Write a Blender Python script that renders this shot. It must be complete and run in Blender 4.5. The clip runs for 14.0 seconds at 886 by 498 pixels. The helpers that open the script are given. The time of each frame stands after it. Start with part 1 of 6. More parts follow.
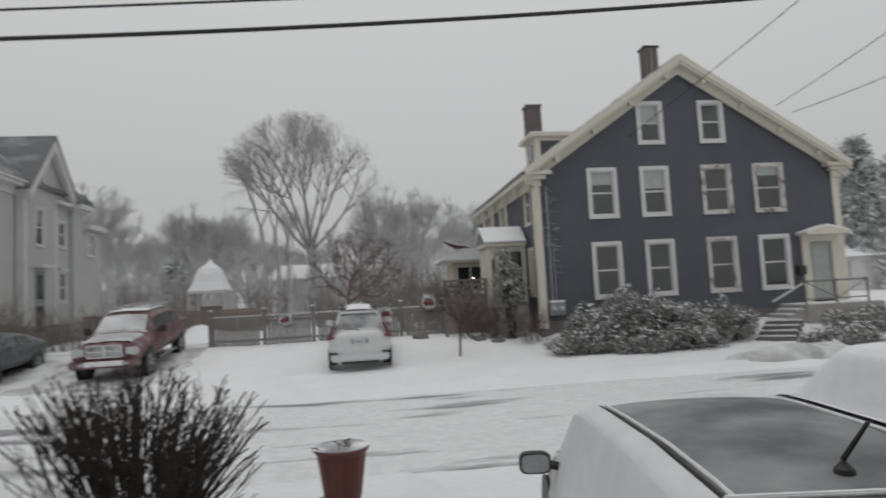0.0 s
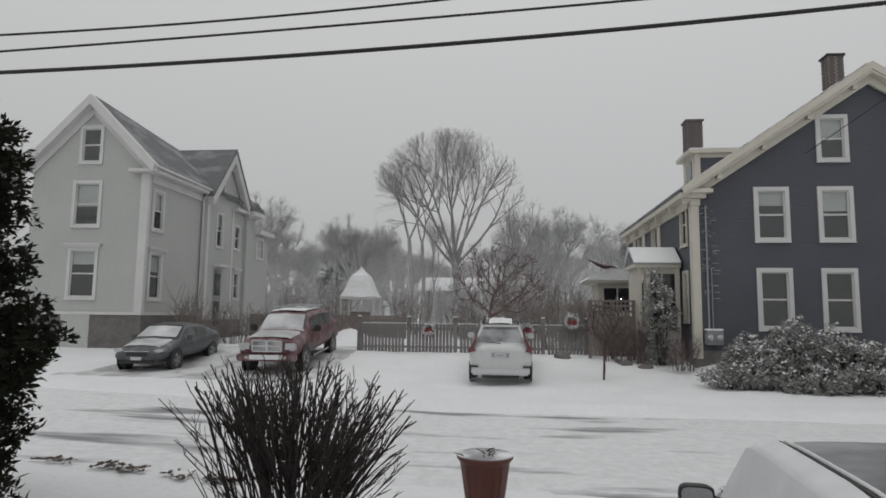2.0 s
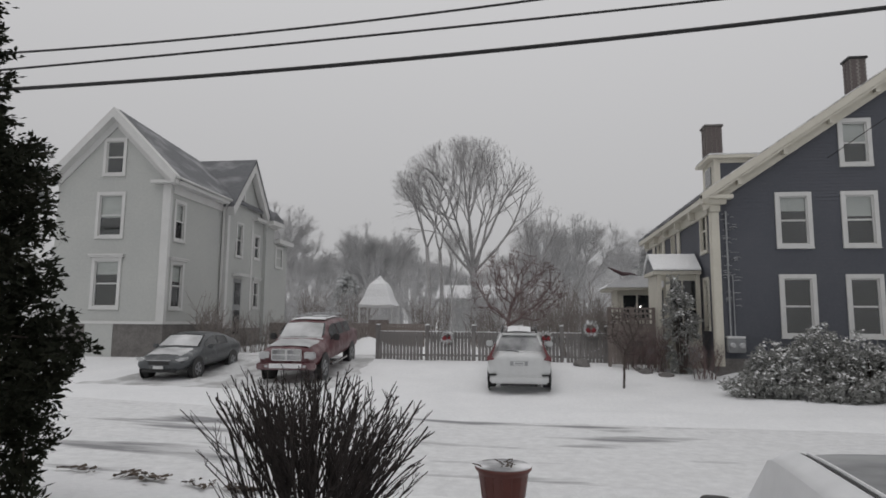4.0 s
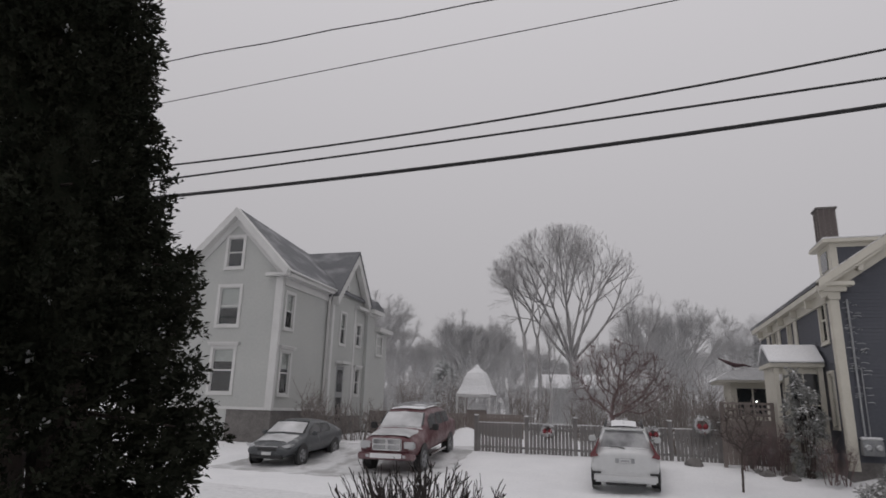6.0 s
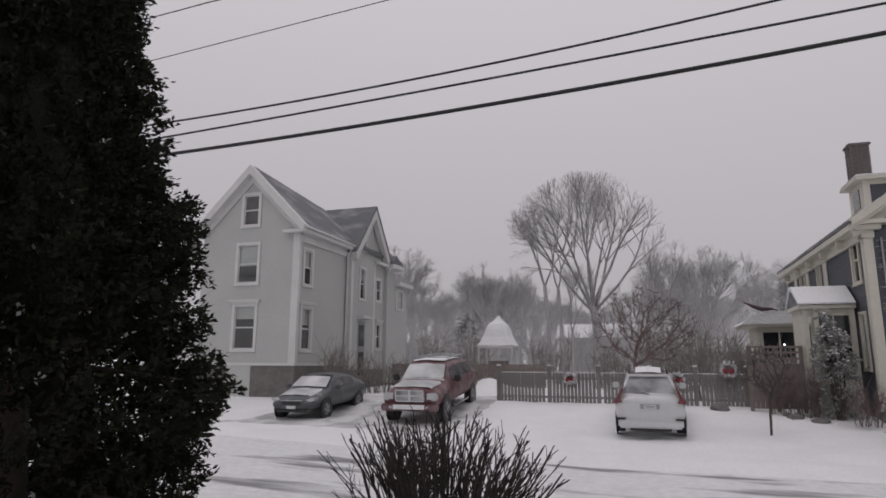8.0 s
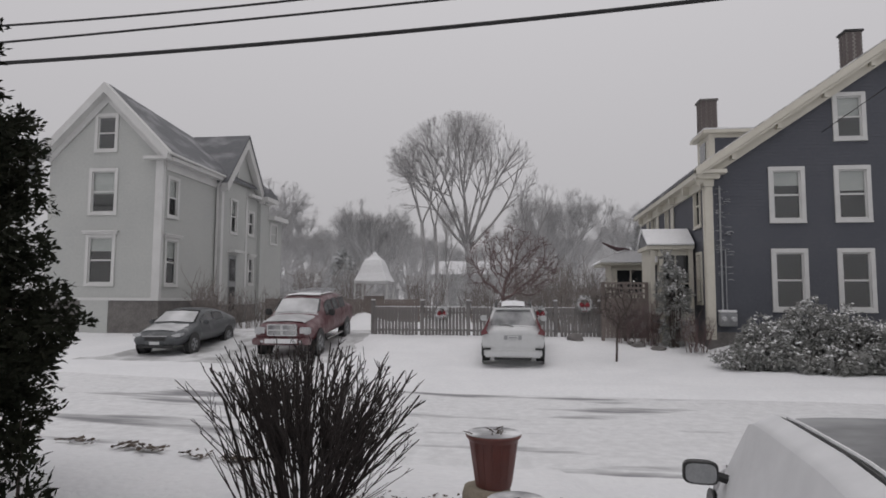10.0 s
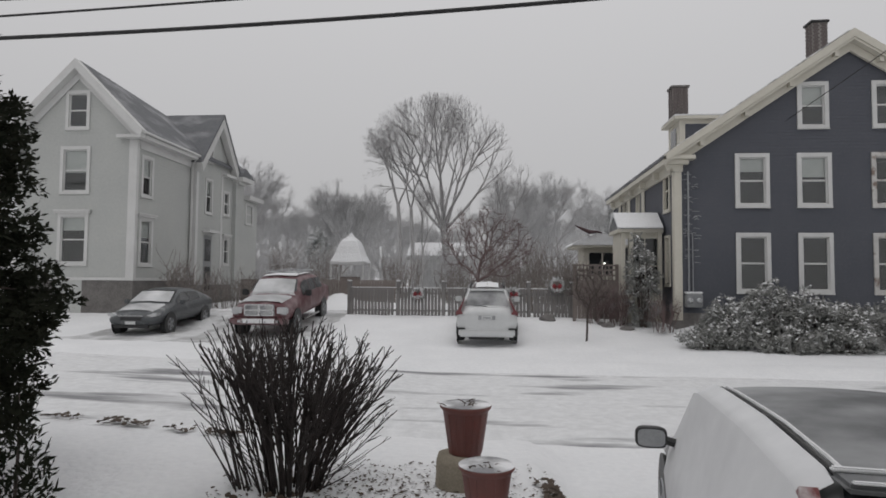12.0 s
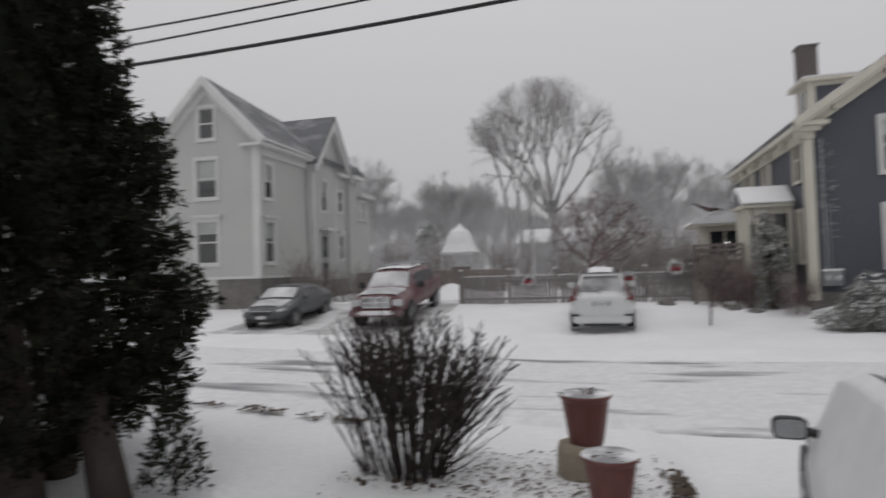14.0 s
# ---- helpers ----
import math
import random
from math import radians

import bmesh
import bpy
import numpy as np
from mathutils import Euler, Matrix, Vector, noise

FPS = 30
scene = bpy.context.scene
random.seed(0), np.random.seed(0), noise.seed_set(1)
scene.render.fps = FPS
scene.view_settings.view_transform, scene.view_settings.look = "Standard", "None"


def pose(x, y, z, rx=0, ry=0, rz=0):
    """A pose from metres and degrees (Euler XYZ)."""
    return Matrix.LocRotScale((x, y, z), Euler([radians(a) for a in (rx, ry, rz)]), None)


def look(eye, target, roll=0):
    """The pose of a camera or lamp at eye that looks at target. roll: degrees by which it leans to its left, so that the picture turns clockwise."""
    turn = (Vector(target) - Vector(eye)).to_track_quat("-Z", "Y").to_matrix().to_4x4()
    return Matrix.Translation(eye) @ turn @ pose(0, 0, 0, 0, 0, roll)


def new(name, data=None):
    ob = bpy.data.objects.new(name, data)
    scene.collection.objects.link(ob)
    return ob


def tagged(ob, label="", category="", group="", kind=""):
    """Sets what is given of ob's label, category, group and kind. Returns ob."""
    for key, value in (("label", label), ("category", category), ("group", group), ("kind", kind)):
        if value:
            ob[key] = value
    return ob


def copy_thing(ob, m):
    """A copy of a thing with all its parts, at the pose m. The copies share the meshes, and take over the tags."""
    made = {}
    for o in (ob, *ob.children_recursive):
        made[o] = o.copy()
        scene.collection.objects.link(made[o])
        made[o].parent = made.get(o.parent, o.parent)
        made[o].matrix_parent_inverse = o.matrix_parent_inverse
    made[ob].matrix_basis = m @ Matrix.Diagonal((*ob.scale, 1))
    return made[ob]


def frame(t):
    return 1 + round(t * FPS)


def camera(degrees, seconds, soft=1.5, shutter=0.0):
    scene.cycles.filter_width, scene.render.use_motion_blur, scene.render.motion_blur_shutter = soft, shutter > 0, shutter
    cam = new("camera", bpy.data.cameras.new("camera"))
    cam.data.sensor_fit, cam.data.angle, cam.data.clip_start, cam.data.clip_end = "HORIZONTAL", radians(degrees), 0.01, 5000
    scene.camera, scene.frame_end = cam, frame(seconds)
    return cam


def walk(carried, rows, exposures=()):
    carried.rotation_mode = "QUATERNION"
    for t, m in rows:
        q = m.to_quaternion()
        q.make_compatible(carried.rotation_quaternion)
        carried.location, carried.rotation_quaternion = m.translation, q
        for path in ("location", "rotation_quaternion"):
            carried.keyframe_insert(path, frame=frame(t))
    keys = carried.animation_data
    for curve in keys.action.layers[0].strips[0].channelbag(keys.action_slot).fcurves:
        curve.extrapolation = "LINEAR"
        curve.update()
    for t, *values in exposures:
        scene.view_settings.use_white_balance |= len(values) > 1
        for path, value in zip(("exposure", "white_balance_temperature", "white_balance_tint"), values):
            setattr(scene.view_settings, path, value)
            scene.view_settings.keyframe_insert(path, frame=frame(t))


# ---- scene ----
cam = camera(71.0, 14.0, soft=1.7, shutter=0.5)
PATH = [
    (0, (0.509, -2.073, 2.4), (0.754, -0.093, 2.549), -3.1),
    (0.5, (0.475, -2.348, 2.338), (0.478, -0.359, 2.543), -1.9),
    (1, (0.435, -2.254, 2.337), (0.336, -0.267, 2.542), -0.5),
    (1.5, (0.375, -2.01, 2.335), (0.178, -0.031, 2.543), 0.6),
    (2, (0.416, -1.971, 2.321), (0.207, 0.007, 2.535), 0.7),
    (2.5, (0.439, -2.001, 2.328), (0.206, -0.026, 2.547), 0.6),
    (5, (0.388, -1.994, 2.392), (0.058, -0.044, 2.687), 0.4),
    (5.5, (0.343, -2.128, 2.451), (-0.114, -0.231, 2.887), 0.9),
    (6, (0.416, -2.385, 2.413), (-0.142, -0.531, 2.916), 1.7),
    (6.5, (0.38, -2.27, 2.41), (-0.203, -0.426, 2.919), 1.6),
    (7, (0.313, -2.307, 2.359), (-0.367, -0.48, 2.807), 1.7),
    (7.5, (0.335, -2.285, 2.34), (-0.347, -0.446, 2.729), 1.3),
    (8, (0.34, -1.965, 2.353), (-0.283, -0.099, 2.714), 0.3),
    (8.5, (0.395, -1.958, 2.321), (-0.215, -0.083, 2.659), 0.5),
    (9, (0.475, -1.878, 2.302), (0.031, 0.061, 2.5), 1.5),
    (9.2, (0.455, -1.873, 2.298), (0.121, 0.09, 2.485), 1.3),
    (11.5, (0.523, -2.431, 2.314), (0.319, -0.445, 2.431), 0.1),
    (12, (0.509, -2.376, 2.304), (0.334, -0.387, 2.406), 0.5),
    (12.5, (0.504, -2.389, 2.305), (0.326, -0.399, 2.393), 0.4),
    (13, (0.533, -2.406, 2.309), (0.336, -0.418, 2.408), -0.1),
    (13.5, (0.528, -2.394, 2.312), (0.307, -0.41, 2.424), -0.2),
    (14, (0.491, -2.407, 2.325), (-0.028, -0.476, 2.393), -1.7),
]
# ---- light ----
EXPOSE = [(0.0, 0.05, 6500, 9), (2.5, 0.0, 6500, 9), (5.0, 0.0, 6500, 13), (6.0, -0.12, 6500, 15), (7.5, -0.1, 6500, 18), (9.0, -0.05, 6500, 17), (11.5, 0.05, 6500, 11), (14.0, 0.06, 6500, 12)]
walk(cam, [(t, look(e, g, r)) for t, e, g, r in PATH], EXPOSE)

sky = bpy.data.worlds.new("overcast_sky")
scene.world = sky
sky.use_nodes = True
wn, wl = sky.node_tree.nodes, sky.node_tree.links
wn.clear()
w_out, w_bg = wn.new("ShaderNodeOutputWorld"), wn.new("ShaderNodeBackground")
w_sky, w_hs, w_mix = wn.new("ShaderNodeTexSky"), wn.new("ShaderNodeHueSaturation"), wn.new("ShaderNodeMix")
w_sky.sky_type, w_sky.sun_disc = "NISHITA", False
w_sky.sun_elevation, w_sky.sun_rotation = radians(38), radians(200)
w_hs.inputs["Saturation"].default_value = 0.12
w_mix.data_type = "RGBA"
w_mix.inputs["Factor"].default_value = 0.9
w_mix.inputs["B"].default_value = (5.15, 5.15, 5.2, 1)
wl.new(w_sky.outputs["Color"], w_hs.inputs["Color"])
wl.new(w_hs.outputs["Color"], w_mix.inputs["A"])
w_tc, w_sep, w_map, w_mul = wn.new("ShaderNodeTexCoord"), wn.new("ShaderNodeSeparateXYZ"), wn.new("ShaderNodeMapRange"), wn.new("ShaderNodeVectorMath")
w_map.inputs["From Min"].default_value, w_map.inputs["From Max"].default_value = 0.0, 1.0
w_map.inputs["To Min"].default_value, w_map.inputs["To Max"].default_value = 0.76, 1.58
w_mul.operation = "MULTIPLY"
wl.new(w_tc.outputs["Generated"], w_sep.inputs[0])
wl.new(w_sep.outputs["Z"], w_map.inputs["Value"])
wl.new(w_mix.outputs["Result"], w_mul.inputs[0])
wl.new(w_map.outputs["Result"], w_mul.inputs[1])
wl.new(w_mul.outputs["Vector"], w_bg.inputs["Color"])
wl.new(w_bg.outputs["Background"], w_out.inputs["Surface"])
w_bg.inputs["Strength"].default_value = 0.1

sun = new("sun", bpy.data.lights.new("sun", "SUN"))
sun.data.energy, sun.data.angle, sun.data.color = 0.25, radians(30), (1.0, 0.98, 0.95)
sun.matrix_world = look((0, 0, 60), (6, 14, 20))

# ---- materials ----
def material(name, col, col2=None, rough=0.7, metal=0.0, scale=6.0, fine=60.0, bump=0.2, coat=0.0, depth=0.02, stretch=(1, 1, 1), spec=0.5):
    """A surface with a broad stain and a fine grain between two colours, and a fine relief."""
    m = bpy.data.materials.new(name)
    m.use_nodes = True
    n, l = m.node_tree.nodes, m.node_tree.links
    b = n["Principled BSDF"]
    b.inputs["Roughness"].default_value, b.inputs["Metallic"].default_value = rough, metal
    b.inputs["Coat Weight"].default_value = coat
    b.inputs["Specular IOR Level"].default_value = spec
    col2 = col2 or tuple(c * 0.75 for c in col)
    tc, mp = n.new("ShaderNodeTexCoord"), n.new("ShaderNodeMapping")
    mp.inputs["Scale"].default_value = stretch
    l.new(tc.outputs["Object"], mp.inputs["Vector"])
    n1, n2, mx = n.new("ShaderNodeTexNoise"), n.new("ShaderNodeTexNoise"), n.new("ShaderNodeMix")
    for t, s in ((n1, scale), (n2, fine)):
        t.inputs["Scale"].default_value, t.inputs["Detail"].default_value = s, 4
        l.new(mp.outputs["Vector"], t.inputs["Vector"])
    ad = n.new("ShaderNodeMath")
    ad.operation = "ADD"
    l.new(n1.outputs["Fac"], ad.inputs[0])
    l.new(n2.outputs["Fac"], ad.inputs[1])
    mr = n.new("ShaderNodeMapRange")
    mr.inputs["From Min"].default_value, mr.inputs["From Max"].default_value = 0.7, 1.3
    l.new(ad.outputs[0], mr.inputs["Value"])
    mx.data_type = "RGBA"
    mx.inputs["A"].default_value, mx.inputs["B"].default_value = (*col, 1), (*col2, 1)
    l.new(mr.outputs["Result"], mx.inputs["Factor"])
    l.new(mx.outputs["Result"], b.inputs["Base Color"])
    bp = n.new("ShaderNodeBump")
    bp.inputs["Strength"].default_value, bp.inputs["Distance"].default_value = bump, depth
    l.new(n2.outputs["Fac"], bp.inputs["Height"])
    l.new(bp.outputs["Normal"], b.inputs["Normal"])
    return m


def patched(name, base, cover, scale, low, high, rough=0.7, stretch=(1, 1, 1), bump=0.3):
    """A surface over which a second one lies in patches, as blown snow does."""
    m = material(name, base, rough=rough, bump=bump)
    n, l = m.node_tree.nodes, m.node_tree.links
    b = n["Principled BSDF"]
    old = b.inputs["Base Color"].links[0].from_socket
    tc, mp, t, mr, mx = (n.new("ShaderNode" + k) for k in ("TexCoord", "Mapping", "TexNoise", "MapRange", "Mix"))
    mp.inputs["Scale"].default_value = stretch
    t.inputs["Scale"].default_value, t.inputs["Detail"].default_value = scale, 6
    mr.inputs["From Min"].default_value, mr.inputs["From Max"].default_value = low, high
    mx.data_type = "RGBA"
    mx.inputs["B"].default_value = (*cover, 1)
    l.new(tc.outputs["Object"], mp.inputs["Vector"])
    l.new(mp.outputs["Vector"], t.inputs["Vector"])
    l.new(t.outputs["Fac"], mr.inputs["Value"])
    l.new(mr.outputs["Result"], mx.inputs["Factor"])
    l.new(old, mx.inputs["A"])
    l.new(mx.outputs["Result"], b.inputs["Base Color"])
    return m


def glass_material(name, tint, clear=0.85):
    m = bpy.data.materials.new(name)
    m.use_nodes = True
    n, l = m.node_tree.nodes, m.node_tree.links
    n.remove(n["Principled BSDF"])
    tr, gl, mx = (n.new("ShaderNode" + k) for k in ("BsdfTransparent", "BsdfGlossy", "MixShader"))
    tr.inputs["Color"].default_value = (*tint, 1)
    gl.inputs["Roughness"].default_value = 0.04
    mx.inputs[0].default_value = 0.09
    l.new(tr.outputs[0], mx.inputs[1])
    l.new(gl.outputs[0], mx.inputs[2])
    l.new(mx.outputs[0], n["Material Output"].inputs["Surface"])
    return m


SNOW = material("snow", (0.81, 0.813, 0.82), (0.73, 0.735, 0.745), rough=0.75, scale=0.8, fine=11, bump=0.55, depth=0.05, spec=0.2)
CAR_SNOW = material("wind_packed_snow", (0.79, 0.795, 0.805), (0.71, 0.715, 0.725), rough=0.75, scale=1.6, fine=5, bump=0.18, depth=0.04, spec=0.2)
SNOW_THIN = patched("thin_snow", (0.30, 0.30, 0.31), (0.82, 0.82, 0.83), 3.0, 0.35, 0.55)
ROAD_SNOW = patched("rutted_road_snow", (0.80, 0.805, 0.812), (0.22, 0.22, 0.23), 1.0, 0.57, 0.67, rough=0.6, stretch=(0.24, 1.25, 1))
NAVY = material("navy_clapboard_paint", (0.066, 0.071, 0.088), (0.086, 0.091, 0.108), rough=0.6, scale=0.7, fine=12, bump=0.15)
PALE = material("pale_grey_clapboard_paint", (0.48, 0.49, 0.47), (0.42, 0.43, 0.42), rough=0.6, scale=0.5, fine=10, bump=0.15)
CREAM = material("cream_trim_paint", (0.62, 0.595, 0.52), (0.54, 0.515, 0.445), rough=0.55, scale=1.5, fine=25, bump=0.15)
WHITE = material("white_trim_paint", (0.64, 0.64, 0.63), (0.55, 0.55, 0.54), rough=0.55, scale=1.5, fine=25, bump=0.15)
WORN = patched("peeling_trim_paint", (0.60, 0.59, 0.57), (0.20, 0.15, 0.125), 3.2, 0.54, 0.62)
SLATE = patched("snow_dusted_slate_roof", (0.15, 0.155, 0.165), (0.42, 0.42, 0.43), 0.7, 0.5, 0.85, stretch=(1, 1, 2))
# Brick red greyed down, with the haze put into its colour.
BRICK_MAT = material("haze_greyed_brick", (0.165, 0.135, 0.128), (0.13, 0.115, 0.112), rough=0.85, scale=3, fine=40, bump=0.4)
MORTAR = material("mortar", (0.35, 0.33, 0.31), rough=0.9)
STONE = material("foundation_stone", (0.19, 0.18, 0.172), (0.12, 0.113, 0.108), rough=0.9, scale=2.0, fine=15, bump=0.5)
GREY_CONCRETE = material("grey_concrete", (0.36, 0.35, 0.34), (0.28, 0.27, 0.26), rough=0.9, scale=3, fine=40, bump=0.3)
CONCRETE = material("weathered_concrete", (0.33, 0.29, 0.23), (0.22, 0.19, 0.14), rough=0.9, scale=4, fine=50, bump=0.5)
PANE = glass_material("window_glass", (0.92, 0.94, 0.94))
# Dark colour stands in for the dimness of rooms behind glass.
ROOM = material("painted_dim_interior", (0.055, 0.054, 0.052), rough=0.9)
BLIND = material("window_blind", (0.62, 0.61, 0.58), rough=0.8, fine=30)
BARK = material("wet_dark_bark", (0.045, 0.035, 0.032), (0.09, 0.07, 0.06), rough=0.85, scale=5, fine=60, bump=0.6)
# Both far barks are coloured pale to stand in for haze.
WOOD_BARK = material("haze_white_bark", (0.44, 0.435, 0.435), (0.56, 0.56, 0.565), rough=0.9, scale=1.5, fine=20)
FAR_BARK = material("haze_grey_bark", (0.31, 0.30, 0.298), (0.42, 0.415, 0.415), rough=0.9, scale=1.5, fine=20)
# Russet tone raised a little to take in the haze over the yards.
RED_TWIG = patched("russet_twigs", (0.18, 0.125, 0.12), (0.40, 0.38, 0.38), 3.0, 0.5, 0.8)
BUSH_STEM = material("dark_bush_stem", (0.022, 0.017, 0.016), (0.045, 0.034, 0.031), rough=0.75, scale=8, fine=90, bump=0.5)
CEDAR = material("cedar_needles", (0.015, 0.019, 0.013), (0.031, 0.032, 0.022), rough=0.9, scale=3, fine=40, bump=0.1, spec=0.08)
# Leaf colour paled for frost and for the haze over it.
RHODO = material("frost_and_haze_pale_leaf", (0.18, 0.185, 0.17), (0.36, 0.36, 0.35), rough=0.55, scale=6, fine=40, bump=0.1)
FENCE_MAT = patched("grey_weathered_picket", (0.17, 0.16, 0.155), (0.30, 0.29, 0.285), 4.0, 0.4, 0.9, stretch=(1, 1, 0.3))
DARK_WOOD = material("dark_brown_boards", (0.15, 0.125, 0.113), (0.22, 0.19, 0.175), rough=0.85, scale=3, fine=50, bump=0.4)
TERRACOTTA = material("red_brown_plastic_pot", (0.17, 0.055, 0.045), (0.13, 0.045, 0.038), rough=0.45, scale=6, fine=60, bump=0.08)
RUBBER = material("tyre_rubber", (0.025, 0.025, 0.026), (0.05, 0.05, 0.05), rough=0.85)
BLACK = material("black_plastic", (0.02, 0.02, 0.021), (0.03, 0.03, 0.03), rough=0.5)
CHROME = material("chrome", (0.6, 0.6, 0.6), rough=0.2, metal=1.0, bump=0.0)
STEEL = material("galvanised_steel", (0.42, 0.43, 0.44), rough=0.45, metal=0.7)
LAMP_RED = material("red_lamp_lens", (0.17, 0.04, 0.045), rough=0.2, coat=0.5, bump=0.0)
LAMP_DUSTY = patched("snow_dusted_red_lens", (0.22, 0.04, 0.04), (0.62, 0.58, 0.58), 9.0, 0.38, 0.6, rough=0.4)
LAMP_CLEAR = material("headlamp_lens", (0.55, 0.56, 0.57), rough=0.15, coat=0.6, bump=0.0)
CAR_WHITE = material("white_car_paint", (0.62, 0.63, 0.63), (0.56, 0.57, 0.57), rough=0.35, coat=0.5, bump=0.0)
CAR_RED = patched("dark_red_car_paint", (0.10, 0.024, 0.03), (0.30, 0.23, 0.235), 2.5, 0.40, 0.80, rough=0.35)
CAR_GREY = patched("charcoal_car_paint", (0.085, 0.092, 0.097), (0.30, 0.31, 0.31), 3.0, 0.55, 0.85, rough=0.3)
CAR_ROOF = patched("frosted_graphite_roof", (0.11, 0.114, 0.118), (0.33, 0.335, 0.34), 1.5, 0.38, 0.66, rough=0.7, bump=0.0)
FROST_GLASS = patched("frosted_car_glass", (0.16, 0.165, 0.17), (0.45, 0.455, 0.46), 2.0, 0.35, 0.7, rough=0.4)
FROST_HOOD = patched("frosted_hood", (0.34, 0.345, 0.35), (0.68, 0.685, 0.69), 1.1, 0.3, 0.75, rough=0.55, bump=0.1)
FROST_MIRROR = material("frosted_mirror", (0.45, 0.46, 0.47), rough=0.35, metal=0.6)
CAR_GLASS = material("dark_car_glass", (0.03, 0.033, 0.035), rough=0.08, coat=0.5, bump=0.0)
CABLE = material("black_cable", (0.018, 0.018, 0.019), rough=0.6)
CANVAS = material("white_canvas", (0.8, 0.8, 0.8), (0.7, 0.7, 0.7), rough=0.8, fine=30)
BOW_RED = material("red_bow", (0.30, 0.04, 0.05), rough=0.6)
DEBRIS = material("dead_leaves", (0.06, 0.045, 0.035), (0.10, 0.075, 0.055), rough=0.9)

# ---- mesh helpers ----
WORLD_OF = {}


def thing(name, at, label, category, group="", kind="", turn=0.0, tilt=0.0):
    ob = new(name)
    ob.matrix_basis = pose(*at, tilt, 0, turn)
    WORLD_OF[ob] = ob.matrix_basis.copy()
    return tagged(ob, label, category, group, kind)


def finish(bm, name, mat, smooth=False):
    me = bpy.data.meshes.new(name)
    bm.normal_update()
    bm.to_mesh(me)
    bm.free()
    for m in (mat if isinstance(mat, (list, tuple)) else [mat]):
        me.materials.append(m)
    if smooth:
        me.shade_smooth()
    return me


def part(name, bm, mat, parent, label="", local=False, smooth=False):
    """One mesh under a thing or a part. local: the shape is given in the thing's own axes, else in the world's."""
    if not local:
        bm.transform(WORLD_OF[parent].inverted())
    ob = new(name, finish(bm, name, mat, smooth))
    ob.parent = parent
    WORLD_OF[ob] = WORLD_OF[parent]
    return tagged(ob, label)


def solo(name, bm, mat, label, category, group="", kind="", smooth=False):
    ob = new(name, finish(bm, name, mat, smooth))
    WORLD_OF[ob] = Matrix.Identity(4)
    return tagged(ob, label, category, group, kind)


def box(bm, x0, x1, y0, y1, z0, z1, m=None):
    v = [bm.verts.new((x, y, z)) for z in (z0, z1) for y in (y0, y1) for x in (x0, x1)]
    for f in ((0, 2, 3, 1), (4, 5, 7, 6), (0, 1, 5, 4), (2, 6, 7, 3), (0, 4, 6, 2), (1, 3, 7, 5)):
        bm.faces.new([v[i] for i in f])
    if m is not None:
        bmesh.ops.transform(bm, matrix=m, verts=v)
    return bm


def boxes(*list_of, m=None, bevel=0.0):
    bm = bmesh.new()
    for b in list_of:
        box(bm, *b, m=m)
    if bevel:
        bmesh.ops.bevel(bm, geom=bm.edges[:], offset=bevel, segments=2, affect="EDGES")
    return bm


def prism(points, a, b, axis="y"):
    """A flat outline swept from a to b along an axis; the outline is in the other two axes."""
    bm = bmesh.new()
    put = {"y": lambda p, s: (p[0], s, p[1]), "x": lambda p, s: (s, p[0], p[1]), "z": lambda p, s: (p[0], p[1], s)}[axis]
    lo, hi = [bm.verts.new(put(p, a)) for p in points], [bm.verts.new(put(p, b)) for p in points]
    n = len(points)
    for i in range(n):
        bm.faces.new((lo[i], lo[(i + 1) % n], hi[(i + 1) % n], hi[i]))
    bm.faces.new(lo)
    bm.faces.new(hi)
    bmesh.ops.recalc_face_normals(bm, faces=bm.faces[:])
    return bm


def lathe(profile, seg=32, at=(0, 0, 0), wobble=0.0):
    """A round body from (radius, height) pairs."""
    bm = bmesh.new()
    rings = []
    for r, z in profile:
        rings.append([bm.verts.new((at[0] + r * (1 + wobble * noise.noise((math.cos(a) * 2, math.sin(a) * 2, z * 5))) * math.cos(a),
                                    at[1] + r * math.sin(a), at[2] + z)) for a in (2 * math.pi * i / seg for i in range(seg))])
    for lo, hi in zip(rings, rings[1:]):
        for i in range(seg):
            bm.faces.new((lo[i], lo[(i + 1) % seg], hi[(i + 1) % seg], hi[i]))
    bm.faces.new(rings[0][::-1])
    bm.faces.new(rings[-1])
    return bm


def tube(bm, pts, radii, seg=6):
    """A round rod along points, with a radius for each."""
    last = None
    for i, p in enumerate(pts):
        p = Vector(p)
        d = (Vector(pts[min(i + 1, len(pts) - 1)]) - Vector(pts[max(i - 1, 0)])).normalized()
        u = d.cross((0.31, 0.9, 0.17)).normalized()
        w = d.cross(u)
        ring = [bm.verts.new(p + radii[i] * (math.cos(a) * u + math.sin(a) * w)) for a in (2 * math.pi * k / seg for k in range(seg))]
        if last:
            for k in range(seg):
                bm.faces.new((last[k], last[(k + 1) % seg], ring[(k + 1) % seg], ring[k]))
        else:
            bm.faces.new(ring[::-1])
        last = ring
    bm.faces.new(last)


def rod(pts, radius, seg=6):
    bm = bmesh.new()
    tube(bm, pts, [radius] * len(pts) if not isinstance(radius, (list, tuple)) else radius, seg)
    return bm


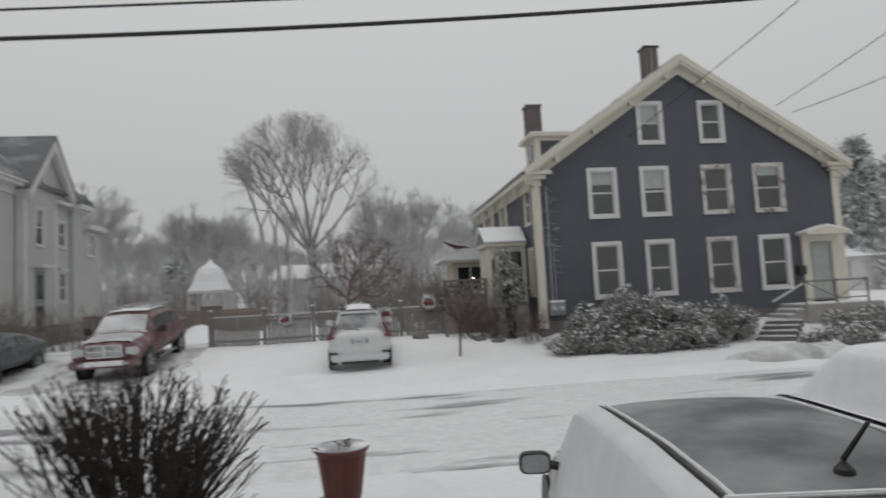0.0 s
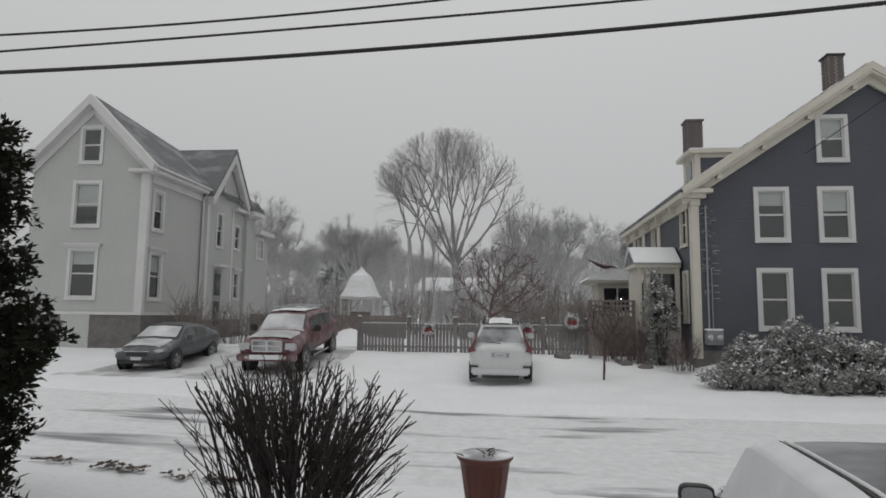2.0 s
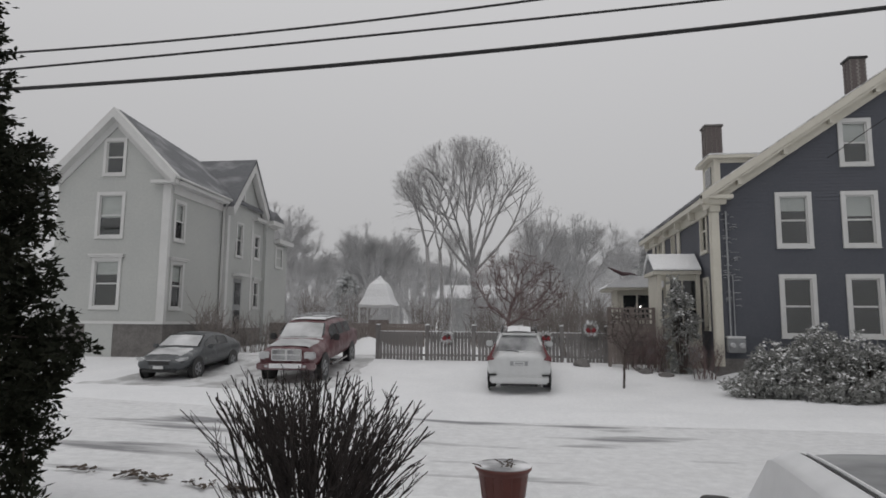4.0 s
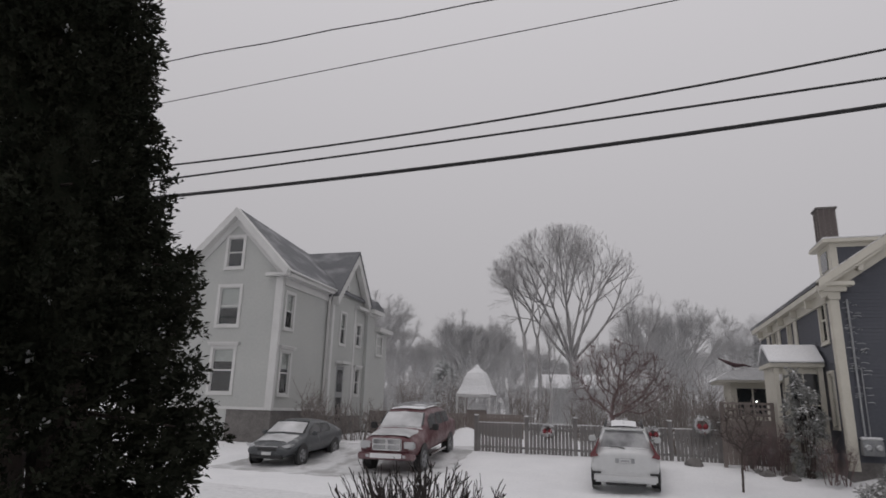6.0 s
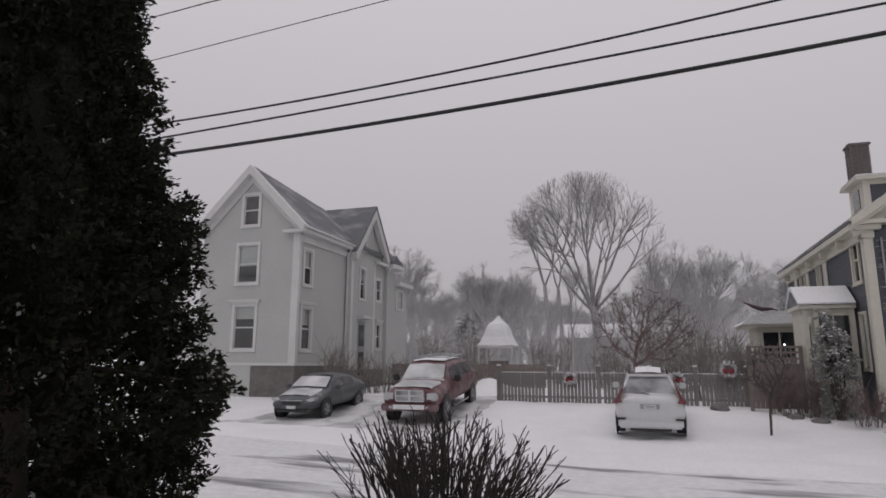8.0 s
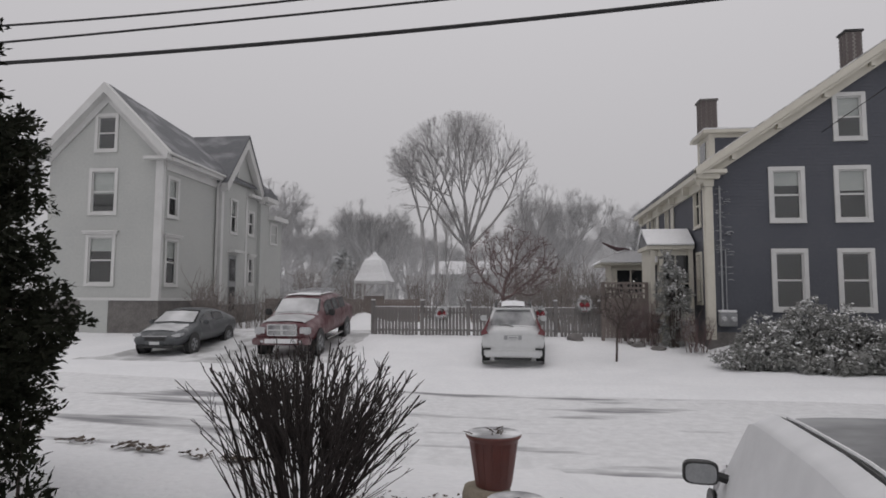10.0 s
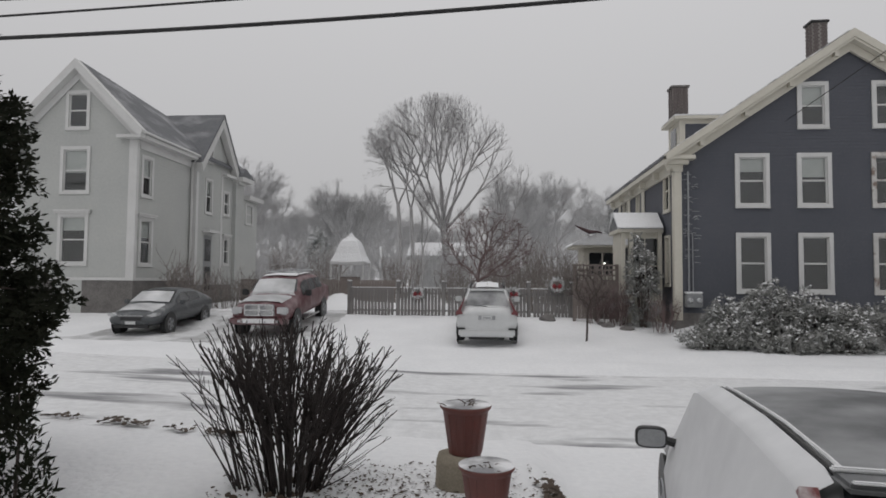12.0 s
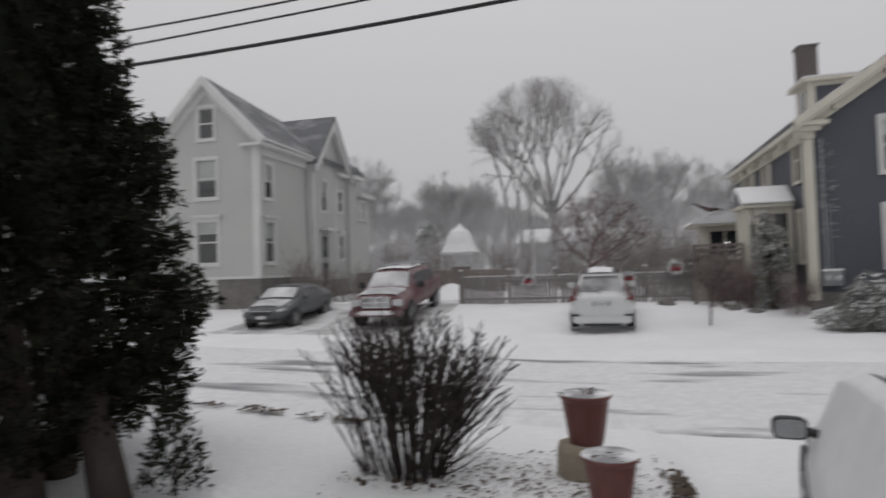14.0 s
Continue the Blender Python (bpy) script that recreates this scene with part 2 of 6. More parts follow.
def from_arrays(name, verts, faces, mat):
    me = bpy.data.meshes.new(name)
    verts, faces = np.asarray(verts, dtype=np.float32), np.asarray(faces, dtype=np.int32)
    k = faces.shape[1]
    me.vertices.add(len(verts))
    me.vertices.foreach_set("co", verts.ravel())
    me.loops.add(faces.size)
    me.loops.foreach_set("vertex_index", faces.ravel())
    me.polygons.add(len(faces))
    me.polygons.foreach_set("loop_start", np.arange(0, faces.size, k, dtype=np.int32))
    me.update(calc_edges=True)
    me.validate()
    me.materials.append(mat)
    return me


def part_mesh(name, me, parent, label="", kind=""):
    ob = new(name, me)
    if parent is not None:
        ob.parent = parent
        WORLD_OF[ob] = WORLD_OF[parent]
    return tagged(ob, label, kind=kind)


def smooth01(v):
    v = min(1.0, max(0.0, v))
    return v * v * (3 - 2 * v)


def steps_of(v, table):
    if v <= table[0][0]:
        return table[0][1]
    for (a, p), (b, q) in zip(table, table[1:]):
        if v <= b:
            return p + (q - p) * smooth01((v - a) / (b - a))
    return table[-1][1]


# ---- the ground ----
NEAR = [(3.7, 0.46), (5.4, 0.33), (6.2, 0.10)]
FAR = [(13.0, 0.10), (14.0, 0.22), (16.7, 0.33), (18.5, 0.45), (22.6, 0.90), (34, 1.15), (70, 1.6), (140, 3.0)]


def rise(x):
    return 0.03 * min(16.0, max(0.0, -x - 1.0))


def ground_height(x, y):
    if y < 6.3:
        lawn = steps_of(y, NEAR)
        drive = 0.10
        k = smooth01((x - 0.95) / 0.35)
        z = lawn * (1 - k) + drive * k
    else:
        z = steps_of(y, FAR)
        bank = smooth01((x - 6.0) / 2.0) * smooth01((y - 17.3) / 2.0)
        z = max(z, z * (1 - bank) + 0.92 * bank) if y < 24 else z
        z += 0.55 * math.exp(-((x + 6.0 + (y - 23) * 0.26) / 0.9) ** 2) * smooth01((y - 22.5) / 5.5) * (1 - smooth01((y - 30.0) / 2.5))
    return z + rise(x) * smooth01((y - 3) / 3) * (1 - smooth01((y - 12) / 6))


def ground_bump(x, y):
    b = 0.035 * noise.noise((x * 0.7, y * 0.7, 0)) + 0.018 * noise.noise((x * 2.3, y * 2.3, 4)) + 0.008 * noise.noise((x * 6, y * 6, 9))
    ridge = 0.07 * math.exp(-((y - 13.4) / 0.5) ** 2) * (1 + noise.noise((x * 0.9, 3, 1)))
    return b + ridge


def axis_steps(lo, hi, near_lo, near_hi, step, grow=1.25):
    out = list(np.arange(near_lo, near_hi + step / 2, step))
    d, v = step, near_hi
    while v < hi:
        d *= grow
        v += d
        out.append(v)
    d, v = step, near_lo
    while v > lo:
        d *= grow
        v -= d
        out.insert(0, v)
    return out


def sheet(name, xs, ys, height, mat):
    verts = [(x, y, height(x, y)) for y in ys for x in xs]
    n = len(xs)
    faces = [(j * n + i, j * n + i + 1, (j + 1) * n + i + 1, (j + 1) * n + i) for j in range(len(ys) - 1) for i in range(n - 1)]
    me = from_arrays(name, verts, faces, mat)
    me.shade_smooth()
    return new(name, me)


def ground_surface(x, y):
    z = ground_height(x, y) + ground_bump(x, y)
    if 6.2 < y < 13.0:
        z -= 0.12 * smooth01((y - 6.2) / 0.5) * smooth01((13.0 - y) / 0.5)
    if -0.95 < x - 0.19 < 0.95 and 16.2 < y < 21.5:
        z -= 0.05
    return z


tagged(sheet("ground", axis_steps(-900, 900, -22, 22, 0.22), axis_steps(-60, 1500, -4, 31, 0.2), ground_surface, SNOW),
       "uneven snow covered lawns and yards", "ground", kind="structure")


SLUSH = patched("trodden_grey_snow", (0.74, 0.745, 0.75), (0.40, 0.40, 0.40), 1.4, 0.45, 0.62, rough=0.7, stretch=(1.0, 0.6, 1), bump=0.6)
tagged(sheet("driveway", list(np.arange(-14.0, -4.9, 0.2)), list(np.arange(15.2, 24.6, 0.2)),
             lambda x, y: ground_surface(x, y) + 0.02 + 0.03 * noise.noise((x * 2.2, y * 1.6, 3)) - 0.12 * (1 - min(smooth01((x + 14) / 0.8), smooth01((-4.9 - x) / 0.8), smooth01((y - 15.2) / 0.8), smooth01((24.4 - y) / 0.6))), SLUSH),
       "trodden grey snow on the driveway", "driveway", kind="structure")


def road_surface(x, y):
    z = 0.085 + rise(x) * 1.0 + 0.012 * noise.noise((x * 0.35, y * 2.4, 7)) + 0.006 * noise.noise((x * 3, y * 5, 2))
    for lane in (7.4, 8.9, 10.6, 11.9):
        z -= 0.014 * max(0.0, noise.noise((x * 0.3, lane, 5)) + 0.2) * math.exp(-((y - lane - 0.2 * noise.noise((x * 0.25, lane, 0))) / 0.2) ** 2)
    return z - 0.10 * (1 - smooth01((y - 6.1) / 0.35)) - 0.10 * (1 - smooth01((13.2 - y) / 0.35))


tagged(sheet("road", axis_steps(-300, 300, -22, 14, 0.22), list(np.arange(6.1, 13.25, 0.07)), road_surface, ROAD_SNOW),
       "snow packed street with grey tyre ruts", "road", kind="structure")

# ---- houses ----
def wall_axes(origin, along, out):
    """Axes of a wall: u runs along it, v points out of it, w is up."""
    a, o = Vector(along), Vector(out)
    return Matrix(((a.x, o.x, 0, origin[0]), (a.y, o.y, 0, origin[1]), (a.z, o.z, 1, origin[2]), (0, 0, 0, 1)))


def clapboards(m, span, z0, z1, holes, course=0.115):
    """Lapped boards with a shadow edge; span(z) gives both ends, holes are left open."""
    bm = bmesh.new()
    z = z0
    while z < z1 - 0.01:
        top = min(z + course, z1)
        a, b = span(z + course / 2)
        cuts = sorted((h[0], h[1]) for h in holes if h[2] < z + course / 2 < h[3])
        u = a
        runs = []
        for p, q in cuts:
            if p > u:
                runs.append((u, p))
            u = max(u, q)
        if b > u:
            runs.append((u, b))
        for p, q in runs:
            v = [bm.verts.new(m @ Vector(c)) for c in ((p, 0.015, z), (q, 0.015, z), (q, 0.004, top), (p, 0.004, top), (p, -0.12, z), (q, -0.12, z), (q, -0.12, top), (p, -0.12, top))]
            for f in ((0, 1, 2, 3), (0, 4, 5, 1), (7, 6, 5, 4), (0, 3, 7, 4), (1, 5, 6, 2)):
                bm.faces.new([v[i] for i in f])
        z += course
    return bm


def sash_window(house, m, u0, u1, z0, z1, trim, blind=0.0, hood=False, trim_w=0.14, half=0.5):
    """Trim, two sashes, panes, sill and, where drawn, a blind. The sizes are those of the trim's outside."""
    t = trim_w
    win = part("window", boxes((u0, u0 + t, -0.06, 0.06, z0, z1), (u1 - t, u1, -0.06, 0.06, z0, z1), (u0 + t, u1 - t, -0.06, 0.063, z1 - t, z1),
                               (u0 + t, u1 - t, -0.06, 0.057, z0, z0 + t * 0.7), m=m), trim, house, "double hung sash window with painted trim")
    a, b, c, d = u0 + t, u1 - t, z0 + t * 0.7, z1 - t
    mid = c + (d - c) * half
    s = 0.045
    part("sash", boxes((a, a + s, -0.05, 0.0, c, d), (b - s, b, -0.05, 0.0, c, d), (a + s, b - s, -0.05, 0.004, mid - 0.03, mid + 0.03),
                       (a + s, b - s, -0.05, -0.002, c, c + s), (a + s, b - s, -0.05, -0.002, d - s, d), m=m), trim, win)
    for lo, hi in ((c + s, mid - 0.03), (mid + 0.03, d - s)):
        part("pane", boxes((a + s, b - s, -0.035, -0.03, lo, hi), m=m), PANE, win, "clear window glass")
    part("sill", boxes((u0 - 0.012, u1 + 0.012, -0.02, 0.085, z0 - 0.045, z0), m=m, bevel=0.008), trim, win)
    if hood:
        part("hood", boxes((u0 - 0.10, u1 + 0.10, 0, 0.14, z1 + 0.002, z1 + 0.09), (u0 - 0.14, u1 + 0.14, 0, 0.18, z1 + 0.09, z1 + 0.15), m=m), trim, win)
    if blind:
        part("blind", boxes((a, b, -0.10, -0.09, d - (d - c) * blind, d), m=m), BLIND, win, "pale drawn window blind")
    return (u0 + t * 0.5, u1 - t * 0.5, z0 + t * 0.3, z1 - t * 0.5)


def brick_chimney(at, w, d, h, cap):
    ch = thing("chimney", at, "red brick chimney rising from the roof with a cap", "chimney")
    part("mortar_core", boxes((-w / 2 + 0.01, w / 2 - 0.01, -d / 2 + 0.01, d / 2 - 0.01, 0, h)), MORTAR, ch, local=True)
    bm0 = boxes((-0.095, 0.095, -0.05, 0.05, -0.031, 0.031))
    me = finish(bm0, "brick", BRICK_MAT)
    rows = int(h / 0.075)
    for r in range(rows):
        z = 0.04 + r * 0.075
        off = 0.05 if r % 2 else -0.05
        for side in range(4):
            L = w if side % 2 == 0 else d
            D = (d if side % 2 == 0 else w) / 2
            n = max(2, int(L / 0.21))
            for i in range(n):
                u = -L / 2 + (i + 0.5) * L / n + off * 0.5
                u = max(-L / 2 + 0.095, min(L / 2 - 0.095, u))
                o = new("brick", me)
                o.parent = ch
                o.matrix_basis = pose(0, 0, 0, 0, 0, 90 * side) @ pose(u, -D + 0.035, z)
    part("cap", boxes((-w / 2 - 0.06, w / 2 + 0.06, -d / 2 - 0.06, d / 2 + 0.06, h, h + 0.09), bevel=0.015), cap, ch, local=True)
    return ch


def gable_span(x0, x1, ze, xr, zr):
    def span(z):
        if z <= ze:
            return x0, x1
        k = (z - ze) / (zr - ze)
        return x0 + (xr - x0) * k, x1 + (xr - x1) * k
    return span


# the navy house
RX0, RX1, RY, RY2, REAVE, RXM, RRIDGE = 6.72, 18.92, 20.0, 31.5, 6.9, 12.62, 10.87
RTIP0, RTIP1 = 6.33, 19.28
navy = thing("navy_house", (13, 20, 0.7), "navy clapboard gabled house with cream trim", "house")
front = wall_axes((0, RY, 0), (1, 0, 0), (0, -1, 0))
side_l = wall_axes((RX0, 0, 0), (0, -1, 0), (-1, 0, 0))
side_r = wall_axes((RX1, 0, 0), (0, 1, 0), (1, 0, 0))
holes = []
for i, (u, w) in enumerate(((8.76, 1.16), (10.83, 1.15), (13.28, 1.22), (15.39, 1.27))):
    holes.append(sash_window(navy, front, u, u + w, 4.96, 6.84, WHITE if i < 2 else WORN, blind=(0.3, 0.42, 0, 0.2)[i]))
    holes.append(sash_window(navy, front, u, u + w, 1.98, 4.06, WORN if i == 2 else WHITE, blind=0))
for u in (10.88, 13.35):
    holes.append(sash_window(navy, front, u, u + 1.05, 7.71, 9.34, WHITE, blind=0.45 if u < 12 else 0))
door_hole = (17.4, 18.35, 1.42, 3.70)
holes.append(door_hole)
tagged(part("front_wall", clapboards(front, gable_span(RX0, RX1, REAVE - 0.1, RXM, RRIDGE - 0.1), 1.25, RRIDGE - 0.12, holes), NAVY, navy, "navy blue painted clapboards"), kind="stuff")
sh = []
for u0, u1 in ((-21.38, -20.52), (-25.95, -25.3), (-28.9, -28.0)):
    sh.append(sash_window(navy, side_l, u0, u1, 4.9, 6.5, CREAM, trim_w=0.1))
sh.append(sash_window(navy, side_l, -21.2, -20.55, 2.2, 4.02, CREAM, trim_w=0.1))
tagged(part("side_wall", clapboards(side_l, lambda z: (-RY2, -RY), 1.25, REAVE, sh), NAVY, navy), kind="stuff")
tagged(part("side_wall", clapboards(side_r, lambda z: (RY, RY2), 1.25, REAVE, []), NAVY, navy), kind="stuff")
part("back_wall", prism([(RX0, 1.2), (RX1, 1.2), (RX1, REAVE), (RXM, RRIDGE - 0.1), (RX0, REAVE)], RY2 - 0.2, RY2), NAVY, navy)
part("foundation", boxes((RX0 - 0.02, RX1 + 0.02, RY - 0.025, RY2, 0.3, 1.26)), STONE, navy, "dark stone foundation")
# Unseen rooms reduced to dark sheets that make the windows dim.
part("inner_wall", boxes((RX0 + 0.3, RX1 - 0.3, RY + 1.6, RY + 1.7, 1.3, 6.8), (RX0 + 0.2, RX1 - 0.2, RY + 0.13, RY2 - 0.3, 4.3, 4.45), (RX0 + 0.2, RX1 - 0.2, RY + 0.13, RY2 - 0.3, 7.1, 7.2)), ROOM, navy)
part("roof", prism([(RTIP0, 6.80), (RXM, RRIDGE + 0.2), (RTIP1, 6.80), (RTIP1, 6.68), (RXM, RRIDGE + 0.02), (RTIP0, 6.68)], RY - 0.16, RY2 + 0.35), SLATE, navy, "snow dusted slate roof")
part("snow_cover", prism([(RTIP0 + 0.1, 6.90), (RXM, RRIDGE + 0.255), (RTIP1 - 0.1, 6.90), (RTIP1 - 0.1, 6.87), (RXM, RRIDGE + 0.215), (RTIP0 + 0.1, 6.87)], RY - 0.14, RY2 + 0.3), SNOW_THIN, navy, "thin blown snow on the roof")
for s in (-1, 1):
    e = RTIP0 if s < 0 else RTIP1
    rise_of = (RRIDGE + 0.19 - 6.80) / abs(RXM - e)
    part("rake_board", prism([(e, 6.60), (RXM, RRIDGE), (RXM, RRIDGE - 0.50), (e - s * 0.1, 6.22)], RY - 0.16, RY - 0.05), CREAM, navy, "cream painted rake board")
    part("rake_moulding", prism([(e, 6.80), (RXM, RRIDGE + 0.19), (RXM, RRIDGE - 0.10), (e, 6.53)], RY - 0.45, RY - 0.162), CREAM, navy)
    part("rake_soffit", prism([(e, 6.52), (RXM, RRIDGE - 0.11), (RXM, RRIDGE - 0.20), (e, 6.44)], RY - 0.42, RY - 0.165), CREAM, navy)
    for k in range(4):
        x = e - s * (1.25 + 1.5 * k)
        z = 6.53 + rise_of * abs(x - e)
        part("rake_bracket", prism([(x - 0.07, z - 0.10 - s * 0.07 * rise_of), (x + 0.07, z - 0.10 + -s * 0.07 * rise_of), (x + 0.07, z - 0.30), (x - 0.07, z - 0.30)], RY - 0.36, RY - 0.163), CREAM, navy)
    c = RX0 if s < 0 else RX1
    part("corner_board", boxes((c - 0.03 if s < 0 else c - 0.26, c + 0.22 if s < 0 else c + 0.03, RY - 0.055, RY + 0.0, 1.0, 6.2), (c - 0.055 if s < 0 else c, c if s < 0 else c + 0.055, RY, RY + 0.2, 1.0, 6.2)), CREAM, navy, "cream corner board")
    part("eave_return", boxes((c - 0.39 if s < 0 else c - 0.62, c + 0.62 if s < 0 else c + 0.36, RY - 0.40, RY - 0.03, 6.60, 6.74), (c - 0.30 if s < 0 else c - 0.42, c + 0.42 if s < 0 else c + 0.30, RY - 0.28, RY - 0.06, 6.44, 6.60), (c - 0.10 if s < 0 else c - 0.30, c + 0.26 if s < 0 else c + 0.10, RY - 0.12, RY - 0.06, 6.2, 6.44), bevel=0.015), CREAM, navy, "cream cornice return")
    part("eave_cornice", boxes((c - 0.38 if s < 0 else c, c if s < 0 else c + 0.36, RY - 0.02, RY2 + 0.1, 6.48, 6.66), (c - 0.10 if s < 0 else c + 0.005, c - 0.005 if s < 0 else c + 0.10, RY + 0.21, RY2, 6.16, 6.48)), CREAM, navy)
for k in range(5):
    part("eave_bracket", boxes((RX0 - 0.32, RX0 - 0.105, RY + 1.7 + 2.2 * k, RY + 1.84 + 2.2 * k, 6.2, 6.48)), CREAM, navy)
for yb in (24.35, 27.2, 29.4):
    part("pilaster", boxes((RX0 - 0.06, RX0 - 0.025, yb, yb + 0.5, 1.25, 6.16)), CREAM, navy)

dormer = part("dormer", boxes((8.27, 10.3, 24.55, 26.2, 7.7, 9.22)), NAVY, navy, "shed dormer with cream trim and snow on its roof")
part("dormer_trim", boxes((8.19, 8.27, 24.49, 26.2, 7.75, 9.22), (8.27, 8.42, 24.49, 24.55, 8.0, 9.22), (8.42, 10.3, 24.51, 24.55, 9.06, 9.22)), CREAM, dormer)
part("dormer_cornice", boxes((7.92, 10.5, 24.30, 26.4, 9.22, 9.36), bevel=0.02), CREAM, dormer)
part("dormer_pane", boxes((8.16, 8.185, 24.95, 25.75, 8.25, 9.0)), CAR_GLASS, dormer, "dark dormer glass")
part("dormer_snow", boxes((7.94, 10.5, 24.32, 26.38, 9.362, 9.44), bevel=0.03), SNOW, dormer, "snow on the dormer")
brick_chimney((8.36, 25.25, 9.40), 0.66, 0.62, 1.36, STONE)
brick_chimney((12.68, 22.2, 10.5), 0.56, 0.52, 1.75, BLACK)

# front door of the navy house, its hood and landing
fd = part("door", boxes((17.44, 18.32, RY - 0.02, RY + 0.03, 1.45, 3.68)), material("grey_green_door", (0.36, 0.39, 0.37), rough=0.5), navy, "grey green front door")
part("door_panel", boxes((17.55, 18.21, RY - 0.035, RY - 0.02, 2.75, 3.55), (17.55, 17.86, RY - 0.035, RY - 0.02, 1.85, 2.6), (17.90, 18.21, RY - 0.035, RY - 0.02, 1.85, 2.6)), material("door_panel_paint", (0.40, 0.43, 0.41), rough=0.5), fd)
part("door_knob", lathe([(0.0, 0), (0.03, 0.01), (0.035, 0.03), (0.0, 0.05)], 10, (18.26, RY - 0.07, 2.6)), STEEL, fd)
part("door_casing", boxes((17.12, 17.42, RY - 0.12, RY + 0.02, 1.40, 3.70), (18.34, 18.62, RY - 0.12, RY + 0.02, 1.40, 3.70), (17.12, 18.62, RY - 0.125, RY + 0.02, 3.70, 3.94)), CREAM, navy, "cream pilasters beside the door")
part("door_hood", prism([(16.95, 3.94), (18.78, 3.94), (18.78, 4.04), (17.87, 4.26), (16.95, 4.04)], RY - 0.65, RY - 0.03), CREAM, navy, "small cream pediment over the door")
part("hood_snow", prism([(16.93, 4.045), (17.87, 4.265), (18.80, 4.045), (18.73, 4.10), (17.87, 4.33), (17.0, 4.10)], RY - 0.63, RY - 0.05), SNOW, navy, "snow on the hood")
landing = thing("entry_landing", (17.3, 19, 0.9), "concrete entry landing with iron railing and snowy steps", "landing")
part("deck", boxes((15.9, 19.0, 18.35, 19.96, 0.3, 1.36), bevel=0.02), GREY_CONCRETE, landing)
part("deck_snow", boxes((15.95, 18.95, 18.4, 19.85, 1.362, 1.40), bevel=0.015), SNOW, landing, "snow on the landing")
for k in range(3):
    part("step", boxes((14.85 + 0.35 * k, 15.2 + 0.35 * k, 18.45, 19.6, 0.3, 0.88 + 0.16 * k)), GREY_CONCRETE, landing)
    part("step_snow", boxes((14.91 + 0.35 * k, 15.196 + 0.35 * k, 18.5, 19.55, 0.882 + 0.16 * k, 0.93 + 0.16 * k)), SNOW, landing)
for x in (15.95, 17.15, 18.4):
    part("railing_post", rod([(x, 18.42, 1.36), (x, 18.42, 2.26)], 0.04), FENCE_MAT, landing)
part("railing_rail", rod([(15.95, 18.42, 2.2), (18.4, 18.42, 2.2)], 0.035), FENCE_MAT, landing)
part("railing_rail", rod([(15.95, 18.42, 1.56), (18.4, 18.42, 1.56)], 0.025), FENCE_MAT, landing)
part("railing_brace", rod([(16.0, 18.42, 2.17), (17.15, 18.42, 1.6)], 0.02), FENCE_MAT, landing)
part("railing_brace", rod([(17.2, 18.42, 1.6), (18.35, 18.42, 2.17)], 0.02), FENCE_MAT, landing)
part("stair_rail", rod([(14.7, 18.46, 1.55), (15.95, 18.46, 2.15)], 0.03), WHITE, landing)
mailbox = thing("mailbox", (16.98, RY - 0.13, 2.45), "black wall mailbox beside the front door", "mailbox")
part("box_body", boxes((-0.16, 0.16, -0.10, 0.10, 0, 0.3), bevel=0.02), BLACK, mailbox, local=True)
part("box_lid", boxes((-0.17, 0.17, -0.12, 0.11, 0.3, 0.34), bevel=0.01), BLACK, mailbox, local=True)
for k in range(4):
    bm = boxes((-0.6, 0.6, -0.17, 0.17, -0.12, 0.1), bevel=0.04)
    bm.transform(pose(13.7 + 0.36 * k, 17.0 + 0.36 * k, 0.36 + 0.14 * k, 0, 0, -38))
    step = solo("stone_step", bm, STONE, "low dark stone garden step half under snow", "step", "garden steps")
    bm = boxes((-0.56, 0.56, -0.06, 0.15, 0.102, 0.15), bevel=0.02)
    bm.transform(pose(13.7 + 0.36 * k, 17.0 + 0.36 * k, 0.36 + 0.14 * k, 0, 0, -38))
    part("step_snow", bm, SNOW, step, "snow on the step")
bm = bmesh.new()
bmesh.ops.create_icosphere(bm, subdivisions=4, radius=1)
for v in bm.verts:
    v.co *= 1 + 0.2 * noise.noise(v.co * 2.2)
    v.co = Vector((12.2 + 2.1 * v.co.x, 13.9 + 0.7 * v.co.y, 0.1 + 0.46 * v.co.z))
solo("dirty_snow_bank", bm, SLUSH, "low ploughed bank of dirty grey brown snow", "snow bank", smooth=True)

# meters and conduit on the navy house
meter = thing("electric_meter", (7.27, RY - 0.1, 1.46), "grey electric meters with a tall conduit on the wall", "meter")
part("meter_box", boxes((-0.28, 0.28, -0.20, 0.07, 0, 0.46), bevel=0.03), STEEL, meter, local=True)
for x in (-0.15, 0.15):
    bm = lathe([(0.09, 0), (0.09, 0.05), (0.06, 0.09)], 16)
    bm.transform(pose(x, -0.20, 0.24, 90))
    part("meter_dial", bm, LAMP_CLEAR, meter, local=True)
part("snow_cap", boxes((-0.29, 0.29, -0.21, 0.07, 0.462, 0.54), bevel=0.03), SNOW, meter, local=True)
part("conduit", rod([(-0.12, 0.02, 0.5), (-0.12, 0.02, 4.75)], 0.032), STEEL, meter, local=True)
part("conduit", rod([(0.02, 0.03, 0.5), (0.02, 0.03, 2.6)], 0.018), STEEL, meter, local=True)
for k in range(44):
    zz = 1.5 + 3.2 * random.random()
    x0 = random.choice((-0.30, -0.02)) + 0.12 * random.random()
    part("ice_stub", rod([(x0, 0.03, zz), (x0 + 0.06 + 0.10 * random.random(), -0.02, zz + 0.03 * random.random()), (x0 + 0.12 + 0.12 * random.random(), 0.0, zz - 0.03 * random.random())], 0.007 + 0.006 * random.random(), 4), STEEL, meter, local=True)

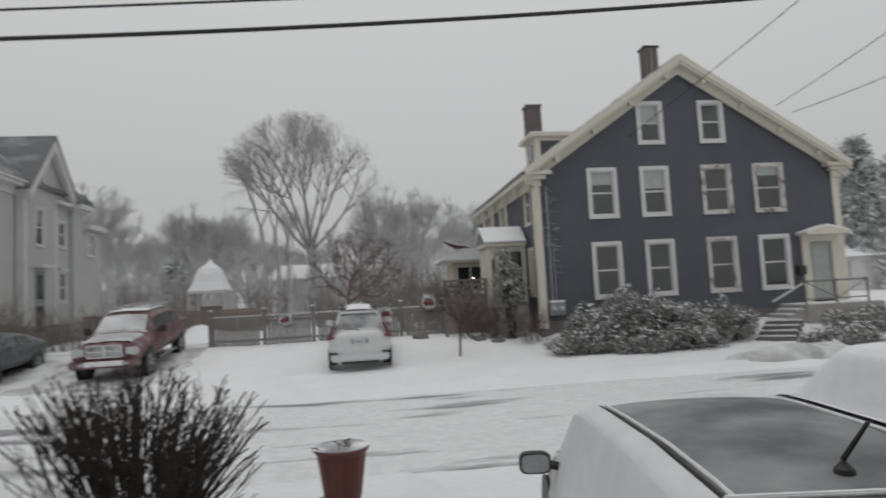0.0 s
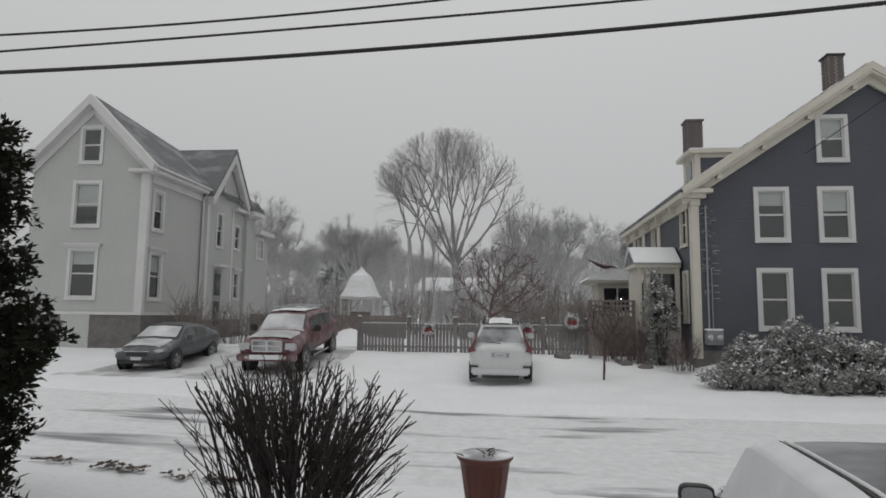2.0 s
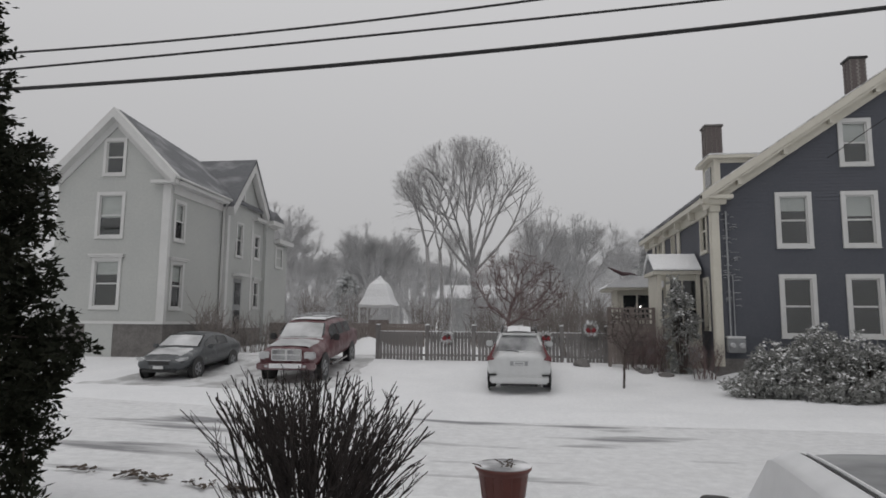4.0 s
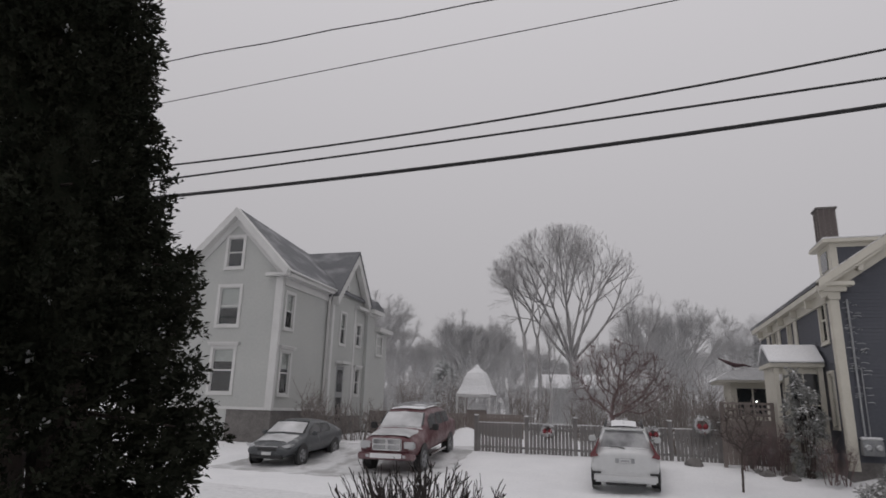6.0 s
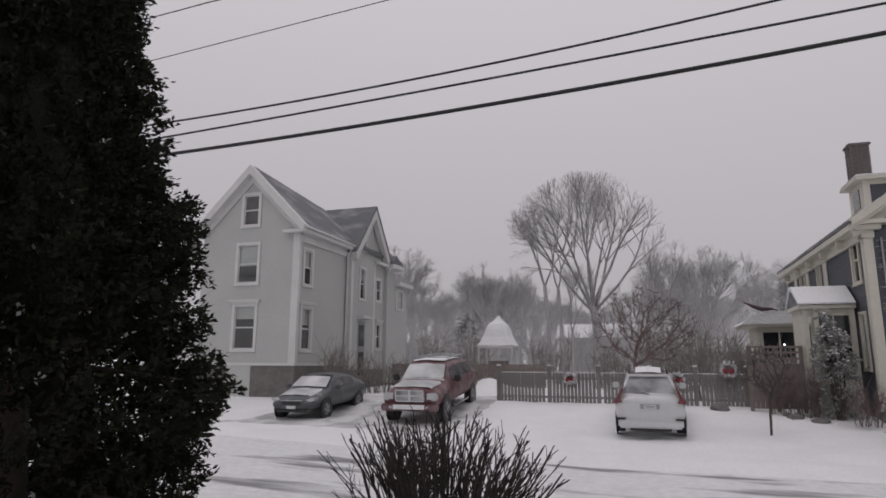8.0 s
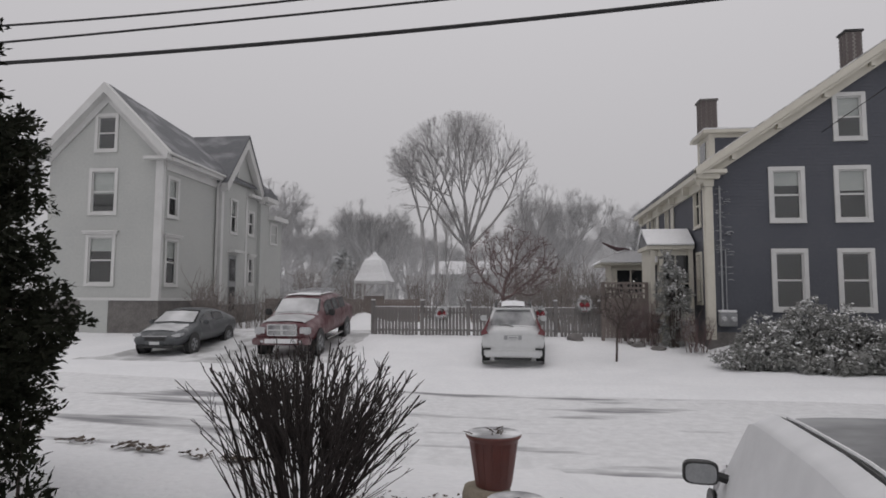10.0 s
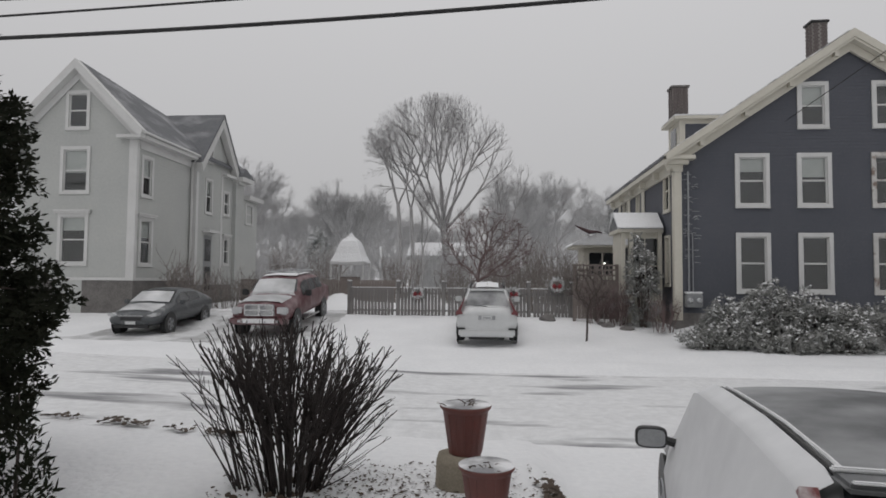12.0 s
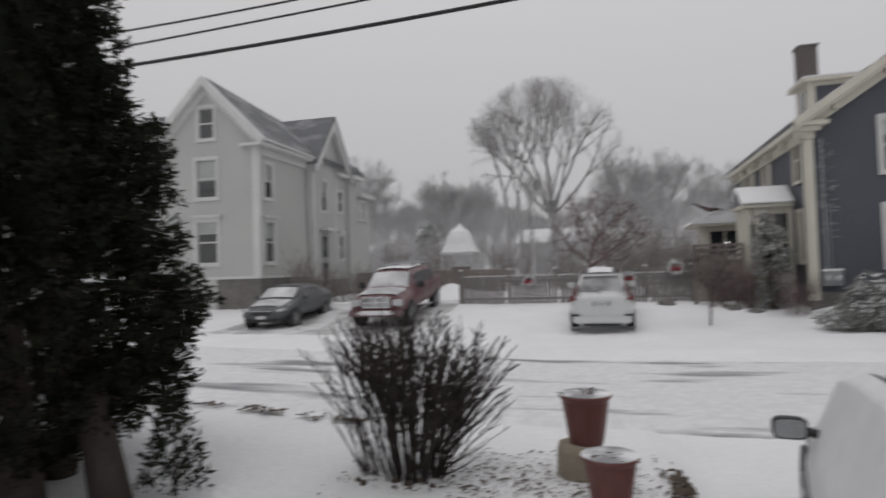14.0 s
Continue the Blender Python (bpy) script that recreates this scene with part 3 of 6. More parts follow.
# side entry and bay of the navy house
entry = thing("side_entry", (5.8, 22.2, 0.9), "small cream enclosed entry porch with a snowy roof", "porch")
part("wall", boxes((5.12, 6.62, 21.42, 21.52, 0.7, 1.9), (5.12, 5.22, 21.52, 23.0, 0.7, 4.16), (5.12, 6.62, 21.42, 21.52, 3.95, 4.16)), CREAM, entry)
for x in (5.12, 5.42, 6.46):
    part("post", boxes((x, x + 0.15, 21.34, 21.53, 0.7, 4.16)), CREAM, entry)
part("pane", boxes((5.57, 6.46, 21.46, 21.468, 1.9, 3.95)), CAR_GLASS, entry, "dark porch glass")
part("glazing_bar", boxes((5.57, 6.46, 21.43, 21.455, 2.9, 2.95), (5.99, 6.03, 21.43, 21.452, 1.9, 3.95)), CREAM, entry)
part("eave", boxes((4.98, 6.64, 21.22, 23.1, 4.162, 4.30), bevel=0.015), CREAM, entry)
part("roof", prism([(21.2, 4.302), (23.12, 4.302), (22.2, 4.90)], 5.0, 6.64, "x"), SLATE, entry)
part("roof_snow", prism([(21.14, 4.31), (21.13, 4.36), (22.0, 4.98), (22.2, 5.01), (22.4, 4.98), (23.18, 4.36), (23.15, 4.31), (22.2, 4.92)], 4.96, 6.62, "x"), SNOW, entry, "thick snow on the porch roof")
bay = thing("garden_porch", (5.5, 28.4, 1.0), "cream garden porch with rounded snow on a low hipped roof", "porch")
part("wall", boxes((4.65, 6.6, 28.0, 28.15, 0.6, 2.6), (4.65, 4.9, 28.0, 28.15, 2.6, 3.9), (6.2, 6.6, 28.0, 28.15, 2.6, 3.9), (4.65, 6.6, 27.99, 28.15, 3.72, 3.95), (4.65, 4.8, 28.15, 30.2, 0.6, 3.95)), CREAM, bay)
part("pane", boxes((4.9, 6.2, 28.06, 28.07, 2.6, 3.72)), CAR_GLASS, bay, "dark window glass")
part("glazing_bar", boxes((5.5, 5.56, 28.03, 28.06, 2.6, 3.72)), CREAM, bay)
part("eave", boxes((4.1, 6.65, 27.5, 30.4, 3.95, 4.05), bevel=0.02), CREAM, bay)
part("roof_snow", prism([(4.02, 4.055), (4.10, 4.16), (4.6, 4.42), (5.2, 4.56), (6.65, 4.60), (6.65, 4.055)], 27.45, 30.4), SNOW, bay, "rounded snow on the roof")
flag = solo("furled_flag", rod([(4.15, 27.35, 4.98), (4.5, 27.35, 4.80), (4.85, 27.4, 4.66), (5.2, 27.4, 4.68), (5.45, 27.45, 4.62)], [0.02, 0.07, 0.10, 0.05, 0.02]), material("dark_flag_cloth", (0.10, 0.06, 0.065), rough=0.8), "dark furled flag lying over the porch roof", "flag")
lamp = thing("porch_lamp", (4.5, 21.33, 2.98), "small lit white bulb above the brown gate", "lamp")
part("bulb", lathe([(0.0, 0), (0.017, 0.01), (0.02, 0.027), (0.012, 0.043), (0.0, 0.047)], 12), None, lamp, local=True)
glow = bpy.data.materials.new("bulb_glow")
glow.use_nodes = True
glow.node_tree.nodes["Principled BSDF"].inputs["Emission Color"].default_value = (1, 0.97, 0.92, 1)
glow.node_tree.nodes["Principled BSDF"].inputs["Emission Strength"].default_value = 6
lamp.children[0].data.materials[0] = glow
part("lamp_arm", rod([(0, 0.03, -0.02), (0, 0.10, 0.0), (0, 0.16, -0.1)], 0.015), BLACK, lamp, local=True)

# the pale house
LX0, LX1, LY, LE, LR = -19.65, -14.45, 22.0, 8.3, 11.3
LXM = (LX0 + LX1) / 2
pale = thing("pale_house", (-17.05, 22, 0.9), "pale grey clapboard house with white trim", "house")
lf = wall_axes((0, LY, 0), (1, 0, 0), (0, -1, 0))
ls = wall_axes((LX1, 0, 0), (0, 1, 0), (1, 0, 0))
lh = [sash_window(pale, lf, -17.78, -16.46, 5.82, 7.80, WHITE, blind=0.55),
      sash_window(pale, lf, -17.79, -16.44, 2.83, 4.98, WHITE, blind=0.3, hood=True),
      sash_window(pale, lf, -17.62, -16.55, 8.52, 10.17, WHITE, blind=0)]
tagged(part("front_wall", clapboards(lf, gable_span(LX0, LX1, LE, LXM, LR - 0.1), 2.25, LR - 0.15, lh, 0.13), PALE, pale, "pale grey painted clapboards"), kind="stuff")
lsh = [sash_window(pale, ls, 22.32, 23.25, 5.74, 7.52, WHITE, blind=0.5), sash_window(pale, ls, 22.28, 23.33, 2.82, 4.88, WHITE, blind=0.4, hood=True)]
tagged(part("side_wall", clapboards(ls, lambda z: (LY, 26.7), 2.25, LE, lsh, 0.13), PALE, pale), kind="stuff")
part("side_wall", boxes((LX0, LX0 + 0.15, LY, 33, 2.2, LE)), PALE, pale)
part("back_wall", boxes((LX0, LX1, 32.8, 33, 2.2, LE)), PALE, pale)
part("foundation", boxes((-16.62, LX1 + 0.03, LY - 0.04, 26.7, 0.4, 2.2), (LX0, -17.9, LY - 0.04, 26.7, 0.4, 2.2)), STONE, pale, "dark stone foundation")
part("cellar_door", boxes((-17.9, -16.62, LY - 0.06, LY + 0.1, 0.4, 2.2)), PALE, pale, "pale painted cellar bulkhead")
part("water_table", boxes((LX0, LX1 + 0.06, LY - 0.08, LY, 2.2, 2.32), (LX1 + 0.002, LX1 + 0.06, LY, 26.7, 2.2, 2.32)), WHITE, pale)
part("corner_board", boxes((LX1 - 0.30, LX1 + 0.045, LY - 0.05, LY - 0.0, 2.32, LE - 0.02), (LX1 + 0.0, LX1 + 0.045, LY, LY + 0.14, 2.32, LE - 0.02)), WHITE, pale, "white corner board")
# the ridge settles towards the back
bm = bmesh.new()
rows = []
for y, zr in ((LY - 0.05, LR + 0.15), (28.8, LR - 0.36), (33.2, LR - 0.55)):
    rows.append([bm.verts.new((x, y, z)) for x, z in ((LX0 - 0.45, LE + 0.10), (LXM, zr), (LX1 + 0.45, LE + 0.10), (LX1 + 0.45, LE - 0.04), (LXM, zr - 0.16), (LX0 - 0.45, LE - 0.04))])
for lo, hi in zip(rows, rows[1:]):
    for i in range(6):
        bm.faces.new((lo[i], lo[(i + 1) % 6], hi[(i + 1) % 6], hi[i]))
bm.faces.new(rows[0])
bm.faces.new(rows[-1])
bmesh.ops.recalc_face_normals(bm, faces=bm.faces[:])
part("roof", bm, SLATE, pale, "snow dusted slate roof")
for s in (-1, 1):
    e = LXM + s * (LX1 - LXM + 0.45)
    part("rake_board", prism([(e, LE + 0.09), (LXM, LR + 0.13), (LXM, LR - 0.30), (e - s * 0.1, LE - 0.24)], LY - 0.41, LY - 0.052), WHITE, pale, "white rake board")
    part("rake_frieze", prism([(e - s * 0.45, LE + 0.16), (LXM, LR - 0.28), (LXM, LR - 0.66), (e - s * 0.45, LE - 0.22)], LY - 0.09, LY - 0.03), WHITE, pale)
part("eave_return", boxes((LX1 - 0.72, LX1 + 0.42, LY - 0.36, LY - 0.095, LE - 0.22, LE - 0.08), bevel=0.01), WHITE, pale)
part("eave_cornice", boxes((LX1 + 0.003, LX1 + 0.42, LY - 0.04, 26.6, LE - 0.22, LE - 0.06), (LX1 + 0.003, LX1 + 0.08, LY + 0.15, 26.6, LE - 0.58, LE - 0.22)), WHITE, pale)
part("gutter", rod([(LX1 + 0.47, LY - 0.3, LE + 0.02), (LX1 + 0.47, 26.55, LE - 0.02)], 0.06, 8), WHITE, pale)
part("downpipe", rod([(LX1 + 0.44, 26.45, LE - 0.05), (LX1 + 0.12, 26.5, LE - 0.5), (LX1 + 0.12, 26.5, 2.2)], 0.05, 8), WHITE, pale)
# its cross gable wing
GX, GY0, GY1, GYM = -14.2, 26.7, 30.85, 28.78
gs = wall_axes((GX, 0, 0), (0, 1, 0), (1, 0, 0))
gh = [sash_window(pale, gs, 27.56, 28.36, 5.6, 7.4, WHITE, blind=0.4, trim_w=0.11), sash_window(pale, gs, 27.8, 28.36, 8.25, 9.48, WHITE, trim_w=0.1),
      sash_window(pale, gs, 29.62, 30.4, 5.7, 7.05, WHITE, trim_w=0.11), sash_window(pale, gs, 29.72, 30.46, 3.05, 4.55, WHITE, hood=True, trim_w=0.11)]
gd = part("door", boxes((GX - 0.05, GX + 0.02, 27.55, 28.42, 1.3, 4.5)), material("side_door_paint", (0.30, 0.31, 0.31), rough=0.5), pale, "grey side door")
part("door_panel", boxes((GX + 0.02, GX + 0.035, 27.68, 28.29, 3.2, 4.3), (GX + 0.02, GX + 0.035, 27.68, 28.29, 1.7, 2.9)), CAR_GLASS, gd)
part("door_hood", boxes((GX, GX + 0.4, 27.42, 28.56, 4.62, 4.76)), WHITE, pale)
tagged(part("gable_wall", clapboards(gs, gable_span(GY0, GY1, 8.3, GYM, 10.8), 2.0, 10.7, gh, 0.13), PALE, pale), kind="stuff")
part("wing_wall", boxes((LX1, GX, GY0, GY0 + 0.12, 2.0, 8.3)), PALE, pale)
part("wing_foundation", boxes((LX1, GX + 0.03, GY0, GY1, 0.5, 2.0)), STONE, pale)
for y in (GY0, 29.42):
    part("corner_board", boxes((GX - 0.2, GX + 0.04, y - 0.07, y, 2.0, 7.95), (GX, GX + 0.04, y, y + 0.16, 2.0, 7.95)), WHITE, pale)
part("wing_roof", prism([(GY0 - 0.25, 8.1), (GYM, 10.93), (GY1 + 0.2, 8.1), (GY1 + 0.2, 7.96), (GYM, 10.79), (GY0 - 0.25, 7.96)], -17.0, GX + 0.4, "x"), SLATE, pale)
for s in (-1, 1):
    e = GYM + s * 2.3
    part("rake_board", prism([(e, 7.98), (GYM, 10.80), (GYM, 10.22), (e - s * 0.15, 7.55)], GX + 0.05, GX + 0.36, "x"), WHITE, pale)
part("wing_cornice", boxes((GX + 0.045, GX + 0.32, 29.4, 31.2, 7.78, 7.93)), WHITE, pale)
part("rear_wing", boxes((-19, GX + 0.2, 30.85, 31.95, 1.2, 7.62)), PALE, pale)
part("rear_wing_cornice", boxes((-19, GX + 0.3, 30.85, 32.1, 7.62, 7.75), (-19, GX + 0.62, 30.8, 32.4, 7.75, 7.98)), WHITE, pale)
part("rear_wing_roof", prism([(30.75, 7.985), (32.45, 7.985), (31.2, 8.5)], -19, GX + 0.6, "x"), SLATE, pale)
part("rear_ell", boxes((-19, GX + 0.2, 31.95, 33.9, 1.2, 6.85)), PALE, pale)
part("rear_ell_roof", boxes((-19, GX + 0.55, 31.95, 34.1, 6.85, 7.08)), WHITE, pale)
sash_window(pale, wall_axes((GX + 0.2, 0, 0), (0, 1, 0), (1, 0, 0)), 32.1, 33.2, 5.45, 6.7, WHITE)
# Same dark sheets in place of this house's shaded rooms.
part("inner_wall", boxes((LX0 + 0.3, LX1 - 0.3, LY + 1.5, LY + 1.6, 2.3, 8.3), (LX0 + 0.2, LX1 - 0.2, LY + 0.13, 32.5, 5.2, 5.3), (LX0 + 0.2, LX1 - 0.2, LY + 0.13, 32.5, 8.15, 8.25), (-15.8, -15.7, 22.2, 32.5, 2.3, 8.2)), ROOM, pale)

# far house behind the trees, a garden canopy and a small far garage
fh = thing("far_house", (-5, 52, 1.4), "pale far house with a snowy roof", "house")
part("wall", boxes((-7.2, -2.2, 52, 57, 1.2, 4.5)), PALE, fh)
part("roof", prism([(51.6, 4.5), (57.4, 4.5), (54.5, 5.8)], -7.5, -1.9, "x"), SNOW, fh)
for u in (-6.6, -4.9, -3.3):
    sash_window(fh, wall_axes((0, 52, 0), (1, 0, 0), (0, -1, 0)), u, u + 0.9, 2.3, 3.9, WHITE)
nb = thing("neighbour_house", (38, 40, 0.9), "pale neighbouring house with a snowy roof", "house")
part("wall", boxes((32.5, 44, 38, 46, 0.5, 3.6)), WHITE, nb)
part("roof", prism([(37.4, 3.6), (46.6, 3.6), (42, 5.4)], 32.0, 44.5, "x"), SNOW, nb)
for u in (33.4, 36.0, 38.6):
    sash_window(nb, wall_axes((0, 38, 0), (1, 0, 0), (0, -1, 0)), u, u + 1.0, 1.8, 3.4, WHITE)
tent = thing("garden_canopy", (-8.2, 34, 1.1), "garden canopy with a snow laden peaked roof", "canopy")
bm = bmesh.new()
prof = [(1.06, 3.38), (0.98, 3.5), (0.80, 3.85), (0.66, 4.30), (0.52, 4.60), (0.20, 4.86), (0.02, 5.12)]
rings = []
for r, z in prof:
    rings.append([bm.verts.new((-8.2 + r * sx * (1 - 0.07 * abs(k - 1)), 34 + r * sy, z - 0.05 * (1 if k == 1 and r > 1 else 0))) for sx, sy, k in
                  ((-1, -1, 0), (0, -1, 1), (1, -1, 0), (1, 0, 1), (1, 1, 0), (0, 1, 1), (-1, 1, 0), (-1, 0, 1))])
for lo, hi in zip(rings, rings[1:]):
    for i in range(8):
        bm.faces.new((lo[i], lo[(i + 1) % 8], hi[(i + 1) % 8], hi[i]))
bm.faces.new(rings[-1])
part("roof", bm, SNOW, tent, "white snow covered peaked roof")
part("valance", boxes((-9.2, -7.2, 33.0, 33.04, 3.22, 3.38)), CANVAS, tent)
part("valance", boxes((-9.2, -7.2, 34.96, 35.0, 3.22, 3.38)), CANVAS, tent)
for x in (-9.15, -7.25):
    for y in (33.07, 34.93):
        part("post", rod([(x, y, 0.9), (x, y, 3.3)], 0.05), WHITE, tent)
part("table", boxes((-8.7, -7.7, 33.6, 34.4, 1.0, 2.5)), DARK_WOOD, tent)

# ---- fence ----
fence = thing("picket_fence", (-1, 22.6, 0.85), "weathered grey picket fence with square posts and snow", "fence")
picket_mesh = finish(prism([(-0.056, -0.62), (0.056, -0.62), (0.056, 0.50), (0, 0.56), (-0.056, 0.50)], -0.011, 0.011), "picket", FENCE_MAT)
POSTS = [-5.5, -3.5, -1.65, 0.2, 1.75, 3.45]
x = -5.36
while x < 3.4:
    if min(abs(x - p) for p in POSTS) > 0.1:
        p = new("picket", picket_mesh)
        p.parent = fence
        p.matrix_basis = pose(x + 1, -0.03 + 0.006 * random.uniform(-1, 1), 0.62 + 0.01 * random.uniform(-1, 1), 0, random.uniform(-0.6, 0.6), 0)
    x += 0.136
for k, x in enumerate(POSTS):
    post = part("post", boxes((x - 0.075, x + 0.075, 22.55, 22.70, 0.6, 2.16), bevel=0.01), FENCE_MAT, fence)
    part("post_cap", boxes((x - 0.10, x + 0.10, 22.52, 22.73, 2.16, 2.20), (x - 0.07, x + 0.07, 22.55, 22.70, 2.20, 2.26)), FENCE_MAT, post)
    part("snow_cap", boxes((x - 0.09, x + 0.09, 22.53, 22.72, 2.262, 2.31), bevel=0.02), SNOW, post)
for z in (1.05, 1.75):
    part("rail", boxes((-5.5, 3.45, 22.60, 22.65, z, z + 0.08)), FENCE_MAT, fence)
part("garland_snow", boxes((-5.4, 3.4, 22.57, 22.66, 2.0, 2.03)), SNOW, fence)

gate = thing("board_screen", (4.22, 21.5, 0.9), "tall dark brown board and lattice garden screen", "screen")
board_mesh = finish(boxes((-0.065, 0.065, -0.012, 0.012, 0, 1.40)), "board", DARK_WOOD)
for k in range(12):
    o = new("board", board_mesh)
    o.parent = gate
    o.matrix_basis = pose(-0.77 + 0.14 * k, 0, 0.02)
for x in (3.42, 4.22, 5.0):
    part("post", boxes((x - 0.06, x + 0.06, 21.52, 21.64, 0.6, 2.98), bevel=0.01), DARK_WOOD, gate)
for z in (2.32, 2.52, 2.72, 2.90):
    part("slat", boxes((3.4, 5.04, 21.475, 21.50, z, z + 0.07)), DARK_WOOD, gate)
for k in range(12):
    part("lath", boxes((3.46 + 0.135 * k, 3.50 + 0.135 * k, 21.505, 21.52, 2.3, 2.94)), DARK_WOOD, gate)
far_fence = thing("back_fence", (-9, 31, 1.0), "dark weathered picket fence across the back yard", "fence")
far_mesh = finish(boxes((-0.068, 0.068, -0.012, 0.012, 0, 1.3)), "picket", DARK_WOOD)
for k in range(58):
    o = new("picket", far_mesh)
    o.parent = far_fence
    o.matrix_basis = pose(-4.6 + 0.15 * k, 0, 0.0)
part("rail", boxes((-13.6, -5.0, 31.03, 31.08, 1.35, 1.45), (-13.6, -5.0, 31.03, 31.08, 2.0, 2.1)), FENCE_MAT, far_fence)

# the plain house wall behind the camera, unseen, added to shade what faces it
wb = new("wall_south", finish(clapboards(wall_axes((0, -4.1, 0), (-1, 0, 0), (0, 1, 0)), lambda z: (-11, 11), 0.2, 7.0, [], 0.13), "wall_south", PALE))
tagged(wb, "unseen pale clapboard wall added to block light", "wall", kind="structure")

# ---- vehicles ----
def section(s):
    """Points of half a car's cross-section, from the sill up to the roof's middle line."""
    y, zb, wb, zs, ws, zt, wt, zr, wr = s
    return [(wb, zb), (ws, zs), (ws - 0.005, (zs + zt) / 2), (wt + 0.02, zt - 0.05), (wt, zt), (wr + 0.05, zr - 0.07), (wr - 0.06, zr), (wr * 0.5, zr + 0.02), (0.0, zr + 0.03)]


def car_body(stations):
    bm = bmesh.new()
    rings = []
    for s in stations:
        half = section(s)
        full = [(w, z) for w, z in half] + [(-w, z) for w, z in half[-2::-1]]
        rings.append([bm.verts.new((w, s[0], z)) for w, z in full])
    n = len(rings[0])
    for lo, hi in zip(rings, rings[1:]):
        for i in range(n - 1):
            bm.faces.new((lo[i], hi[i], hi[i + 1], lo[i + 1]))
        bm.faces.new((lo[n - 1], hi[n - 1], hi[0], lo[0]))
    bm.faces.new(rings[0])
    bm.faces.new(rings[-1][::-1])
    bmesh.ops.recalc_face_normals(bm, faces=bm.faces[:])
    return bm


def at_station(stations, y):
    for a, b in zip(stations, stations[1:]):
        if a[0] <= y <= b[0]:
            k = (y - a[0]) / (b[0] - a[0])
            return tuple(p + (q - p) * k for p, q in zip(a, b))
    return stations[0] if y < stations[0][0] else stations[-1]


def side_patch(stations, ys, lo, hi, off, side):
    """A sheet that lies on a car's flank between two heights of its section (in section steps)."""
    bm = bmesh.new()
    rows = []
    for y in ys:
        sec = section(at_station(stations, y))
        row = []
        for k in np.linspace(lo, hi, 5):
            i = min(int(k), len(sec) - 2)
            f = k - i
            w, z = sec[i][0] + (sec[i + 1][0] - sec[i][0]) * f, sec[i][1] + (sec[i + 1][1] - sec[i][1]) * f
            row.append(bm.verts.new((side * (w + off), y, z + off * 0.4)))
        rows.append(row)
    for a, b in zip(rows, rows[1:]):
        for i in range(4):
            bm.faces.new((a[i], b[i], b[i + 1], a[i + 1]) if side > 0 else (a[i], a[i + 1], b[i + 1], b[i]))
    return bm


def top_patch(stations, ys, lo, off, lump=0.0, inset=0.0):
    """A sheet over the top of a car from section step lo on one side to the other."""
    bm = bmesh.new()
    rows = []
    for y in ys:
        sec = section(at_station(stations, y))
        ks = list(np.linspace(lo, len(sec) - 1, 8))
        row = []
        for side in (1, -1):
            seq = ks if side > 0 else ks[-2::-1]
            for k in seq:
                i = min(int(k), len(sec) - 2)
                f = k - i
                w, z = sec[i][0] + (sec[i + 1][0] - sec[i][0]) * f, sec[i][1] + (sec[i + 1][1] - sec[i][1]) * f
                h = off + lump * noise.noise((w * side * 2.2, y * 2.2, 5))
                row.append(bm.verts.new((side * max(0.0, w - inset + off * 0.5 * (k < 5.2)), y, z + h)))
        rows.append(row)
    for a, b in zip(rows, rows[1:]):
        for i in range(len(a) - 1):
            bm.faces.new((a[i], b[i], b[i + 1], a[i + 1]))
    bmesh.ops.recalc_face_normals(bm, faces=bm.faces[:])
    if sum(f.normal.z for f in bm.faces) < 0:
        bmesh.ops.reverse_faces(bm, faces=bm.faces[:])
    return bm


def cross_patch(stations, y0, y1, half_w0, half_w1, off, rows=5):
    """A pane laid across the body (windscreen or rear window) over the roof line from y0 to y1."""
    bm = bmesh.new()
    grid = []
    for k in range(rows):
        f = k / (rows - 1)
        y = y0 + (y1 - y0) * f
        z = at_station(stations, y)[7]
        hw = half_w0 + (half_w1 - half_w0) * f
        grid.append([bm.verts.new((hw * u, y, z + 0.03 - 0.03 * abs(u) + off)) for u in (-1, -0.5, 0, 0.5, 1)])
    for a, b in zip(grid, grid[1:]):
        for i in range(4):
            bm.faces.new((a[i], a[i + 1], b[i + 1], b[i]))
    return bm


def add_wheel(car, x, y, r, w, rim_mat):
    out = 1 if x > 0 else -1
    bm = lathe([(r * 0.62, -w / 2), (r * 0.94, -w / 2), (r, -w * 0.32), (r, w * 0.32), (r * 0.94, w / 2), (r * 0.62, w / 2)], 28)
    bm.transform(pose(x, y, r, 0, 90, 0))
    wheel = part("wheel", bm, RUBBER, car, "black tyre", local=True)
    bm = lathe([(0.02, 0.0), (r * 0.16, 0.02), (r * 0.2, 0.0), (r * 0.58, -0.02), (r * 0.62, 0.02), (r * 0.66, 0.0)], 24)
    bm.transform(pose(x + out * (w / 2 + 0.004), y, r, 0, 90 * out, 0))
    part("rim", bm, rim_mat, wheel, "metal wheel rim", local=True)
    for k in range(5):
        bm = boxes((-0.03, 0.03, r * 0.12, r * 0.6, 0, 0.02))
        bm.transform(pose(x + out * (w / 2 + 0.01), y, r, 0, 90 * out, 0) @ pose(0, 0, 0, 0, 0, 72 * k))
        part("spoke", bm, rim_mat, wheel, local=True)


def arch(car, x, y, r):
    bm = lathe([(r * 1.22, 0), (r * 1.24, 0.025), (r * 0.2, 0.025)], 30)
    bm.transform(pose(x, y, r * 1.03, 0, 90 if x > 0 else -90, 0))
    part("wheel_arch", bm, BLACK, car, "black wheel arch", local=True)


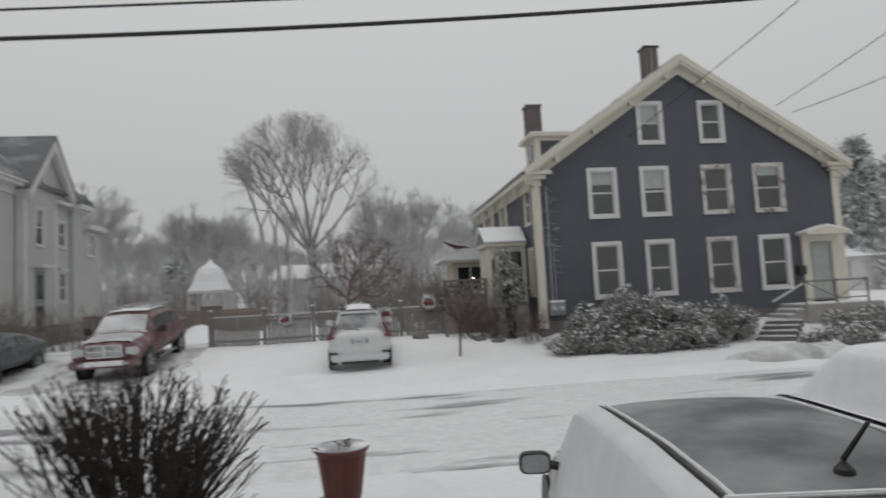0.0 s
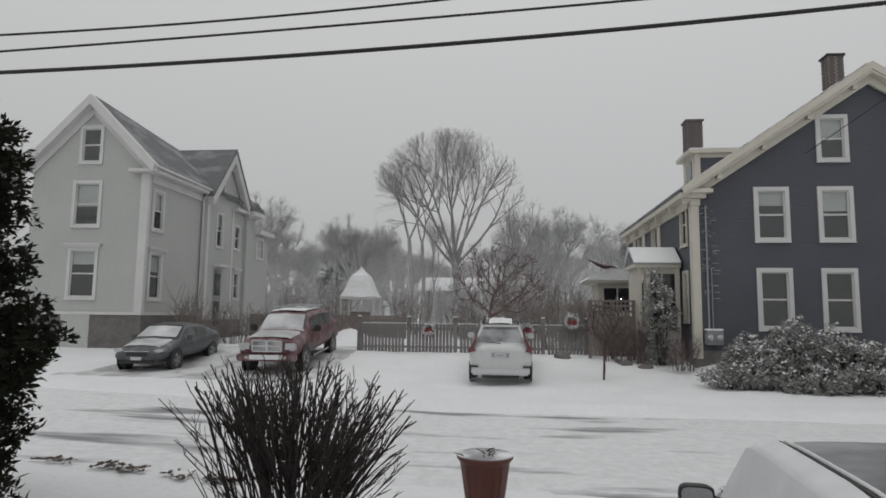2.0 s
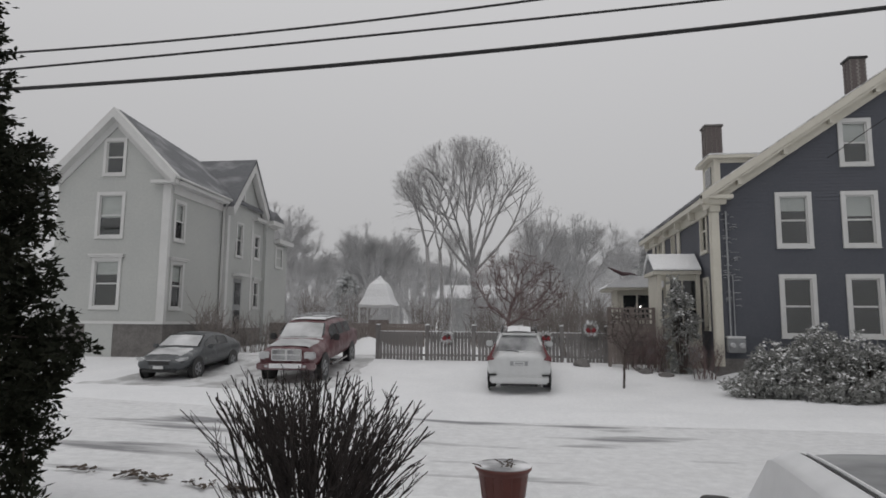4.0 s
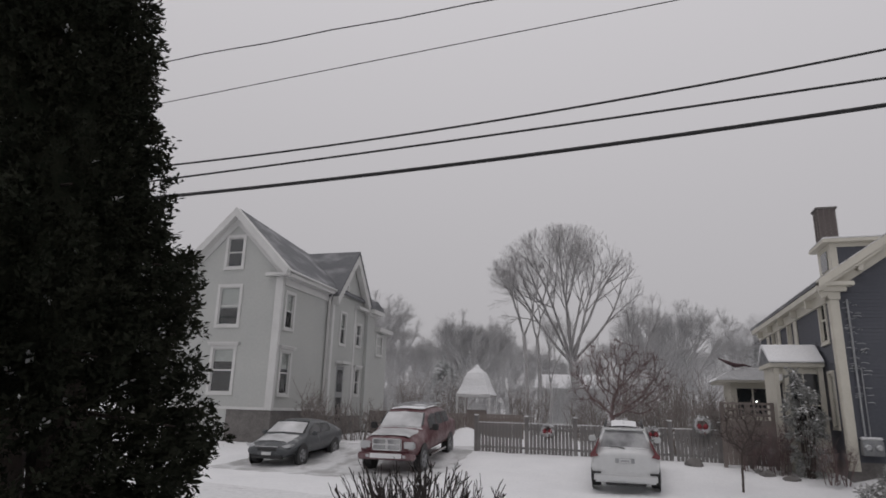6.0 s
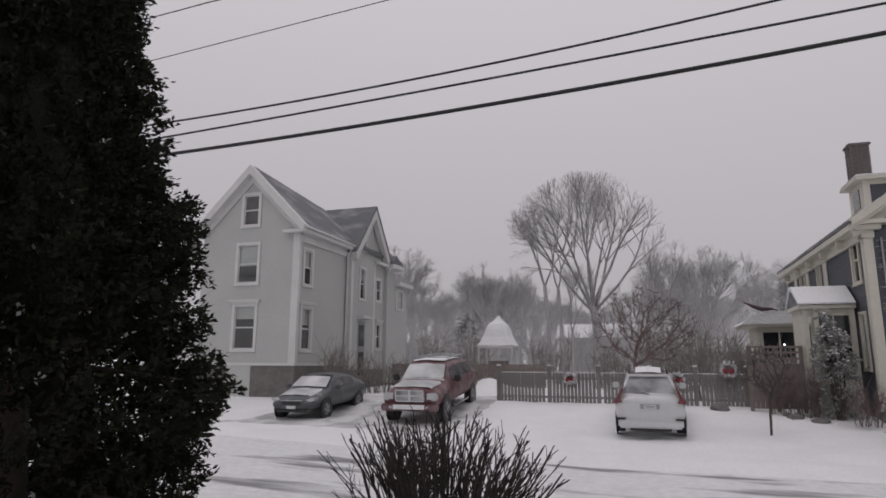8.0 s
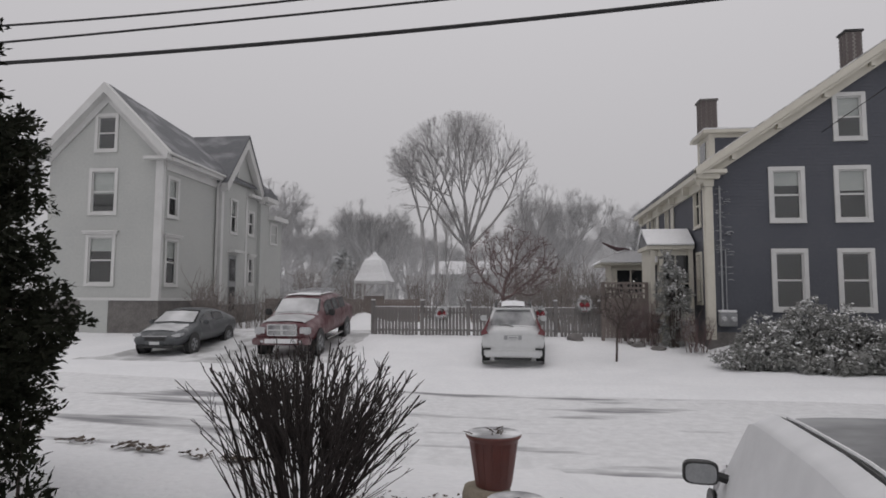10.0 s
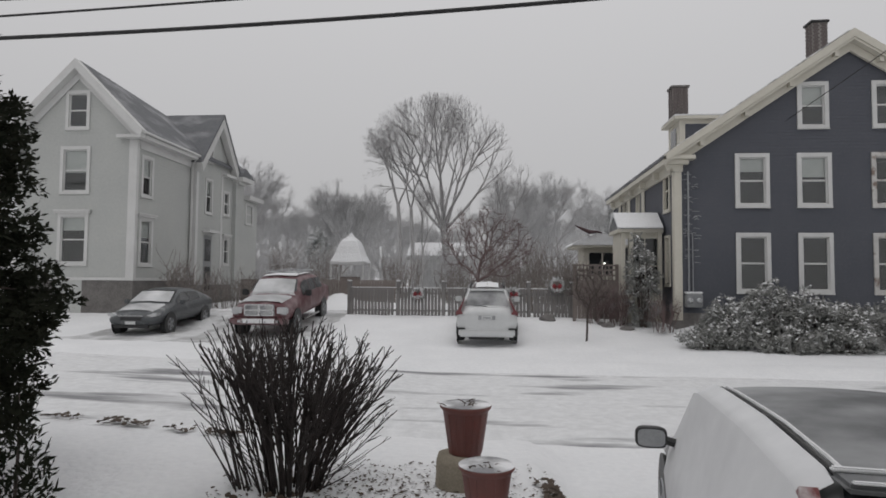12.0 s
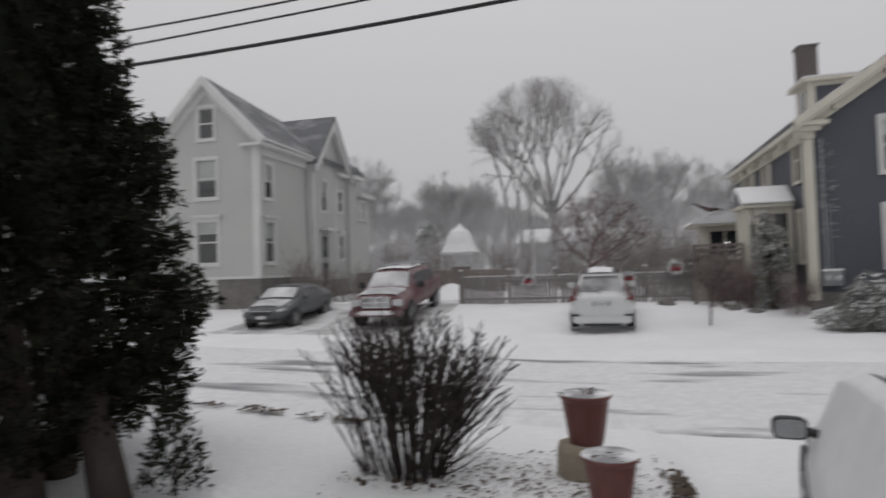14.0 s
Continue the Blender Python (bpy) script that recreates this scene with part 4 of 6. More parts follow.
def subsurf(ob, n=1):
    m = ob.modifiers.new("rounding", "SUBSURF")
    m.levels = m.render_levels = n
    return ob


# white estate car, seen from behind
SUV = [(0.00, 0.42, 0.70, 0.60, 0.84, 0.95, 0.82, 1.00, 0.76), (0.05, 0.32, 0.80, 0.60, 0.91, 1.00, 0.86, 1.06, 0.78), (0.14, 0.28, 0.83, 0.6, 0.935, 1.02, 0.875, 1.16, 0.76),
       (0.42, 0.26, 0.86, 0.6, 0.945, 1.03, 0.88, 1.58, 0.60), (0.55, 0.25, 0.87, 0.6, 0.945, 1.03, 0.88, 1.64, 0.58), (1.2, 0.25, 0.87, 0.6, 0.945, 1.03, 0.88, 1.68, 0.59),
       (2.3, 0.25, 0.87, 0.6, 0.945, 1.03, 0.88, 1.69, 0.60), (2.85, 0.25, 0.87, 0.6, 0.945, 1.03, 0.88, 1.62, 0.61), (3.4, 0.25, 0.87, 0.6, 0.94, 1.03, 0.87, 1.20, 0.76),
       (3.6, 0.25, 0.86, 0.6, 0.935, 0.99, 0.86, 1.06, 0.78), (4.3, 0.27, 0.82, 0.58, 0.90, 0.86, 0.82, 0.94, 0.72), (4.55, 0.32, 0.72, 0.55, 0.80, 0.72, 0.72, 0.80, 0.62), (4.62, 0.40, 0.6, 0.52, 0.68, 0.64, 0.64, 0.70, 0.55)]
suv = thing("white_car", (0.19, 16.72, 0.33), "white estate car parked in the snow, seen from behind", "car", tilt=5.0, turn=0.5)
subsurf(part("body", car_body(SUV), CAR_WHITE, suv, local=True, smooth=True))
part("rear_window", cross_patch(SUV, 0.155, 0.46, 0.68, 0.54, 0.015), FROST_GLASS, suv, "frosted rear window", local=True, smooth=True)
part("roof_spoiler", boxes((-0.55, 0.55, 0.36, 0.62, 1.645, 1.69), bevel=0.015), CAR_WHITE, suv, local=True)
for s in (-1, 1):
    part("side_window", side_patch(SUV, np.linspace(0.75, 3.1, 9), 4.15, 4.85, 0.012, s), CAR_GLASS, suv, "dark side glass", local=True)
    part("tail_light", prism([(s * 0.72, 0.98), (s * 0.93, 0.93), (s * 0.945, 1.03), (s * 0.87, 1.10), (s * 0.70, 1.44), (s * 0.67, 1.44), (s * 0.79, 1.08)], -0.02, 0.30), LAMP_RED, suv, "tall red tail light", local=True)
    part("roof_rail", rod([(s * 0.54, 0.7, 1.70), (s * 0.54, 0.8, 1.755), (s * 0.54, 2.4, 1.765), (s * 0.54, 2.6, 1.71)], 0.022), BLACK, suv, "black roof rail", local=True)
    part("reflector", boxes((s * 0.78 - 0.12, s * 0.78 + 0.12, -0.03, 0.02, 0.50, 0.55)), BLACK, suv, local=True)
    part("mirror", boxes((s * 1.02 - 0.11, s * 1.02 + 0.11, 2.95, 3.08, 1.0, 1.18), bevel=0.03), CAR_WHITE, suv, local=True)
    for y in (0.95, 3.72):
        add_wheel(suv, s * 0.83, y, 0.36, 0.24, STEEL)
        arch(suv, s * 0.925, y, 0.36)
part("bumper", boxes((-0.86, 0.86, -0.055, 0.12, 0.27, 0.52), bevel=0.05), CAR_WHITE, suv, local=True)
part("lower_trim", boxes((-0.55, 0.55, -0.02, 0.3, 0.20, 0.29), bevel=0.02), BLACK, suv, "black lower bumper", local=True)
part("plate_recess", boxes((-0.26, 0.26, -0.012, 0.05, 0.80, 0.93)), STEEL, suv, local=True)
part("number_plate", boxes((-0.16, 0.16, -0.028, 0.0, 0.81, 0.92)), CAR_WHITE, suv, "pale plate", local=True)
part("plate_bar", boxes((-0.12, 0.12, -0.034, -0.028, 0.845, 0.885)), STEEL, suv, local=True)
part("roof_glass", cross_patch(SUV, 0.66, 2.4, 0.52, 0.55, 0.022), CAR_GLASS, suv, "dark glass roof", local=True)
part("wiper", rod([(0.0, 0.10, 1.19), (-0.18, 0.13, 1.22), (-0.42, 0.15, 1.2)], 0.012), BLACK, suv, local=True)
part("roof_snow", top_patch(SUV, np.linspace(0.9, 2.7, 14), 6.3, 0.035, 0.02, 0.10), SNOW, suv, "snow lying on the roof", local=True, smooth=True)
part("hood_snow", top_patch(SUV, np.linspace(2.9, 4.4, 12), 5.6, 0.03, 0.02, 0.04), SNOW, suv, local=True, smooth=True)
part("ledge_snow", boxes((-0.6, 0.6, 0.12, 0.22, 1.17, 1.20), bevel=0.012), SNOW, suv, local=True)

# red pickup, front towards the street
TRUCK = [(0.0, 0.55, 0.88, 0.75, 0.98, 1.22, 0.96, 1.30, 0.92), (0.08, 0.5, 0.92, 0.75, 1.0, 1.24, 0.97, 1.34, 0.93), (0.85, 0.45, 0.92, 0.75, 1.0, 1.24, 0.97, 1.36, 0.92), (1.05, 0.45, 0.92, 0.75, 1.0, 1.24, 0.97, 1.82, 0.73), (1.95, 0.45, 0.92, 0.75, 1.0, 1.24, 0.97, 1.88, 0.72),
         (2.3, 0.42, 0.92, 0.75, 1.0, 1.24, 0.96, 1.88, 0.72), (3.4, 0.42, 0.92, 0.75, 1.0, 1.24, 0.95, 1.88, 0.72), (3.65, 0.42, 0.92, 0.75, 1.0, 1.22, 0.94, 1.82, 0.73), (4.25, 0.42, 0.92, 0.75, 0.99, 1.18, 0.93, 1.36, 0.82),
         (4.4, 0.42, 0.92, 0.75, 0.99, 1.08, 0.92, 1.27, 0.78), (5.35, 0.42, 0.90, 0.72, 0.97, 1.02, 0.90, 1.20, 0.72), (5.6, 0.45, 0.88, 0.70, 0.93, 0.95, 0.88, 1.12, 0.68), (5.68, 0.5, 0.84, 0.68, 0.88, 0.90, 0.84, 1.0, 0.66)]
truck = thing("red_pickup", (-7.42, 23.0, 0.82), "dark red pickup truck with a covered bed and frosted hood", "truck", turn=182.3, tilt=-4.5)
subsurf(part("body", car_body(TRUCK), CAR_RED, truck, local=True, smooth=True))
part("grille", boxes((-0.50, 0.50, 5.62, 5.74, 0.74, 1.12), bevel=0.03), CHROME, truck, "chrome grille with a cross bar", local=True)
for a, b in ((-0.45, -0.04), (0.04, 0.45)):
    for c, d in ((0.78, 0.91), (0.955, 1.08)):
        part("grille_mesh", boxes((a, b, 5.73, 5.752, c, d)), FROST_GLASS, truck, local=True)
part("bumper", boxes((-0.96, 0.96, 5.60, 5.82, 0.46, 0.68), bevel=0.04), CAR_RED, truck, local=True)
part("bumper_snow", boxes((-0.55, 0.55, 5.66, 5.835, 0.50, 0.66), bevel=0.02), SNOW, truck, "snow packed on the bumper", local=True)
part("windscreen", cross_patch(TRUCK, 4.20, 3.70, 0.80, 0.70, 0.015), CAR_GLASS, truck, "dark windscreen", local=True, smooth=True)
for s in (-1, 1):
    part("headlight", boxes((s * 0.73 - 0.19, s * 0.73 + 0.19, 5.50, 5.70, 0.78, 1.02), bevel=0.04), LAMP_CLEAR, truck, "clear headlight", local=True)
    part("fog_light", boxes((s * 0.62 - 0.05, s * 0.62 + 0.05, 5.80, 5.835, 0.54, 0.62)), LAMP_CLEAR, truck, local=True)
    part("side_window", side_patch(TRUCK, np.linspace(1.15, 1.98, 6), 4.15, 4.85, 0.012, s), CAR_GLASS, truck, local=True)
    part("side_window", side_patch(TRUCK, np.linspace(2.1, 2.85, 5), 4.15, 4.85, 0.012, s), CAR_GLASS, truck, local=True)
    part("side_window", side_patch(TRUCK, np.linspace(2.95, 3.85, 5), 4.15, 4.85, 0.012, s), CAR_GLASS, truck, local=True)
    part("mirror", boxes((s * 1.13 - 0.11, s * 1.13 + 0.11, 3.78, 3.90, 1.22, 1.44), bevel=0.03), BLACK, truck, "black door mirror", local=True)
    part("mirror_arm", rod([(s * 0.93, 3.84, 1.25), (s * 1.05, 3.84, 1.3)], 0.03), BLACK, truck, local=True)
    part("step_bar", rod([(s * 1.0, 1.9, 0.42), (s * 1.0, 4.0, 0.42)], 0.04), CHROME, truck, "chrome side step", local=True)
    part("roof_bar", rod([(s * 0.6, 1.2, 1.98), (s * 0.6, 3.3, 1.98)], 0.025), STEEL, truck, local=True)
    for y in (1.05, 4.75):
        add_wheel(truck, s * 0.86, y, 0.40, 0.27, STEEL)
        arch(truck, s * 0.975, y, 0.40)
for y in (1.3, 2.2, 3.1):
    part("roof_crossbar", rod([(-0.62, y, 1.99), (0.62, y, 1.99)], 0.02), STEEL, truck, local=True)
part("hood_snow", top_patch(TRUCK, np.linspace(4.3, 5.5, 12), 5.3, 0.025, 0.02, 0.03), FROST_HOOD, truck, "thin snow on the hood", local=True, smooth=True)
part("windscreen_snow", cross_patch(TRUCK, 4.32, 3.74, 0.74, 0.66, 0.04), FROST_HOOD, truck, "snow drifted on the windscreen", local=True, smooth=True)
part("roof_snow", top_patch(TRUCK, np.linspace(1.15, 3.5, 14), 6.0, 0.03, 0.02, 0.05), SNOW, truck, local=True, smooth=True)

# charcoal saloon
SED = [(0.0, 0.42, 0.62, 0.6, 0.76, 0.84, 0.76, 0.90, 0.66), (0.08, 0.32, 0.76, 0.6, 0.86, 0.97, 0.82, 1.08, 0.70), (0.45, 0.26, 0.82, 0.6, 0.91, 1.0, 0.85, 1.15, 0.72), (0.7, 0.25, 0.84, 0.6, 0.92, 1.0, 0.86, 1.24, 0.68), (1.35, 0.25, 0.84, 0.6, 0.925, 0.98, 0.86, 1.43, 0.60),
       (2.1, 0.25, 0.84, 0.6, 0.925, 0.95, 0.86, 1.47, 0.60), (2.6, 0.25, 0.84, 0.6, 0.925, 0.94, 0.86, 1.44, 0.61), (3.35, 0.25, 0.84, 0.6, 0.92, 0.93, 0.86, 1.04, 0.76), (3.5, 0.25, 0.84, 0.6, 0.92, 0.90, 0.84, 0.98, 0.74), (4.2, 0.27, 0.80, 0.55, 0.88, 0.76, 0.79, 0.86, 0.66), (4.5, 0.30, 0.72, 0.5, 0.80, 0.66, 0.70, 0.74, 0.55), (4.6, 0.36, 0.60, 0.46, 0.70, 0.58, 0.62, 0.64, 0.45)]
sedan = thing("grey_saloon", (-11.72, 21.8, 0.58), "charcoal saloon car with frosted windscreen", "car", turn=182.5, tilt=-2.5)
subsurf(part("body", car_body(SED), CAR_GREY, sedan, local=True, smooth=True))
part("hood_snow", top_patch(SED, np.linspace(3.5, 4.3, 10), 5.4, 0.012, 0.01, 0.05), FROST_HOOD, sedan, "thin snow on the hood", local=True, smooth=True)
part("windscreen", cross_patch(SED, 3.32, 2.68, 0.76, 0.62, 0.015), CAR_GLASS, sedan, local=True, smooth=True)
part("windscreen_snow", cross_patch(SED, 3.40, 2.78, 0.70, 0.60, 0.035), FROST_HOOD, sedan, "frosted windscreen", local=True, smooth=True)
part("grille", boxes((-0.38, 0.38, 4.50, 4.60, 0.50, 0.66), bevel=0.03), BLACK, sedan, local=True)
part("grille_rim", boxes((-0.42, 0.42, 4.55, 4.605, 0.665, 0.69)), CHROME, sedan, local=True)
part("lower_grille", boxes((-0.6, 0.6, 4.52, 4.6, 0.28, 0.38), bevel=0.02), BLACK, sedan, local=True)
part("number_plate", boxes((-0.17, 0.17, 4.60, 4.63, 0.40, 0.50)), CAR_WHITE, sedan, local=True)
for s in (-1, 1):
    part("headlight", prism([(s * 0.42, 0.60), (s * 0.80, 0.66), (s * 0.84, 0.76), (s * 0.70, 0.76), (s * 0.45, 0.68)], 4.20, 4.50), LAMP_CLEAR, sedan, "clear headlight", local=True)
    part("side_window", side_patch(SED, np.linspace(1.25, 2.05, 6), 4.15, 4.85, 0.012, s), CAR_GLASS, sedan, local=True)
    part("side_window", side_patch(SED, np.linspace(2.12, 3.05, 6), 4.15, 4.85, 0.012, s), CAR_GLASS, sedan, local=True)
    part("mirror", boxes((s * 1.0 - 0.10, s * 1.0 + 0.10, 2.95, 3.07, 0.95, 1.10), bevel=0.03), CAR_GREY, sedan, local=True)
    for y in (0.95, 3.72):
        add_wheel(sedan, s * 0.81, y, 0.33, 0.22, STEEL)
        arch(sedan, s * 0.905, y, 0.33)

# the near car, caked with snow, and its neighbour
NEAR_CAR = [(0.0, 0.40, 0.66, 0.6, 0.78, 0.95, 0.76, 1.02, 0.68), (0.08, 0.30, 0.76, 0.6, 0.85, 1.00, 0.80, 1.12, 0.70), (0.34, 0.26, 0.80, 0.6, 0.88, 1.01, 0.82, 1.455, 0.60), (0.46, 0.25, 0.80, 0.6, 0.88, 1.01, 0.82, 1.495, 0.60), (1.2, 0.25, 0.81, 0.6, 0.885, 1.0, 0.82, 1.535, 0.63),
            (2.0, 0.25, 0.81, 0.6, 0.885, 0.99, 0.82, 1.522, 0.655), (2.35, 0.25, 0.81, 0.6, 0.885, 0.98, 0.82, 1.508, 0.665), (2.48, 0.25, 0.81, 0.6, 0.885, 0.98, 0.82, 1.485, 0.67), (3.1, 0.25, 0.81, 0.6, 0.88, 0.97, 0.81, 1.06, 0.72), (3.3, 0.25, 0.80, 0.6, 0.87, 0.92, 0.80, 1.00, 0.72), (3.95, 0.27, 0.76, 0.55, 0.84, 0.80, 0.76, 0.90, 0.64), (4.25, 0.32, 0.66, 0.5, 0.74, 0.68, 0.66, 0.76, 0.55)]
near_car = thing("snowy_car", (2.25, -0.42, 0.10), "graphite car with flanks caked in snow and a bare wet roof", "car", turn=-9.0)
subsurf(part("body", car_body(NEAR_CAR), CAR_ROOF, near_car, "wet graphite paint", local=True, smooth=True), 2)
for s in (-1, 1):
    part("flank_snow", side_patch(NEAR_CAR, np.linspace(0.03, 2.95, 26), 0.6, 5.0, 0.05, s), CAR_SNOW, near_car, "wind packed snow on the flank", local=True, smooth=True)
    part("shoulder_snow", side_patch(NEAR_CAR, np.linspace(0.37, 2.5, 24), 4.85, 6.0 if s < 0 else 6.2, 0.045, s), CAR_SNOW, near_car, "snow along the roof edge", local=True, smooth=True)
    edge = [(s * (section(at_station(NEAR_CAR, y))[6][0] - 0.0), y, section(at_station(NEAR_CAR, y))[6][1] - 0.008) for y in np.linspace(0.44, 2.38, 9)]
    part("roof_channel", rod(edge, 0.012), BLACK, near_car, "black roof channel", local=True)
    part("roof_strip", rod([(x - s * 0.035, y, z + 0.006) for x, y, z in edge], 0.011), SNOW, near_car, "snow rimmed roof strip", local=True)
    ring = []
    for k in range(24):
        t_ = 2 * math.pi * k / 24
        c_, n_ = math.cos(t_), math.sin(t_)
        ring.append((math.copysign(abs(c_) ** 0.5, c_), math.copysign(abs(n_) ** 0.5, n_)))
    bm = bmesh.new()
    loops = [[bm.verts.new((s * 1.035 + 0.112 * f_ * u, y_, 1.055 + 0.076 * f_ * v)) for u, v in ring] for f_, y_ in ((0.90, 2.700), (1.0, 2.705), (1.03, 2.74), (0.92, 2.80), (0.55, 2.84))]
    for lo, hi in zip(loops, loops[1:]):
        for k in range(24):
            bm.faces.new((lo[k], lo[(k + 1) % 24], hi[(k + 1) % 24], hi[k]))
    bm.faces.new(loops[0])
    bm.faces.new(loops[-1])
    bmesh.ops.recalc_face_normals(bm, faces=bm.faces[:])
    mir = part("mirror", bm, BLACK, near_car, "door mirror in black housing", local=True)
    part("mirror_glass", prism([(s * 1.035 + 0.097 * u, 1.055 + 0.063 * v) for u, v in ring], 2.694, 2.699), FROST_MIRROR, mir, "frosted mirror glass", local=True)
    part("mirror_arm", rod([(s * 0.80, 2.78, 0.99), (s * 0.94, 2.78, 1.03)], 0.035), BLACK, near_car, local=True)
    part("tail_light", prism([(0.20, 1.27), (0.235, 1.25), (0.41, 1.43), (0.375, 1.46)], s * 0.635, s * 0.70, "x"), LAMP_DUSTY, near_car, "red tail light under snow", local=True)
    part("fender_snow", side_patch(NEAR_CAR, np.linspace(3.0, 4.1, 10), 2.2, 5.0, 0.02, s), SNOW_THIN, near_car, local=True, smooth=True)
    for y in (0.82, 3.45):
        add_wheel(near_car, s * 0.77, y, 0.33, 0.22, STEEL)
        arch(near_car, s * 0.865, y, 0.33)
part("rear_spoiler", boxes((-0.58, 0.58, 0.26, 0.44, 1.475, 1.51), bevel=0.016), CAR_ROOF, near_car, "roof spoiler with snow", local=True)
part("spoiler_snow", boxes((-0.58, 0.58, 0.405, 0.435, 1.511, 1.53), (-0.56, 0.56, 0.26, 0.285, 1.511, 1.522), bevel=0.006), SNOW, near_car, local=True)
part("hood_snow", top_patch(NEAR_CAR, np.linspace(2.68, 4.2, 15), 5.0, 0.05, 0.03), SNOW, near_car, local=True, smooth=True)
part("rear_window", cross_patch(NEAR_CAR, 0.10, 0.36, 0.62, 0.56, 0.012), CAR_GLASS, near_car, local=True, smooth=True)
rear = car_body([q[:0] + (q[0] - 0.04,) + q[1:] for q in NEAR_CAR[:2]] + [(0.13, 0.28, 0.80, 0.6, 0.885, 1.02, 0.83, 1.20, 0.70)])
bmesh.ops.scale(rear, vec=(1.04, 1.0, 1.0), verts=rear.verts[:])
part("rear_snow", rear, CAR_SNOW, near_car, "snow packed on the tailgate", local=True, smooth=True)
ant = part("antenna_base", lathe([(0.04, 0), (0.036, 0.02), (0.016, 0.04), (0.010, 0.05)], 14, (-0.03, 0.63, 1.525)), BLACK, near_car, "black antenna base", local=True)
part("antenna", rod([(-0.03, 0.63, 1.58), (-0.005, 0.49, 1.75)], [0.012, 0.008]), BLACK, ant, local=True)

buried = thing("buried_car", (5.75, 1.3, 0.10), "car completely buried under smooth white snow", "car", turn=-6.0)
bm = car_body(NEAR_CAR)
bmesh.ops.subdivide_edges(bm, edges=bm.edges[:], cuts=2, use_grid_fill=True)
for v in bm.verts:
    v.co *= 1.03
    v.co += Vector((0, 0, 0.05 * noise.noise(v.co * 1.3)))
subsurf(part("snow_mantle", bm, CAR_SNOW, buried, "thick snow mantle", local=True, smooth=True))
for s in (-1, 1):
    for y in (0.82, 3.45):
        add_wheel(buried, s * 0.83, y, 0.33, 0.22, STEEL)

# ---- trees and shrubs ----
def colonise(seed, base, attract, trunk_top, step=0.45, reach=2.6, kill=0.75, limit=90):
    """Grows limbs towards a cloud of points: nodes with parents, in the manner of real crowns."""
    rng = np.random.default_rng(seed)
    nodes = [np.array(base, float)]
    parent = [-1]
    d = np.array(trunk_top, float) - nodes[0]
    n = max(1, int(np.linalg.norm(d) / step))
    for i in range(n):
        nodes.append(nodes[0] + d * (i + 1) / n + rng.normal(0, 0.04, 3) * step)
        parent.append(len(nodes) - 2)
    att = np.asarray(attract, float)
    near = np.full(len(att), -1)
    dist = np.full(len(att), 1e9)
    fresh = list(range(len(nodes)))
    for it in range(limit):
        for f in fresh:
            dd = np.linalg.norm(att - nodes[f], axis=1)
            better = dd < dist
            dist[better], near[better] = dd[better], f
        keep = dist > kill
        att, near, dist = att[keep], near[keep], dist[keep]
        if not len(att):
            break
        act = dist < reach
        if not act.any():
            act = dist <= np.sort(dist)[: min(12, len(dist))][-1]
        fresh = []
        for k in np.unique(near[act]):
            pull = att[(near == k) & act] - nodes[k]
            v = (pull / np.linalg.norm(pull, axis=1)[:, None]).mean(0) + rng.normal(0, 0.16, 3)
            v /= max(1e-6, np.linalg.norm(v))
            if parent[k] >= 0:
                pv = nodes[k] - nodes[parent[k]]
                v = v * 0.75 + 0.35 * pv / max(1e-6, np.linalg.norm(pv))
                v /= max(1e-6, np.linalg.norm(v))
            nodes.append(nodes[k] + v * step)
            parent.append(k)
            fresh.append(len(nodes) - 1)
    return np.array(nodes), np.array(parent)


def limb_arrays(nodes, parent, tip, power=2.3, sides=4, twigs=0, twig_len=0.7, seed=0, cap=9.9, least=0.0):
    """Tubes for all limbs, thick where they carry much, with loose end twigs."""
    n = len(nodes)
    load = np.zeros(n)
    kids = np.bincount(parent[parent >= 0], minlength=n)
    for i in range(n - 1, 0, -1):
        if kids[i] == 0:
            load[i] = tip ** power
        load[parent[i]] += load[i]
    rad = np.minimum(cap, np.maximum(least, load ** (1 / power)))
    segs = [(nodes[parent[i]], nodes[i], min(rad[parent[i]], rad[i] * 1.35), rad[i]) for i in range(1, n)]
    rng = np.random.default_rng(seed + 5)
    if twigs:
        ends = [i for i in range(1, n) if rad[i] < tip * 2.2]
        for i in ends:
            way = nodes[i] - nodes[parent[i]]
            way /= max(1e-6, np.linalg.norm(way))
            for k in range(twigs):
                v = way + rng.normal(0, 0.55, 3) + np.array((0, 0, 0.15))
                v /= np.linalg.norm(v)
                segs.append((nodes[i], nodes[i] + v * twig_len * rng.uniform(0.5, 1.2), tip * 0.75, tip * 0.3))
    verts, faces = [], []
    ang = np.arange(sides) * 2 * np.pi / sides
    for a, b, ra, rb in segs:
        d = b - a
        d = d / max(1e-6, np.linalg.norm(d))
        u = np.cross(d, (0.31, 0.9, 0.17))
        u /= max(1e-6, np.linalg.norm(u))
        w = np.cross(d, u)
        k = len(verts)
        for p, r in ((a, ra), (b, rb)):
            for t in ang:
                verts.append(p + r * (math.cos(t) * u + math.sin(t) * w))
        for i in range(sides):
            faces.append((k + i, k + (i + 1) % sides, k + sides + (i + 1) % sides, k + sides + i))
    return verts, faces


def cloud(seed, n, centre, radii, hollow=0.0, low=-1.0):
    rng = np.random.default_rng(seed)
    out = []
    while len(out) < n:
        p = rng.uniform(-1, 1, 3)
        r = np.linalg.norm(p)
        if hollow < r < 1 and p[2] > low:
            out.append(np.array(centre) + p * np.array(radii))
    return out


